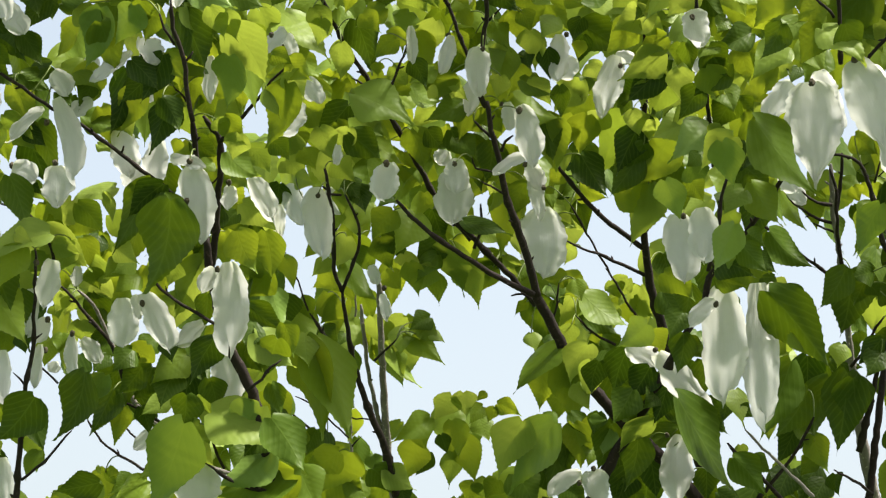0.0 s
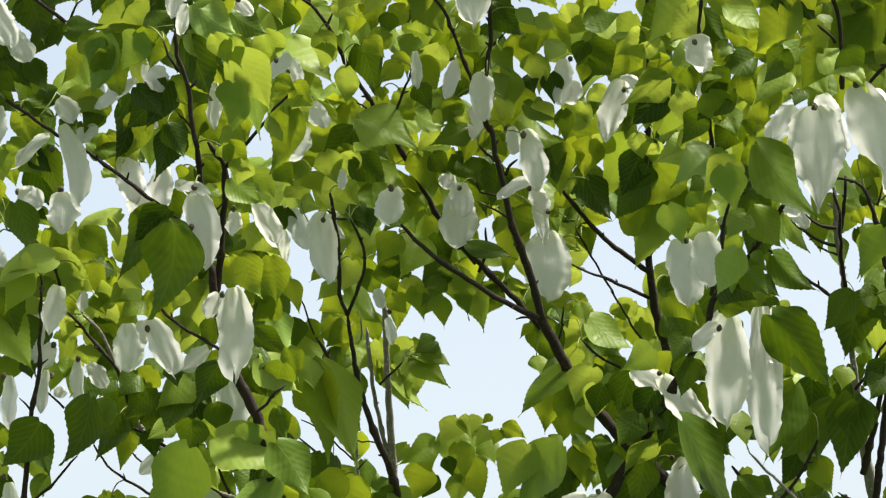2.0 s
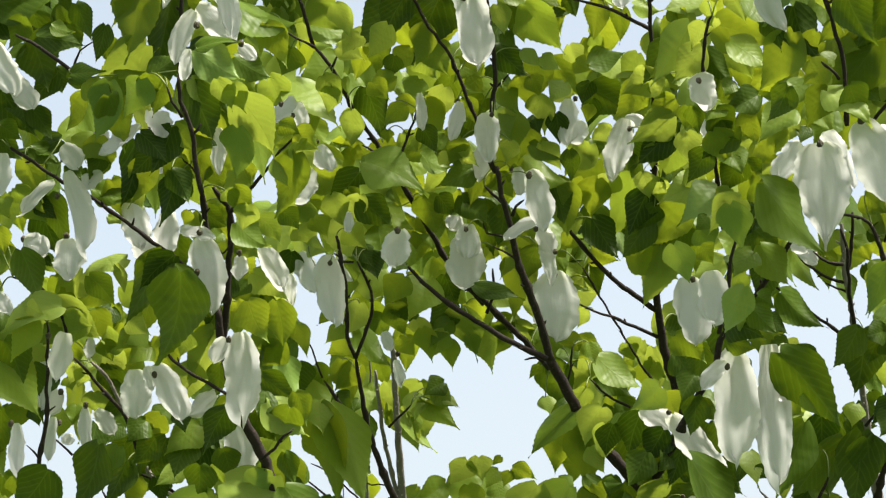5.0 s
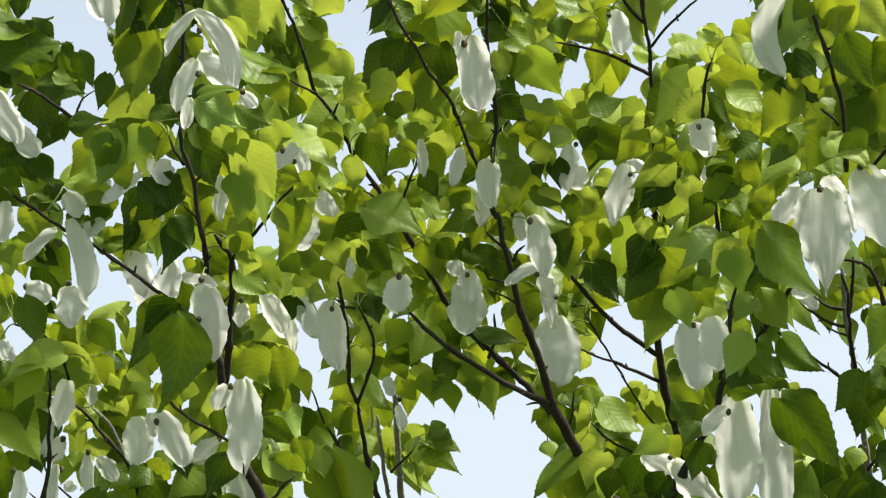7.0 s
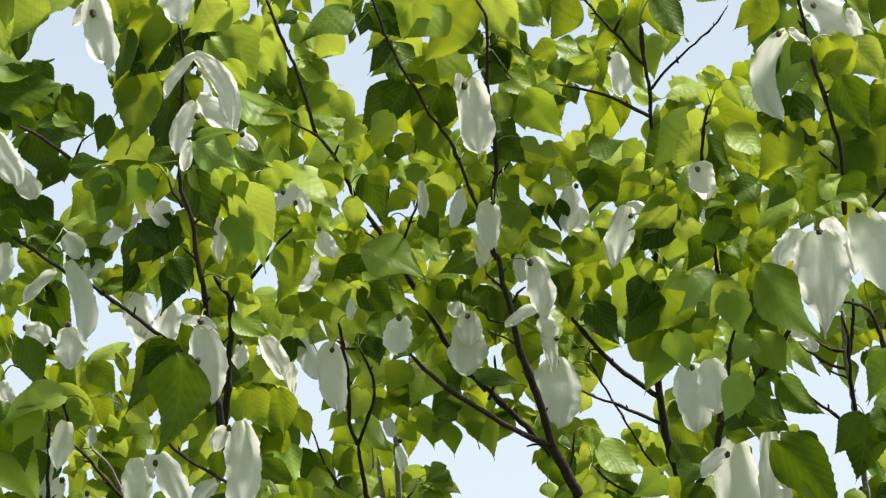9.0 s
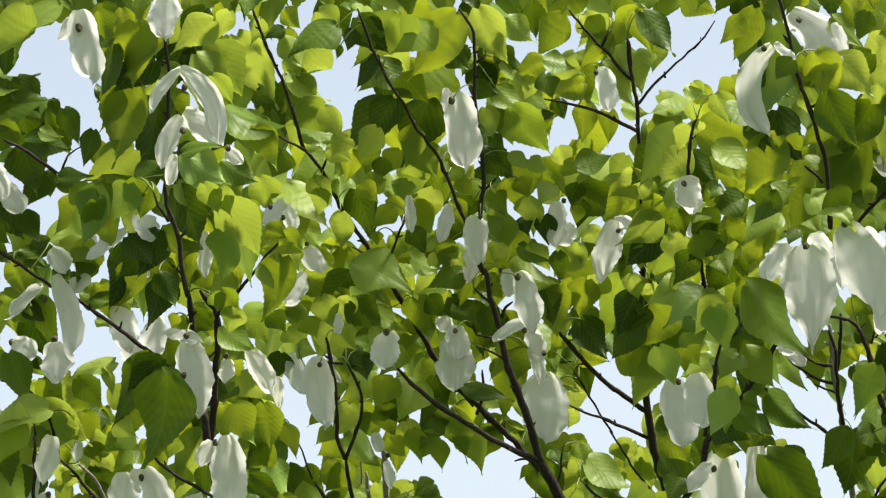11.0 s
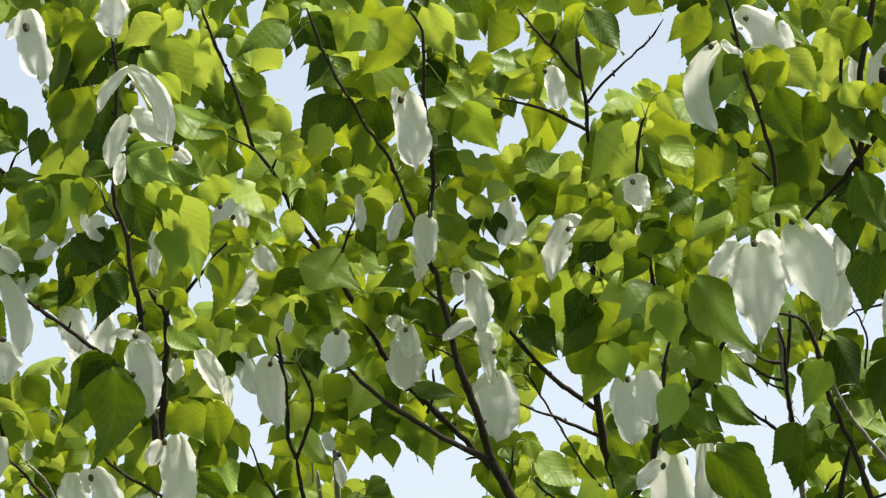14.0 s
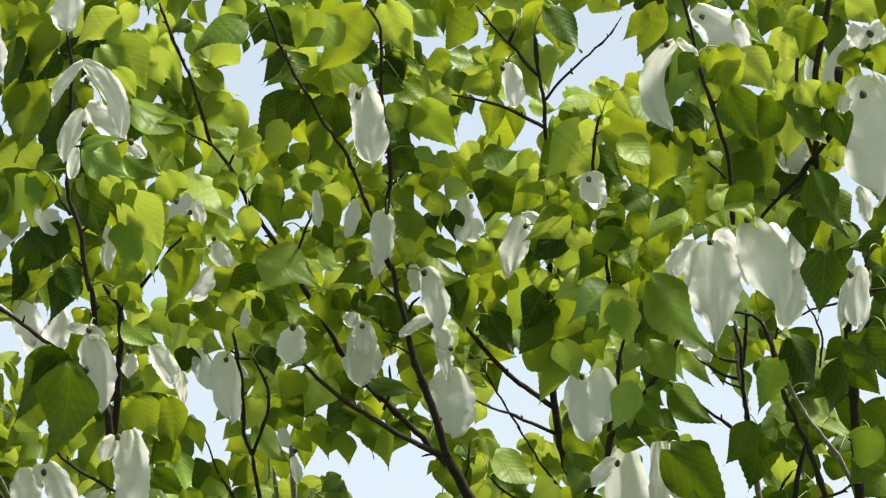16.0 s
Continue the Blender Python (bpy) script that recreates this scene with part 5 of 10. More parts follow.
leaf(front, -0.544, 3.394, 2.739, 0.042, 0.95, 103, 3, 14, SHADED)
leaf(rear, -0.525, 3.409, 2.722, 0.064, 0.68, -37, -31, 21, MID)
leaf(rear, -0.472, 3.297, 2.702, 0.089, 0.76, -20, -24, 14, SKYLIT)
leaf(rear, -0.511, 3.344, 2.718, 0.053, 0.91, 41, -13, 35)
leaf(rear, -0.420, 3.239, 2.686, 0.069, 0.84, -34, -40, 0, SKYLIT)
leaf(rear, -0.471, 3.297, 2.681, 0.082, 0.82, 13, -25, 14, MID)
leaf(rear, -0.493, 3.306, 2.701, 0.049, 0.83, 37, -13, 28, SHADED)
leaf(front, -0.408, 3.236, 2.693, 0.044, 1.00, 3, -42, 0, MID)
leaf(front, -0.391, 3.252, 2.690, 0.056, 0.81, -19, -24, 0, MID)
leaf(rear, -0.508, 3.466, 2.675, 0.075, 0.76, -16, -24, 7, MID)
leaf(rear, -0.551, 3.478, 2.671, 0.066, 0.87, 60, 0, -14, MID)
leaf(rear, -0.505, 3.481, 2.653, 0.051, 0.83, -26, -14, -14, SHADED)
leaf(rear, -0.546, 3.557, 2.654, 0.052, 0.79, -26, -14, -7, SHADED)
leaf(rear, -0.564, 3.513, 2.646, 0.034, 0.93, 53, -19, 0, SHADED)
leaf(rear, -0.388, 3.333, 2.646, 0.075, 0.77, -25, -14, -7, SHADED)
leaf(rear, -0.432, 3.335, 2.639, 0.060, 0.81, 41, -4, 0, SHADED)
leaf(rear, -0.464, 3.535, 2.686, 0.100, 0.71, -18, -6, 14, SHADED)
leaf(rear, -0.440, 3.520, 2.655, 0.083, 0.77, -31, -23, 7, MID)
leaf(rear, -0.417, 3.402, 2.637, 0.057, 0.87, -47, -11, -7, SHADED)
leaf(front, -0.384, 3.401, 2.599, 0.082, 0.66, -27, -14, 14, SHADED)
leaf(rear, -0.505, 3.568, 2.639, 0.077, 0.72, 20, -33, 0, MID)
leaf(rear, -0.532, 3.580, 2.630, 0.070, 0.80, 66, 2, -14, MID)
leaf(rear, -0.480, 3.568, 2.634, 0.048, 0.87, 27, -24, 14)
leaf(rear, -0.514, 3.606, 2.593, 0.031, 0.78, 58, 9, -14)
leaf(front, -0.364, 3.322, 2.704, 0.096, 0.82, 21, -7, 35, SHADED)
leaf(rear, -0.345, 3.330, 2.685, 0.044, 0.74, 64, -8, 14, SHADED)
leaf(front, -0.359, 3.313, 2.709, 0.066, 0.69, 42, -13, -21)
leaf(front, -0.385, 3.335, 2.650, 0.049, 1.00, 37, -13, 21, MID)
leaf(front, -0.376, 3.396, 2.677, 0.072, 0.90, 44, -3, -14, MID)
leaf(front, -0.334, 3.378, 2.679, 0.080, 0.73, -30, -32, -14, MID)
leaf(front, -0.403, 3.420, 2.626, 0.053, 0.94, 57, -28, 21, MID)
leaf(front, -0.342, 3.421, 2.641, 0.067, 0.89, -24, -33, 0, MID)
leaf(front, -0.378, 3.523, 2.629, 0.073, 0.84, 31, -23, 14)
leaf(front, -0.392, 3.372, 2.595, 0.056, 0.86, 26, -6, 7, SHADED)
leaf(front, -0.382, 3.498, 2.570, 0.027, 0.87, -21, -33, -7, MID)
leaf(front, -0.366, 3.534, 2.580, 0.049, 0.94, 58, -9, 21, SHADED)
leaf(rear, -0.329, 3.470, 2.528, 0.031, 1.00, -43, 16, -7, MID)
leaf(rear, -0.320, 3.282, 2.698, 0.051, 0.85, 25, -33, 28)
leaf(rear, -0.300, 3.281, 2.690, 0.049, 0.91, 28, -41, 21)
leaf(rear, -0.294, 3.298, 2.678, 0.102, 0.76, 30, -23, 35)
leaf(rear, -0.280, 3.317, 2.676, 0.059, 0.99, 48, -29, 14, MID)
leaf(front, -0.279, 3.394, 2.674, 0.094, 0.71, 15, -16, -35, MID)
leaf(rear, -0.323, 4.191, 3.003, 0.083, 0.84, 19, -33, 21)
leaf(front, -0.241, 3.378, 2.661, 0.038, 1.00, 71, -34, 21, MID)
leaf(front, -0.294, 3.299, 2.633, 0.083, 0.79, -9, -43, 21, SKYLIT)
leaf(front, -0.300, 3.529, 2.681, 0.063, 0.79, 3, -25, 14, MID)
leaf(front, -0.333, 3.538, 2.632, 0.055, 0.94, 57, -28, 21)
leaf(front, -0.340, 3.442, 2.622, 0.044, 0.92, 20, -24, 14, MID)
leaf(rear, -0.310, 3.434, 2.586, 0.051, 0.87, 38, -22, 14, MID)
leaf(front, -0.322, 3.434, 2.582, 0.036, 0.97, 42, -40, 28)
leaf(rear, -0.248, 3.416, 2.622, 0.047, 0.82, 26, -6, -14)
leaf(rear, -0.219, 3.401, 2.625, 0.098, 0.74, -25, -23, 21, MID)
leaf(rear, -0.290, 3.442, 2.562, 0.047, 1.00, -21, -42, -7)
leaf(rear, -0.289, 3.613, 2.591, 0.054, 0.89, 38, -22, 21)
leaf(rear, -0.248, 3.524, 2.575, 0.045, 0.89, 44, -40, 14, SHADED)
leaf(rear, -0.312, 3.495, 2.551, 0.063, 0.95, 54, -1, -21)
leaf(rear, -0.650, 3.578, 2.631, 0.046, 1.00, 46, -21, 35)
leaf(rear, -0.634, 3.588, 2.607, 0.042, 1.00, 51, -20, 21)
leaf(rear, -0.669, 3.591, 2.618, 0.038, 1.00, 21, 11, 7, MID)
leaf(front, -0.669, 3.553, 2.564, 0.046, 0.91, 11, -34, 7, MID)
leaf(rear, -0.602, 3.593, 2.622, 0.091, 0.68, 13, -16, 28, SHADED)
leaf(rear, -0.619, 3.595, 2.618, 0.046, 0.83, 45, -3, 0, SHADED)
leaf(rear, -0.282, 4.239, 3.007, 0.134, 0.84, 39, 14, -28)
leaf(rear, -0.222, 4.099, 2.971, 0.064, 0.82, 36, -40, 35)
leaf(rear, -0.255, 4.222, 2.953, 0.052, 0.95, 14, -25, 14, MID)
leaf(rear, -0.209, 4.118, 2.956, 0.055, 0.99, -12, -42, 7)
leaf(rear, -0.175, 4.127, 2.917, 0.076, 0.71, -7, -43, 21)
leaf(rear, -0.133, 3.948, 2.910, 0.048, 1.00, 49, -29, 21, MID)
leaf(rear, -0.151, 4.146, 2.964, 0.101, 0.78, 14, -16, 28, SHADED)
leaf(rear, -0.096, 3.965, 2.925, 0.059, 0.78, -58, -17, -21, MID)
leaf(rear, -0.077, 3.969, 2.872, 0.052, 0.82, -49, -19, -21, MID)
leaf(rear, -0.057, 4.116, 2.968, 0.061, 0.98, -24, 13, -14)
leaf(rear, -0.096, 4.098, 2.922, 0.052, 0.84, 69, -7, 28, MID)
leaf(rear, -0.109, 4.047, 2.856, 0.028, 1.00, -2, -43, -7, MID)
leaf(rear, -0.088, 4.165, 2.886, 0.050, 0.97, 43, -31, 21)
leaf(rear, -0.013, 4.110, 2.950, 0.102, 0.65, -26, -41, -7)
leaf(rear, -0.047, 4.110, 2.930, 0.078, 0.76, 19, -24, 21, MID)
leaf(rear, -0.003, 4.156, 2.985, 0.076, 0.80, -11, -25, 0, MID)
leaf(rear, 0.026, 4.106, 2.917, 0.066, 0.90, 23, -24, 0, SHADED)
leaf(rear, 0.016, 4.093, 2.924, 0.054, 0.90, 27, -15, 21, MID)
leaf(rear, 0.056, 4.138, 2.937, 0.100, 0.75, -33, -22, -28, SHADED)
leaf(rear, -0.051, 4.052, 2.862, 0.053, 0.90, 27, -15, 21, SHADED)
leaf(rear, -0.014, 4.111, 2.864, 0.058, 0.88, -58, 1, 21, MID)
leaf(rear, 0.015, 4.107, 2.857, 0.057, 0.94, -31, -32, -14, MID)
leaf(rear, -0.005, 4.124, 2.842, 0.058, 0.88, 56, -1, 35)
leaf(rear, -0.054, 4.175, 2.847, 0.065, 0.94, 79, -32, -28)
leaf(rear, -0.025, 4.184, 2.850, 0.031, 1.00, 57, 18, 21)
leaf(rear, 0.034, 4.159, 2.821, 0.080, 0.77, -59, 11, 0, MID)
leaf(rear, -0.012, 4.330, 2.860, 0.069, 0.74, -48, -29, -14)
leaf(rear, 0.054, 4.164, 2.822, 0.081, 0.76, -22, -33, -21, MID)
leaf(rear, 0.024, 4.206, 2.814, 0.062, 0.98, 51, -2, 21, MID)
leaf(rear, -0.027, 4.237, 2.792, 0.052, 0.94, 45, -12, 21, SHADED)
leaf(rear, 0.013, 4.211, 2.785, 0.061, 0.91, 37, -13, -7, SHADED)
leaf(rear, 0.023, 4.222, 2.777, 0.059, 0.99, 38, 5, -14, MID)
leaf(rear, 0.085, 4.065, 2.934, 0.061, 0.85, 36, -23, -21, MID)
leaf(rear, 0.075, 4.108, 2.907, 0.073, 0.99, 19, 11, -7)
leaf(rear, 0.114, 4.053, 2.950, 0.073, 0.82, 26, -42, 14, MID)
leaf(rear, 0.099, 4.088, 2.900, 0.086, 0.89, -5, -25, 21)
leaf(rear, 0.123, 4.097, 2.882, 0.077, 0.92, -12, -34, -7, MID)
leaf(rear, 0.142, 4.107, 2.895, 0.039, 1.00, 11, 11, 7, SHADED)
leaf(rear, 0.147, 4.063, 2.917, 0.075, 0.83, 9, -43, 35)
leaf(rear, 0.133, 4.046, 2.947, 0.045, 1.00, 32, -41, 7, MID)
leaf(rear, 0.191, 4.067, 2.943, 0.054, 0.91, -29, 13, 0)
leaf(rear, 0.203, 4.122, 2.950, 0.050, 0.83, -63, -16, -14)
leaf(rear, 0.176, 4.083, 2.892, 0.058, 0.85, 6, -25, 14, SHADED)
leaf(rear, 0.240, 4.154, 2.970, 0.045, 0.94, -19, -15, 0, SHADED)
leaf(rear, 0.239, 4.171, 2.934, 0.036, 0.94, -10, -34, 7, MID)
leaf(rear, 0.097, 4.047, 2.833, 0.047, 1.00, -11, -43, 7)
leaf(rear, 0.132, 4.109, 2.845, 0.068, 0.85, 64, -8, -21, MID)
leaf(rear, 0.151, 4.105, 2.844, 0.063, 0.73, 38, -32, 28)
leaf(rear, 0.122, 4.142, 2.825, 0.092, 0.87, 67, -7, -14, MID)
leaf(rear, 0.239, 4.205, 2.872, 0.086, 0.79, -42, -39, -21)
leaf(rear, 0.199, 4.115, 2.836, 0.059, 0.68, -1, -25, 14, SHADED)
leaf(rear, 0.230, 4.280, 2.831, 0.065, 0.90, -13, -25, 14, MID)
leaf(rear, 0.177, 4.217, 2.814, 0.112, 0.78, 9, -16, 14, MID)
leaf(rear, 0.167, 4.214, 2.814, 0.091, 0.80, 15, -7, 7, SHADED)
leaf(rear, 0.203, 4.279, 2.769, 0.054, 0.90, 16, -34, 0)
leaf(rear, 0.098, 4.171, 2.823, 0.091, 0.63, -10, -34, 0, MID)
leaf(rear, 0.073, 4.183, 2.817, 0.058, 0.85, 32, -14, 21, MID)
leaf(rear, 0.087, 4.225, 2.767, 0.075, 0.97, -11, -16, -7, SHADED)
leaf(rear, 0.102, 4.236, 2.759, 0.077, 0.84, 29, -15, 28, MID)
leaf(rear, 0.048, 4.237, 2.781, 0.065, 0.94, 17, -25, 14, SHADED)
leaf(front, -0.219, 3.401, 2.659, 0.052, 0.98, 45, 15, 28, MID)
leaf(rear, -0.214, 3.391, 2.639, 0.050, 1.00, 29, -41, 7)
leaf(rear, -0.199, 4.287, 2.862, 0.089, 1.00, -55, -27, 0)
leaf(rear, -0.251, 4.307, 2.857, 0.085, 0.89, 62, 1, 28, MID)
leaf(rear, -0.167, 4.249, 2.840, 0.093, 0.79, -52, -28, -7, SHADED)
leaf(rear, -0.150, 4.104, 2.818, 0.125, 0.89, 59, 0, -28)
leaf(rear, -0.128, 4.300, 2.864, 0.063, 1.00, 57, 18, 28, MID)
leaf(rear, -0.148, 4.279, 2.827, 0.070, 0.98, 48, 16, -14, MID)
leaf(rear, -0.156, 4.238, 2.815, 0.134, 0.72, 55, -19, -14, MID)
leaf(rear, -0.110, 4.339, 2.832, 0.064, 1.00, 55, -19, 28, MID)
leaf(rear, -0.119, 4.314, 2.784, 0.063, 0.99, -110, 34, -7, SHADED)
leaf(rear, -0.165, 4.203, 2.775, 0.082, 0.87, 48, -11, 14, SHADED)
leaf(rear, -0.164, 4.193, 2.783, 0.065, 0.73, -25, -42, -7)
leaf(rear, -0.187, 4.248, 2.809, 0.062, 0.79, 34, -32, 14, MID)
leaf(rear, -0.213, 4.187, 2.782, 0.069, 0.87, 23, -33, 14)
leaf(rear, -0.260, 4.300, 2.803, 0.058, 1.00, 14, -43, 7, MID)
leaf(rear, -0.280, 4.295, 2.802, 0.076, 0.92, 23, -42, 35)
leaf(rear, -0.243, 4.192, 2.743, 0.050, 1.00, 37, -41, 7, MID)
leaf(rear, -0.183, 4.177, 2.718, 0.058, 0.96, 50, -39, 28)
leaf(rear, -0.057, 4.253, 2.797, 0.078, 0.97, 18, -16, 21, MID)
leaf(rear, -0.050, 4.386, 2.791, 0.073, 1.00, 10, 11, 0)
leaf(rear, -0.070, 4.358, 2.784, 0.064, 1.00, -1, -25, 14, MID)
leaf(rear, -0.105, 4.190, 2.720, 0.049, 0.97, -31, 14, -7, MID)
leaf(rear, -0.009, 4.361, 2.794, 0.048, 0.79, -39, -31, 0, SHADED)
leaf(rear, -0.274, 4.209, 2.728, 0.059, 1.00, 50, -39, 28)
leaf(rear, 0.242, 4.206, 2.976, 0.094, 0.97, 58, -9, 14, SHADED)
leaf(rear, 0.244, 4.186, 2.949, 0.053, 0.81, -11, -25, 7, SHADED)
leaf(rear, 0.325, 4.047, 2.934, 0.090, 0.74, -44, -29, 0, MID)
leaf(rear, 0.352, 4.026, 2.937, 0.084, 0.73, -71, -32, -35)
leaf(rear, 0.344, 4.052, 2.925, 0.045, 1.00, 73, -34, 21)
leaf(rear, 0.378, 4.061, 2.907, 0.068, 0.87, -62, -25, -7, MID)
leaf(rear, 0.373, 4.074, 2.881, 0.091, 0.75, -62, -25, -35)
leaf(rear, 0.384, 4.101, 2.879, 0.111, 0.73, -43, -11, 28, SHADED)
leaf(rear, 0.254, 4.215, 2.906, 0.049, 0.99, 53, -38, 21)
leaf(rear, 0.245, 4.244, 2.894, 0.056, 0.88, -2, 11, -7, SHADED)
leaf(rear, 0.383, 4.097, 2.853, 0.097, 0.79, -29, -41, 7)
leaf(rear, 0.367, 3.744, 2.752, 0.064, 0.75, 7, -34, 28)
leaf(rear, 0.346, 4.120, 2.845, 0.047, 0.88, -7, -25, 7)
leaf(rear, 0.366, 3.617, 2.754, 0.052, 0.81, 15, -34, 0, MID)
leaf(rear, 0.410, 3.628, 2.761, 0.047, 1.00, -39, 15, -7, MID)
leaf(rear, 0.400, 3.619, 2.749, 0.064, 0.99, 43, -31, 21, SHADED)
leaf(rear, 0.472, 3.677, 2.789, 0.067, 0.82, -65, 3, 7, SHADED)
leaf(rear, 0.445, 3.665, 2.790, 0.027, 1.00, -73, -32, -14, MID)
leaf(rear, 0.456, 3.698, 2.773, 0.062, 0.86, 15, -16, 21, MID)
leaf(rear, 0.434, 3.671, 2.811, 0.036, 1.00, -31, 13, -14, MID)
leaf(rear, 0.490, 3.680, 2.776, 0.057, 0.78, -13, -33, -7, MID)
leaf(rear, 0.571, 4.197, 2.905, 0.102, 0.79, -32, -22, 0, MID)
leaf(rear, 0.498, 3.484, 2.705, 0.077, 0.88, -45, 7, 14)
leaf(rear, 0.596, 4.194, 2.914, 0.067, 0.85, -33, -22, 0)
leaf(rear, 0.486, 3.437, 2.725, 0.060, 0.90, -33, -22, 14, SHADED)
leaf(rear, 0.514, 3.460, 2.741, 0.052, 0.98, -28, 12, -7)
leaf(rear, 0.496, 3.676, 2.820, 0.050, 1.00, -69, -33, -14, MID)
leaf(rear, 0.621, 4.210, 2.898, 0.038, 1.00, -24, 12, -7, SHADED)
leaf(rear, 0.623, 4.133, 2.925, 0.080, 0.92, 24, 12, -7, MID)
leaf(rear, 0.542, 3.433, 2.723, 0.072, 0.84, -29, -31, 0, MID)
leaf(rear, 0.534, 3.382, 2.699, 0.088, 0.86, 42, 15, -28)
leaf(rear, 0.561, 3.348, 2.696, 0.061, 0.96, 37, -32, 14, MID)
leaf(rear, 0.610, 3.510, 2.729, 0.056, 1.00, 26, -42, 14)
leaf(rear, 0.596, 3.464, 2.741, 0.049, 1.00, 36, 14, 14, SHADED)
leaf(rear, 0.623, 3.504, 2.753, 0.058, 0.88, 27, -24, 14)
leaf(rear, 0.396, 3.632, 2.718, 0.070, 0.90, 39, -41, 14, MID)
leaf(rear, 0.431, 3.636, 2.727, 0.077, 0.83, -48, -19, -21, SHADED)
leaf(rear, 0.447, 3.712, 2.731, 0.039, 1.00, 25, -42, 7)
leaf(rear, 0.425, 3.679, 2.704, 0.054, 1.00, 21, 12, 0, MID)
leaf(rear, 0.441, 3.668, 2.682, 0.066, 0.88, -34, -31, -7, SHADED)
leaf(rear, 0.465, 3.735, 2.683, 0.073, 0.79, -20, -33, 14, MID)
leaf(rear, 0.389, 3.658, 2.698, 0.066, 0.80, -34, -31, 7, SHADED)
leaf(rear, 0.376, 4.159, 2.805, 0.034, 1.00, -53, 18, -28, SHADED)
leaf(rear, 0.388, 3.765, 2.693, 0.049, 0.88, -50, -28, -14)
leaf(rear, 0.399, 3.795, 2.683, 0.086, 0.87, -66, 3, 14)
leaf(rear, 0.409, 3.715, 2.651, 0.093, 0.83, -47, 8, 21, SKYLIT)
leaf(rear, 0.394, 4.162, 2.765, 0.128, 0.86, -41, -30, 14, MID)
leaf(rear, 0.424, 3.690, 2.644, 0.044, 0.97, -38, -39, -7)
leaf(rear, 0.416, 3.469, 2.566, 0.077, 0.78, -48, -38, -14)
leaf(rear, 0.399, 3.465, 2.557, 0.083, 0.74, 21, -43, 21, SKYLIT)
leaf(rear, 0.459, 3.669, 2.611, 0.065, 0.98, -23, 12, 0, SHADED)
leaf(rear, 0.451, 3.651, 2.571, 0.077, 0.96, 60, -37, 7, SHADED)
leaf(rear, 0.465, 3.648, 2.596, 0.047, 1.00, 48, -39, 14)
leaf(rear, 0.459, 3.550, 2.613, 0.158, 0.68, 45, -21, -21, MID)
leaf(rear, 0.462, 3.640, 2.638, 0.065, 0.97, 28, -42, 14, MID)
leaf(rear, 0.374, 3.550, 2.563, 0.031, 0.99, -45, 7, -14, SHADED)
leaf(rear, 0.406, 4.204, 2.725, 0.083, 0.87, -43, -30, -14, SHADED)
leaf(rear, 0.388, 3.797, 2.610, 0.056, 1.00, 33, -42, 7, SKYLIT)
leaf(rear, 0.283, 4.247, 2.826, 0.056, 1.00, -35, -40, -14)
leaf(rear, 0.254, 4.258, 2.824, 0.077, 0.97, -11, -25, 7, MID)
leaf(rear, 0.312, 4.230, 2.816, 0.144, 0.68, -27, -41, 7)
leaf(rear, 0.337, 4.176, 2.780, 0.093, 0.77, -25, -14, -7, SHADED)
leaf(rear, 0.326, 4.146, 2.802, 0.053, 0.94, 16, -34, 21)
leaf(rear, 0.241, 4.244, 2.749, 0.090, 0.81, 32, -5, 0, SHADED)
leaf(rear, 0.338, 4.208, 2.737, 0.088, 0.89, -36, -13, 14, SHADED)
leaf(rear, 0.346, 4.179, 2.750, 0.081, 0.72, -21, -33, 7, SHADED)
leaf(rear, 0.355, 4.147, 2.792, 0.055, 0.90, 1, -43, 14)
leaf(rear, 0.665, 4.214, 2.785, 0.139, 0.74, 52, -11, -21, MID)
leaf(rear, 0.667, 3.921, 2.694, 0.063, 1.00, 61, -37, 21, MID)
leaf(rear, 0.682, 3.979, 2.652, 0.045, 1.00, 63, -36, 21, SHADED)
leaf(rear, 0.661, 4.211, 2.712, 0.058, 0.90, -28, -32, 14)
leaf(rear, 0.530, 4.218, 2.829, 0.059, 0.88, 54, -38, 35)
leaf(rear, 0.457, 3.735, 2.701, 0.043, 0.99, 43, -22, 14, SHADED)
leaf(front, -0.665, 3.581, 2.550, 0.061, 0.85, -19, -24, 21)
leaf(front, -0.622, 3.487, 2.512, 0.086, 0.66, 22, -6, -7, SHADED)
leaf(rear, -0.635, 3.601, 2.546, 0.055, 0.72, 53, -10, 28, SHADED)
leaf(rear, -0.618, 3.604, 2.533, 0.045, 0.83, 49, -20, 35)
leaf(rear, -0.594, 3.620, 2.506, 0.067, 0.78, 28, -23, 14, MID)
leaf(rear, -0.550, 3.606, 2.506, 0.084, 0.73, -55, -37, -14)
leaf(rear, -0.527, 3.679, 2.519, 0.081, 0.78, -47, -20, -7, MID)
leaf(rear, -0.531, 3.542, 2.486, 0.062, 0.86, 40, -13, 28, MID)
leaf(rear, -0.489, 3.635, 2.534, 0.076, 0.68, -65, 12, 28)
leaf(rear, -0.501, 3.616, 2.521, 0.051, 0.60, 11, -25, 35)
leaf(rear, -0.422, 3.532, 2.516, 0.122, 0.66, -30, -14, 7, SHADED)
leaf(rear, -0.406, 3.532, 2.512, 0.073, 0.82, -47, -11, -14, SHADED)
leaf(rear, -0.444, 3.603, 2.512, 0.120, 0.67, -16, -24, 28, MID)
leaf(front, -0.381, 3.401, 2.454, 0.135, 0.81, -19, -15, 21, SHADED)
leaf(rear, -0.397, 3.637, 2.502, 0.088, 0.77, -35, -13, 14, SHADED)
leaf(rear, -0.405, 3.531, 2.494, 0.087, 0.79, 33, -5, -21, MID)
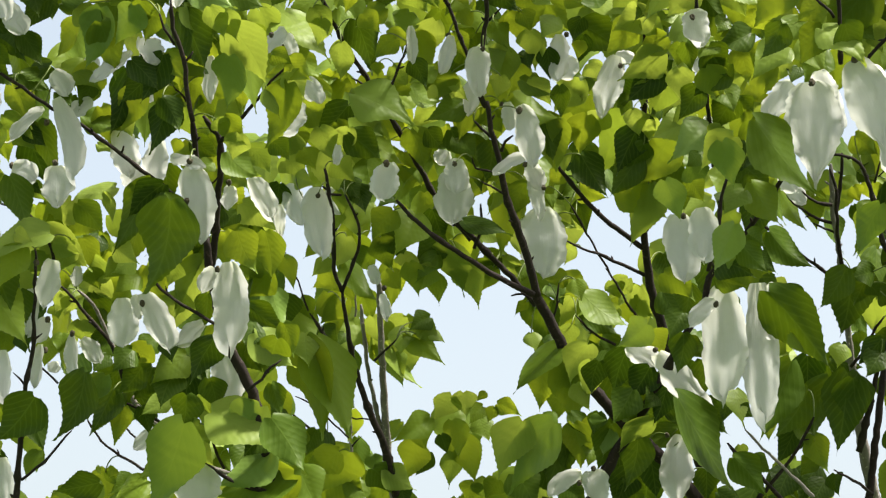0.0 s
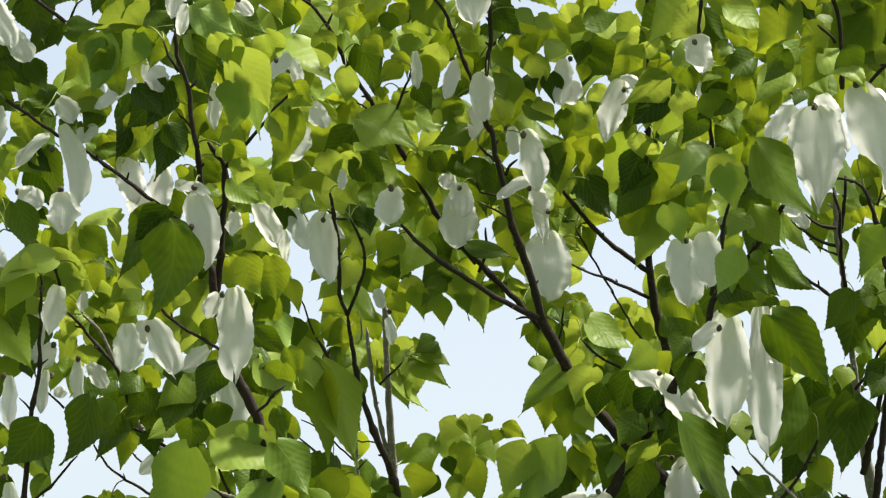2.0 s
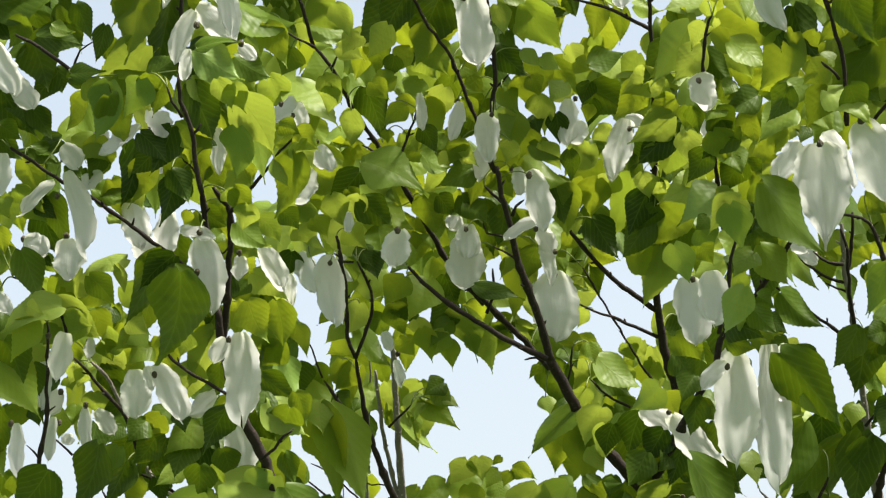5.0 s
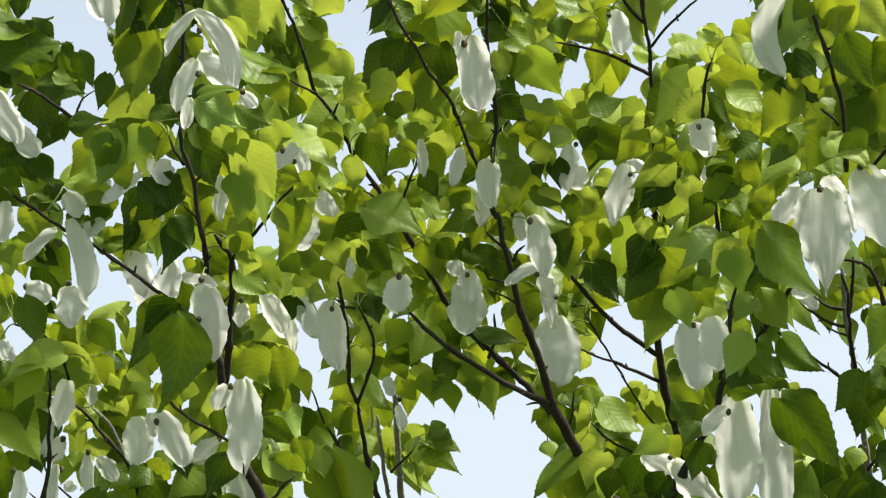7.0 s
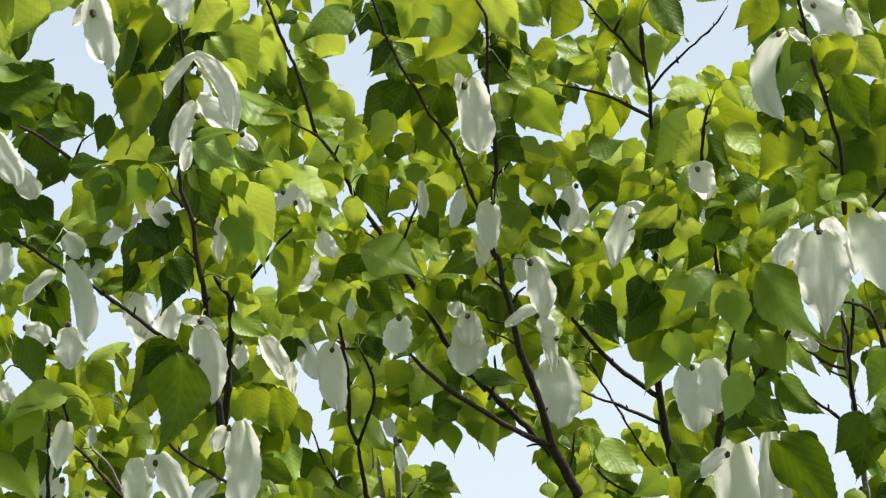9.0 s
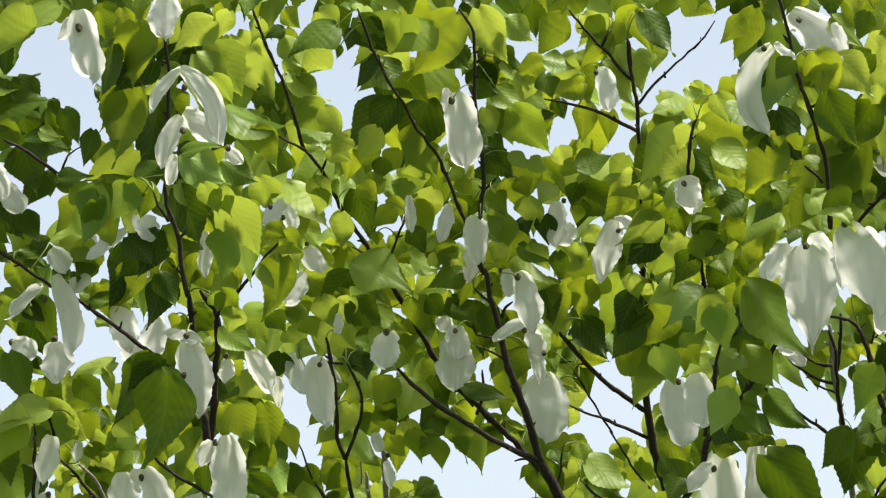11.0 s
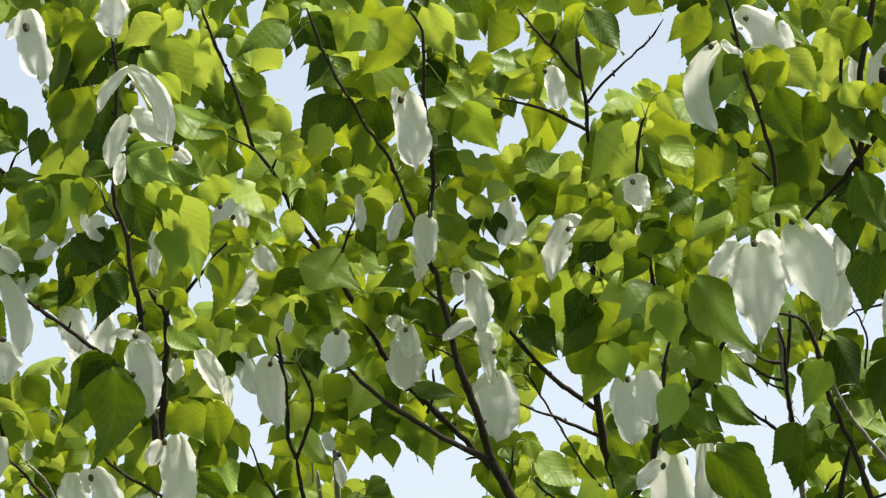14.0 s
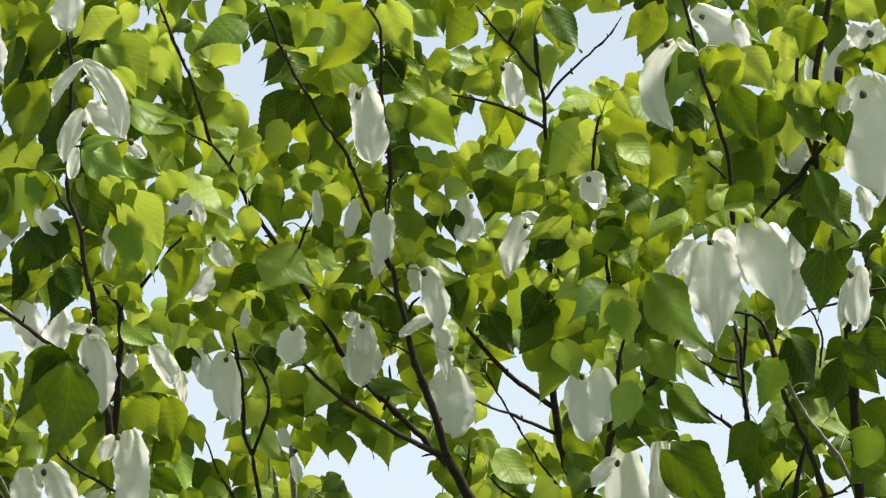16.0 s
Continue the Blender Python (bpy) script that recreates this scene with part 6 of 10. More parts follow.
leaf(front, -0.384, 3.640, 2.468, 0.120, 0.65, -13, -25, 14, MID)
leaf(rear, -0.358, 3.643, 2.425, 0.110, 0.70, -30, -32, 7)
leaf(front, -0.387, 3.529, 2.393, 0.042, 1.00, -23, -42, -14)
leaf(rear, -0.395, 3.676, 2.381, 0.068, 0.92, -14, -34, 0)
leaf(front, -0.362, 3.629, 2.457, 0.048, 1.00, -13, -43, -7, SHADED)
leaf(front, -0.608, 3.475, 2.426, 0.035, 1.00, 60, 18, 28)
leaf(front, -0.562, 3.489, 2.428, 0.093, 0.89, -63, 12, 35)
leaf(rear, -0.590, 3.600, 2.462, 0.097, 0.82, 50, -11, 35)
leaf(front, -0.547, 3.597, 2.444, 0.064, 0.76, -31, -41, 7)
leaf(rear, -0.666, 3.607, 2.452, 0.043, 0.96, -11, 12, -7, SHADED)
leaf(rear, -0.595, 3.471, 2.404, 0.072, 0.80, -35, -22, 7, MID)
leaf(rear, -0.586, 3.612, 2.426, 0.045, 0.91, -49, -19, -14, MID)
leaf(rear, -0.606, 3.611, 2.397, 0.043, 0.97, -44, -39, -21)
leaf(rear, -0.651, 3.536, 2.390, 0.083, 0.88, 21, -33, -7, SHADED)
leaf(rear, -0.663, 3.562, 2.362, 0.104, 0.85, 37, -13, -14, MID)
leaf(rear, -0.625, 3.626, 2.374, 0.054, 0.96, 11, -16, 0, SHADED)
leaf(rear, -0.571, 3.590, 2.438, 0.045, 0.94, 69, -7, 28)
leaf(rear, -0.547, 3.708, 2.473, 0.063, 0.82, 31, -14, 21, MID)
leaf(rear, -0.530, 3.768, 2.491, 0.041, 1.00, -22, 13, -14, SHADED)
leaf(front, -0.588, 3.754, 2.435, 0.046, 0.95, 13, -25, 14, MID)
leaf(rear, -0.506, 3.695, 2.426, 0.052, 1.00, -78, -31, -21)
leaf(rear, -0.518, 3.781, 2.426, 0.057, 1.00, -59, -36, -21)
leaf(rear, -0.532, 3.699, 2.422, 0.041, 1.00, 25, -42, 7, MID)
leaf(rear, -0.479, 3.567, 2.428, 0.045, 0.98, 55, -10, 35)
leaf(rear, -0.471, 3.628, 2.419, 0.046, 0.89, -45, 17, -7, MID)
leaf(rear, -0.453, 3.655, 2.403, 0.051, 0.94, -49, 18, 0, MID)
leaf(rear, -0.454, 3.600, 2.417, 0.042, 0.96, -51, 18, -14)
leaf(rear, -0.580, 3.735, 2.396, 0.044, 0.95, -24, -42, -7)
leaf(front, -0.568, 3.742, 2.388, 0.039, 0.82, -27, -42, -7)
leaf(rear, -0.543, 3.806, 2.409, 0.070, 0.78, 18, -16, 14, SHADED)
leaf(rear, -0.559, 3.807, 2.365, 0.051, 1.00, 10, -43, 7)
leaf(rear, -0.514, 3.823, 2.395, 0.039, 1.00, -15, 12, -7, MID)
leaf(rear, -0.332, 3.629, 2.499, 0.048, 0.98, -27, -5, 0, SHADED)
leaf(rear, -0.308, 3.643, 2.498, 0.036, 0.99, -37, 6, -14, SHADED)
leaf(rear, -0.299, 3.549, 2.446, 0.070, 0.94, 27, -24, 14, MID)
leaf(front, -0.323, 3.622, 2.463, 0.067, 0.78, 2, -34, -7, MID)
leaf(rear, -0.262, 3.603, 2.458, 0.074, 0.88, 7, -16, 21, MID)
leaf(rear, -0.299, 3.632, 2.508, 0.069, 0.94, 53, -20, 28)
leaf(rear, -0.264, 3.667, 2.503, 0.075, 0.78, 12, -34, 35)
leaf(rear, -0.284, 4.218, 2.690, 0.057, 1.00, -20, -42, -7, SHADED)
leaf(rear, -0.294, 3.683, 2.433, 0.072, 0.91, 40, -31, 28)
leaf(front, -0.261, 3.696, 2.418, 0.064, 0.98, -51, -28, -14, MID)
leaf(front, -0.288, 3.667, 2.360, 0.072, 0.72, 54, -10, 7, SHADED)
leaf(rear, -0.283, 3.660, 2.333, 0.049, 1.00, -12, 12, 0, SHADED)
leaf(rear, -0.268, 3.838, 2.421, 0.072, 0.90, 22, -15, -28, SKYLIT)
leaf(rear, -0.347, 3.623, 2.369, 0.053, 0.88, -8, -25, 7, SHADED)
leaf(rear, -0.273, 3.625, 2.532, 0.038, 1.00, -25, -42, -14)
leaf(rear, -0.312, 3.633, 2.553, 0.035, 1.00, 55, 17, 28)
leaf(front, -0.673, 3.578, 2.545, 0.043, 1.00, 33, -40, 14, MID)
leaf(rear, -0.254, 4.207, 2.696, 0.043, 1.00, 66, 20, 28)
leaf(rear, -0.180, 4.212, 2.676, 0.052, 0.74, 6, -34, 21)
leaf(rear, -0.166, 4.220, 2.698, 0.049, 1.00, 31, 13, 7, SHADED)
leaf(rear, -0.146, 4.229, 2.690, 0.057, 1.00, 13, 11, 0, SHADED)
leaf(rear, -0.127, 4.246, 2.663, 0.061, 0.98, -24, 13, -14, MID)
leaf(rear, -0.084, 4.114, 2.616, 0.065, 1.00, -37, -22, 0, MID)
leaf(rear, -0.048, 4.205, 2.632, 0.091, 0.94, -25, 13, 7, MID)
leaf(rear, -0.108, 4.261, 2.636, 0.090, 0.81, 33, -5, 0, SHADED)
leaf(rear, -0.019, 4.306, 2.666, 0.071, 0.87, 23, -33, 14, SHADED)
leaf(rear, -0.021, 4.402, 2.668, 0.072, 1.00, 59, -37, 14, MID)
leaf(rear, -0.004, 4.207, 2.596, 0.082, 0.79, -38, -12, -7, SHADED)
leaf(rear, 0.041, 4.312, 2.666, 0.024, 1.00, 59, -37, 21, MID)
leaf(rear, 0.070, 4.329, 2.644, 0.056, 0.94, 64, -8, -7)
leaf(rear, 0.035, 4.219, 2.624, 0.093, 0.61, 70, 12, -21, SHADED)
leaf(rear, 0.091, 4.251, 2.697, 0.064, 0.77, -16, -43, 28)
leaf(rear, 0.121, 4.247, 2.690, 0.126, 0.73, -10, -25, 35, MID)
leaf(rear, 0.145, 4.215, 2.692, 0.081, 0.74, -25, -23, -7, MID)
leaf(rear, 0.187, 4.461, 2.721, 0.084, 0.70, 50, -2, -28)
leaf(rear, 0.245, 4.447, 2.749, 0.047, 1.00, -50, 18, -7, MID)
leaf(rear, -0.168, 4.267, 2.608, 0.085, 0.72, -38, -31, 0)
leaf(rear, -0.199, 4.282, 2.571, 0.054, 0.73, -53, -37, -21)
leaf(rear, -0.220, 4.308, 2.608, 0.043, 0.72, -46, -30, 7, MID)
leaf(rear, -0.173, 4.585, 2.681, 0.081, 0.96, 33, -32, 14, MID)
leaf(rear, -0.131, 4.595, 2.649, 0.062, 0.94, -69, -24, -14, MID)
leaf(rear, -0.109, 4.264, 2.606, 0.070, 0.87, 23, -33, 14, MID)
leaf(rear, -0.181, 4.536, 2.621, 0.098, 0.68, 42, -4, -14, MID)
leaf(rear, -0.097, 4.533, 2.624, 0.095, 0.69, 0, -25, 21, MID)
leaf(rear, -0.101, 4.331, 2.560, 0.051, 0.95, 42, -31, 14, MID)
leaf(rear, -0.058, 4.202, 2.546, 0.064, 0.79, 17, -25, 21, MID)
leaf(rear, -0.068, 4.205, 2.562, 0.061, 0.83, 29, -42, 28)
leaf(rear, -0.019, 4.199, 2.540, 0.061, 0.79, -32, -41, 0)
leaf(rear, -0.010, 4.215, 2.563, 0.064, 0.78, -36, 6, 7, MID)
leaf(rear, -0.010, 4.224, 2.530, 0.056, 0.82, 4, -25, 14, MID)
leaf(rear, 0.010, 4.183, 2.576, 0.114, 0.80, 19, -43, 28)
leaf(rear, 0.019, 4.414, 2.638, 0.072, 0.87, 41, -40, 14, MID)
leaf(rear, 0.029, 4.241, 2.558, 0.091, 0.75, 22, -15, 35)
leaf(rear, 0.090, 4.378, 2.577, 0.061, 0.77, -29, -32, -21, MID)
leaf(rear, 0.059, 4.367, 2.586, 0.055, 1.00, 45, -40, 14, MID)
leaf(rear, 0.100, 4.367, 2.600, 0.051, 0.98, -64, -35, -7, SHADED)
leaf(rear, 0.110, 4.381, 2.598, 0.059, 0.94, 29, -33, 35)
leaf(rear, 0.151, 4.399, 2.591, 0.045, 1.00, -19, 12, -7, MID)
leaf(rear, 0.090, 4.377, 2.603, 0.058, 0.79, 69, -16, -21)
leaf(rear, -0.155, 4.646, 2.590, 0.067, 0.99, 24, -24, 14, MID)
leaf(rear, -0.202, 4.330, 2.521, 0.094, 0.77, 11, -34, 0, MID)
leaf(rear, -0.171, 4.325, 2.509, 0.074, 0.83, -50, -28, -7, MID)
leaf(rear, -0.251, 4.327, 2.510, 0.057, 0.90, 33, -42, 14, MID)
leaf(rear, -0.264, 4.088, 2.530, 0.057, 0.78, 16, -16, 21, MID)
leaf(rear, -0.265, 4.099, 2.465, 0.068, 1.00, 10, -44, 0, SHADED)
leaf(rear, -0.268, 4.356, 2.496, 0.103, 0.78, 42, -3, -14, MID)
leaf(front, -0.237, 3.659, 2.332, 0.056, 0.74, 16, -25, 7, MID)
leaf(rear, -0.214, 4.372, 2.468, 0.051, 0.95, 39, 5, 14, SHADED)
leaf(rear, -0.164, 4.615, 2.519, 0.073, 1.00, -22, 13, -7)
leaf(rear, -0.131, 4.587, 2.529, 0.081, 0.89, 32, -33, 35)
leaf(rear, -0.073, 4.575, 2.526, 0.074, 0.69, -43, -39, -14)
leaf(rear, -0.023, 4.372, 2.485, 0.051, 1.00, -53, 19, -14, SHADED)
leaf(rear, -0.043, 4.364, 2.474, 0.056, 0.86, 50, -2, -21, MID)
leaf(rear, -0.069, 4.382, 2.468, 0.057, 1.00, -7, 12, 0)
leaf(rear, -0.048, 4.373, 2.455, 0.055, 1.00, 43, -40, 14, MID)
leaf(rear, 0.162, 4.485, 2.546, 0.112, 0.84, 18, -16, 28, MID)
leaf(rear, 0.150, 4.419, 2.523, 0.036, 0.69, -44, -30, -21, MID)
leaf(rear, 0.234, 4.465, 2.541, 0.075, 1.00, -19, -43, -7)
leaf(rear, 0.193, 4.479, 2.566, 0.052, 0.97, 30, 13, 0, SKYLIT)
leaf(rear, 0.223, 4.439, 2.573, 0.044, 1.00, -88, -28, -21, MID)
leaf(rear, 0.198, 4.403, 2.457, 0.045, 1.00, -19, 13, -7, SHADED)
leaf(rear, 0.232, 4.372, 2.615, 0.045, 0.74, -27, -42, 14)
leaf(rear, 0.239, 4.441, 2.567, 0.037, 1.00, -44, -39, -7)
leaf(rear, 0.230, 4.411, 2.479, 0.055, 0.90, -16, -34, 0)
leaf(rear, 0.207, 4.463, 2.689, 0.043, 0.94, 64, -8, 35)
leaf(rear, 0.244, 4.341, 2.722, 0.063, 1.00, 57, 18, 28, MID)
leaf(rear, 0.249, 4.470, 2.722, 0.065, 0.74, 16, -16, 0, SHADED)
leaf(rear, 0.308, 4.235, 2.694, 0.106, 0.82, 55, -10, 28, MID)
leaf(rear, 0.357, 4.225, 2.691, 0.116, 0.77, -17, -24, 14)
leaf(rear, 0.317, 3.475, 2.502, 0.069, 0.82, 26, -33, 28, SKYLIT)
leaf(rear, 0.373, 3.651, 2.545, 0.043, 1.00, 41, -41, 7, MID)
leaf(rear, 0.419, 3.606, 2.516, 0.037, 1.00, -20, 12, 0, SHADED)
leaf(rear, 0.456, 3.599, 2.531, 0.080, 0.83, 35, -4, -14, MID)
leaf(rear, 0.435, 3.615, 2.492, 0.053, 1.00, -70, -32, -14)
leaf(rear, 0.444, 3.601, 2.523, 0.059, 0.92, -37, 14, 7)
leaf(rear, 0.417, 3.492, 2.442, 0.077, 0.74, -25, -14, 14, SKYLIT)
leaf(rear, 0.498, 3.702, 2.547, 0.061, 0.70, 27, -24, -35, MID)
leaf(rear, 0.587, 4.258, 2.695, 0.091, 0.82, 32, -5, -21, MID)
leaf(rear, 0.636, 4.252, 2.693, 0.083, 0.73, 13, -16, 21, MID)
leaf(rear, 0.530, 3.968, 2.545, 0.098, 0.71, 54, -10, 0, SHADED)
leaf(rear, 0.447, 3.585, 2.450, 0.042, 0.96, 64, -36, 14, SHADED)
leaf(front, 0.437, 3.580, 2.433, 0.059, 0.83, 43, -3, 0, SHADED)
leaf(front, 0.485, 3.812, 2.471, 0.050, 0.73, 54, -20, 0, SHADED)
leaf(rear, 0.412, 3.665, 2.426, 0.064, 0.97, 61, 20, 21, SHADED)
leaf(rear, 0.426, 3.635, 2.428, 0.043, 1.00, 64, -36, 28, SKYLIT)
leaf(rear, 0.411, 3.672, 2.402, 0.046, 0.90, 72, 13, 21, MID)
leaf(rear, 0.396, 4.406, 2.609, 0.066, 0.96, 10, -7, -7, SHADED)
leaf(rear, 0.341, 3.790, 2.437, 0.066, 0.93, 49, -11, 28, MID)
leaf(rear, 0.380, 4.244, 2.503, 0.068, 1.00, 32, 14, 14, SHADED)
leaf(rear, 0.386, 3.868, 2.434, 0.056, 0.99, -7, -16, 7, SHADED)
leaf(rear, 0.363, 3.721, 2.360, 0.054, 0.99, -28, 13, 0, SHADED)
leaf(rear, 0.311, 4.536, 2.587, 0.049, 0.95, 31, -42, 21)
leaf(rear, 0.342, 4.537, 2.592, 0.063, 0.81, -44, -29, -14)
leaf(rear, 0.363, 4.545, 2.577, 0.097, 0.66, 9, -34, 21)
leaf(rear, 0.353, 4.561, 2.559, 0.056, 0.95, 47, -21, 28)
leaf(rear, 0.255, 4.476, 2.548, 0.108, 0.78, 56, -1, -14)
leaf(rear, 0.302, 4.597, 2.557, 0.068, 0.96, 12, -25, 14)
leaf(rear, 0.255, 4.504, 2.517, 0.081, 0.79, 62, -9, -7, SHADED)
leaf(rear, 0.236, 4.378, 2.554, 0.045, 0.99, 15, 12, 0, MID)
leaf(rear, 0.331, 4.001, 2.398, 0.074, 0.85, -58, -36, -7, SKYLIT)
leaf(rear, 0.350, 4.129, 2.413, 0.060, 0.97, 31, -42, 7, MID)
leaf(rear, 0.312, 4.283, 2.423, 0.067, 0.77, 70, -16, -7, MID)
leaf(rear, 0.544, 4.062, 2.482, 0.041, 0.99, 53, -10, 21)
leaf(front, 0.562, 4.059, 2.472, 0.075, 0.77, 39, -13, 0, SHADED)
leaf(rear, 0.493, 3.721, 2.393, 0.154, 0.61, 38, -4, 14, SHADED)
leaf(rear, 0.500, 3.844, 2.441, 0.040, 1.00, 45, 16, 14, SHADED)
leaf(rear, 0.435, 3.750, 2.391, 0.036, 0.87, 27, -15, 7, SHADED)
leaf(rear, 0.593, 4.415, 2.463, 0.064, 0.98, 33, -42, 0, MID)
leaf(rear, 0.658, 4.005, 2.492, 0.082, 0.82, -35, -13, 14, SHADED)
leaf(rear, 0.699, 4.208, 2.536, 0.121, 0.85, -10, -7, 14, SHADED)
leaf(rear, 0.711, 4.058, 2.498, 0.052, 1.00, -72, 23, -14, SHADED)
leaf(rear, 0.708, 4.084, 2.504, 0.064, 0.93, -24, -15, 7, SHADED)
leaf(rear, 0.703, 4.014, 2.598, 0.086, 0.66, -18, -24, 28)
leaf(rear, 0.714, 4.033, 2.607, 0.061, 0.95, -32, 13, -7, MID)
leaf(rear, 0.736, 4.389, 2.461, 0.036, 1.00, 17, -43, 0, SHADED)
leaf(rear, 0.679, 4.029, 2.636, 0.037, 1.00, 34, -42, 7, MID)
leaf(rear, -0.647, 3.649, 2.319, 0.051, 0.92, -17, -31, -14, MID)
leaf(rear, -0.623, 3.658, 2.316, 0.036, 1.00, 13, 14, 0, SHADED)
leaf(rear, -0.619, 3.895, 2.354, 0.053, 0.94, -8, 14, 0, MID)
leaf(rear, -0.592, 3.836, 2.351, 0.038, 1.00, -5, 14, 0, MID)
leaf(rear, -0.528, 3.890, 2.326, 0.040, 1.00, -33, 17, -7, SHADED)
leaf(rear, -0.526, 3.864, 2.357, 0.050, 0.92, -64, -6, 7, SHADED)
leaf(rear, -0.584, 3.841, 2.334, 0.045, 0.83, -9, -22, 28)
leaf(rear, -0.468, 3.724, 2.303, 0.051, 1.00, -39, 18, -14, SHADED)
leaf(rear, -0.460, 3.840, 2.334, 0.058, 0.93, -42, -28, -14, MID)
leaf(rear, -0.451, 3.867, 2.348, 0.048, 1.00, -35, 17, -14, SHADED)
leaf(rear, -0.408, 3.683, 2.313, 0.042, 0.99, 10, 14, 0, SHADED)
leaf(rear, -0.385, 3.709, 2.292, 0.071, 0.91, -48, 10, 7, MID)
leaf(rear, -0.443, 3.778, 2.287, 0.064, 1.00, -33, -20, 0, SHADED)
leaf(front, -0.454, 3.725, 2.277, 0.057, 0.92, -42, -10, -7, SHADED)
leaf(front, -0.479, 3.787, 2.280, 0.056, 0.79, -13, -22, 14, SHADED)
leaf(rear, -0.402, 3.716, 2.267, 0.064, 1.00, -18, 15, -7, SHADED)
leaf(front, -0.531, 3.672, 2.259, 0.113, 0.67, -34, -20, 28, SHADED)
leaf(front, -0.504, 3.691, 2.259, 0.062, 0.74, -34, -20, -7, SKYLIT)
leaf(front, -0.566, 3.919, 2.263, 0.071, 0.71, -33, -38, 0)
leaf(front, -0.501, 3.766, 2.250, 0.079, 0.81, -29, -11, 7, SHADED)
leaf(front, -0.485, 3.777, 2.226, 0.062, 0.80, -19, -21, 28, MID)
leaf(front, -0.541, 3.935, 2.270, 0.052, 0.85, 50, 0, 0, SHADED)
leaf(front, -0.461, 3.796, 2.229, 0.047, 0.80, 16, -12, 0, SHADED)
leaf(front, -0.416, 3.771, 2.238, 0.053, 0.83, -55, 11, 7)
leaf(rear, -0.384, 3.789, 2.298, 0.089, 0.71, -14, -13, -7, SHADED)
leaf(front, -0.379, 3.661, 2.224, 0.064, 0.95, -11, -22, 0, SHADED)
leaf(rear, -0.333, 3.596, 2.296, 0.076, 0.75, -29, -11, 7, SHADED)
leaf(rear, -0.347, 3.674, 2.251, 0.054, 0.95, 11, -22, 0, SHADED)
leaf(rear, -0.361, 3.697, 2.230, 0.040, 0.84, 27, -39, 28)
leaf(front, -0.358, 3.676, 2.184, 0.046, 1.00, -46, -37, -7)
leaf(rear, -0.371, 3.563, 2.166, 0.162, 0.66, -26, -30, 0, SKYLIT)
leaf(front, -0.351, 3.741, 2.160, 0.120, 0.80, -62, 3, 14)
leaf(front, -0.381, 3.697, 2.153, 0.059, 0.95, 56, -35, 35)
leaf(rear, -0.268, 3.639, 2.203, 0.100, 0.81, -44, -28, -14, SKYLIT)
leaf(rear, -0.341, 3.664, 2.199, 0.122, 0.96, 64, 3, -28)
leaf(rear, -0.254, 3.683, 2.176, 0.066, 1.00, -41, 18, -7, SHADED)
leaf(rear, -0.248, 3.583, 2.177, 0.097, 0.88, 32, -2, -14, SHADED)
leaf(rear, -0.327, 3.749, 2.187, 0.043, 1.00, 35, -38, 14)
leaf(rear, -0.291, 3.733, 2.159, 0.053, 1.00, -23, 16, 0, SHADED)
leaf(rear, -0.254, 3.687, 2.143, 0.098, 0.80, -59, -7, 14, SKYLIT)
leaf(rear, -0.221, 3.704, 2.129, 0.136, 0.75, -68, -5, 14, MID)
leaf(rear, -0.221, 3.696, 2.111, 0.104, 0.79, -61, -25, -14, MID)
leaf(front, -0.297, 3.666, 2.309, 0.062, 1.00, 32, -20, 0, SHADED)
leaf(front, -0.245, 3.646, 2.305, 0.069, 0.88, -21, -30, -7, MID)
leaf(front, -0.279, 3.650, 2.315, 0.081, 0.95, 51, -8, -28)
leaf(rear, -0.258, 3.725, 2.252, 0.056, 0.75, 17, -22, -7, SHADED)
leaf(rear, -0.345, 3.778, 2.105, 0.043, 0.99, 34, -38, 21)
leaf(front, -0.618, 3.649, 2.217, 0.091, 0.70, 23, -3, 0, SHADED)
leaf(rear, -0.583, 3.539, 2.199, 0.090, 0.89, -43, -10, -14, SHADED)
leaf(rear, -0.662, 3.708, 2.219, 0.059, 0.89, 21, -39, 0, MID)
leaf(rear, -0.674, 3.741, 2.168, 0.027, 1.00, 24, -38, 14)
leaf(rear, -0.514, 3.736, 2.104, 0.076, 0.76, -80, -11, -21, SHADED)
leaf(rear, -0.530, 3.822, 2.120, 0.069, 1.00, -40, 18, -7)
leaf(rear, -0.493, 4.006, 2.145, 0.051, 1.00, -56, 20, -14, MID)
leaf(rear, -0.466, 3.938, 2.135, 0.072, 0.88, -50, 1, 21, MID)
leaf(rear, -0.513, 3.916, 2.150, 0.020, 0.95, -41, -28, -21, MID)
leaf(rear, -0.541, 3.908, 2.154, 0.017, 0.69, 22, -21, -35, MID)
leaf(rear, -0.213, 4.153, 2.404, 0.188, 0.64, 19, -3, -28, MID)
leaf(rear, -0.200, 4.755, 2.509, 0.126, 0.73, 13, -4, -28, SHADED)
leaf(rear, -0.232, 4.153, 2.404, 0.174, 0.61, 10, -13, 35, MID)
leaf(rear, -0.264, 4.463, 2.422, 0.092, 0.86, 30, 7, -14, MID)
leaf(rear, -0.232, 4.151, 2.413, 0.066, 1.00, 7, 14, 0, MID)
leaf(rear, -0.176, 4.405, 2.463, 0.031, 1.00, -24, 15, -7, SHADED)
leaf(rear, -0.121, 4.640, 2.509, 0.067, 0.84, 2, -22, 35)
leaf(rear, -0.100, 4.644, 2.499, 0.111, 0.60, 33, -2, -35)
leaf(rear, -0.064, 4.372, 2.456, 0.088, 0.72, 51, -8, -14, MID)
leaf(rear, -0.024, 4.374, 2.457, 0.033, 0.90, 57, 2, -21)
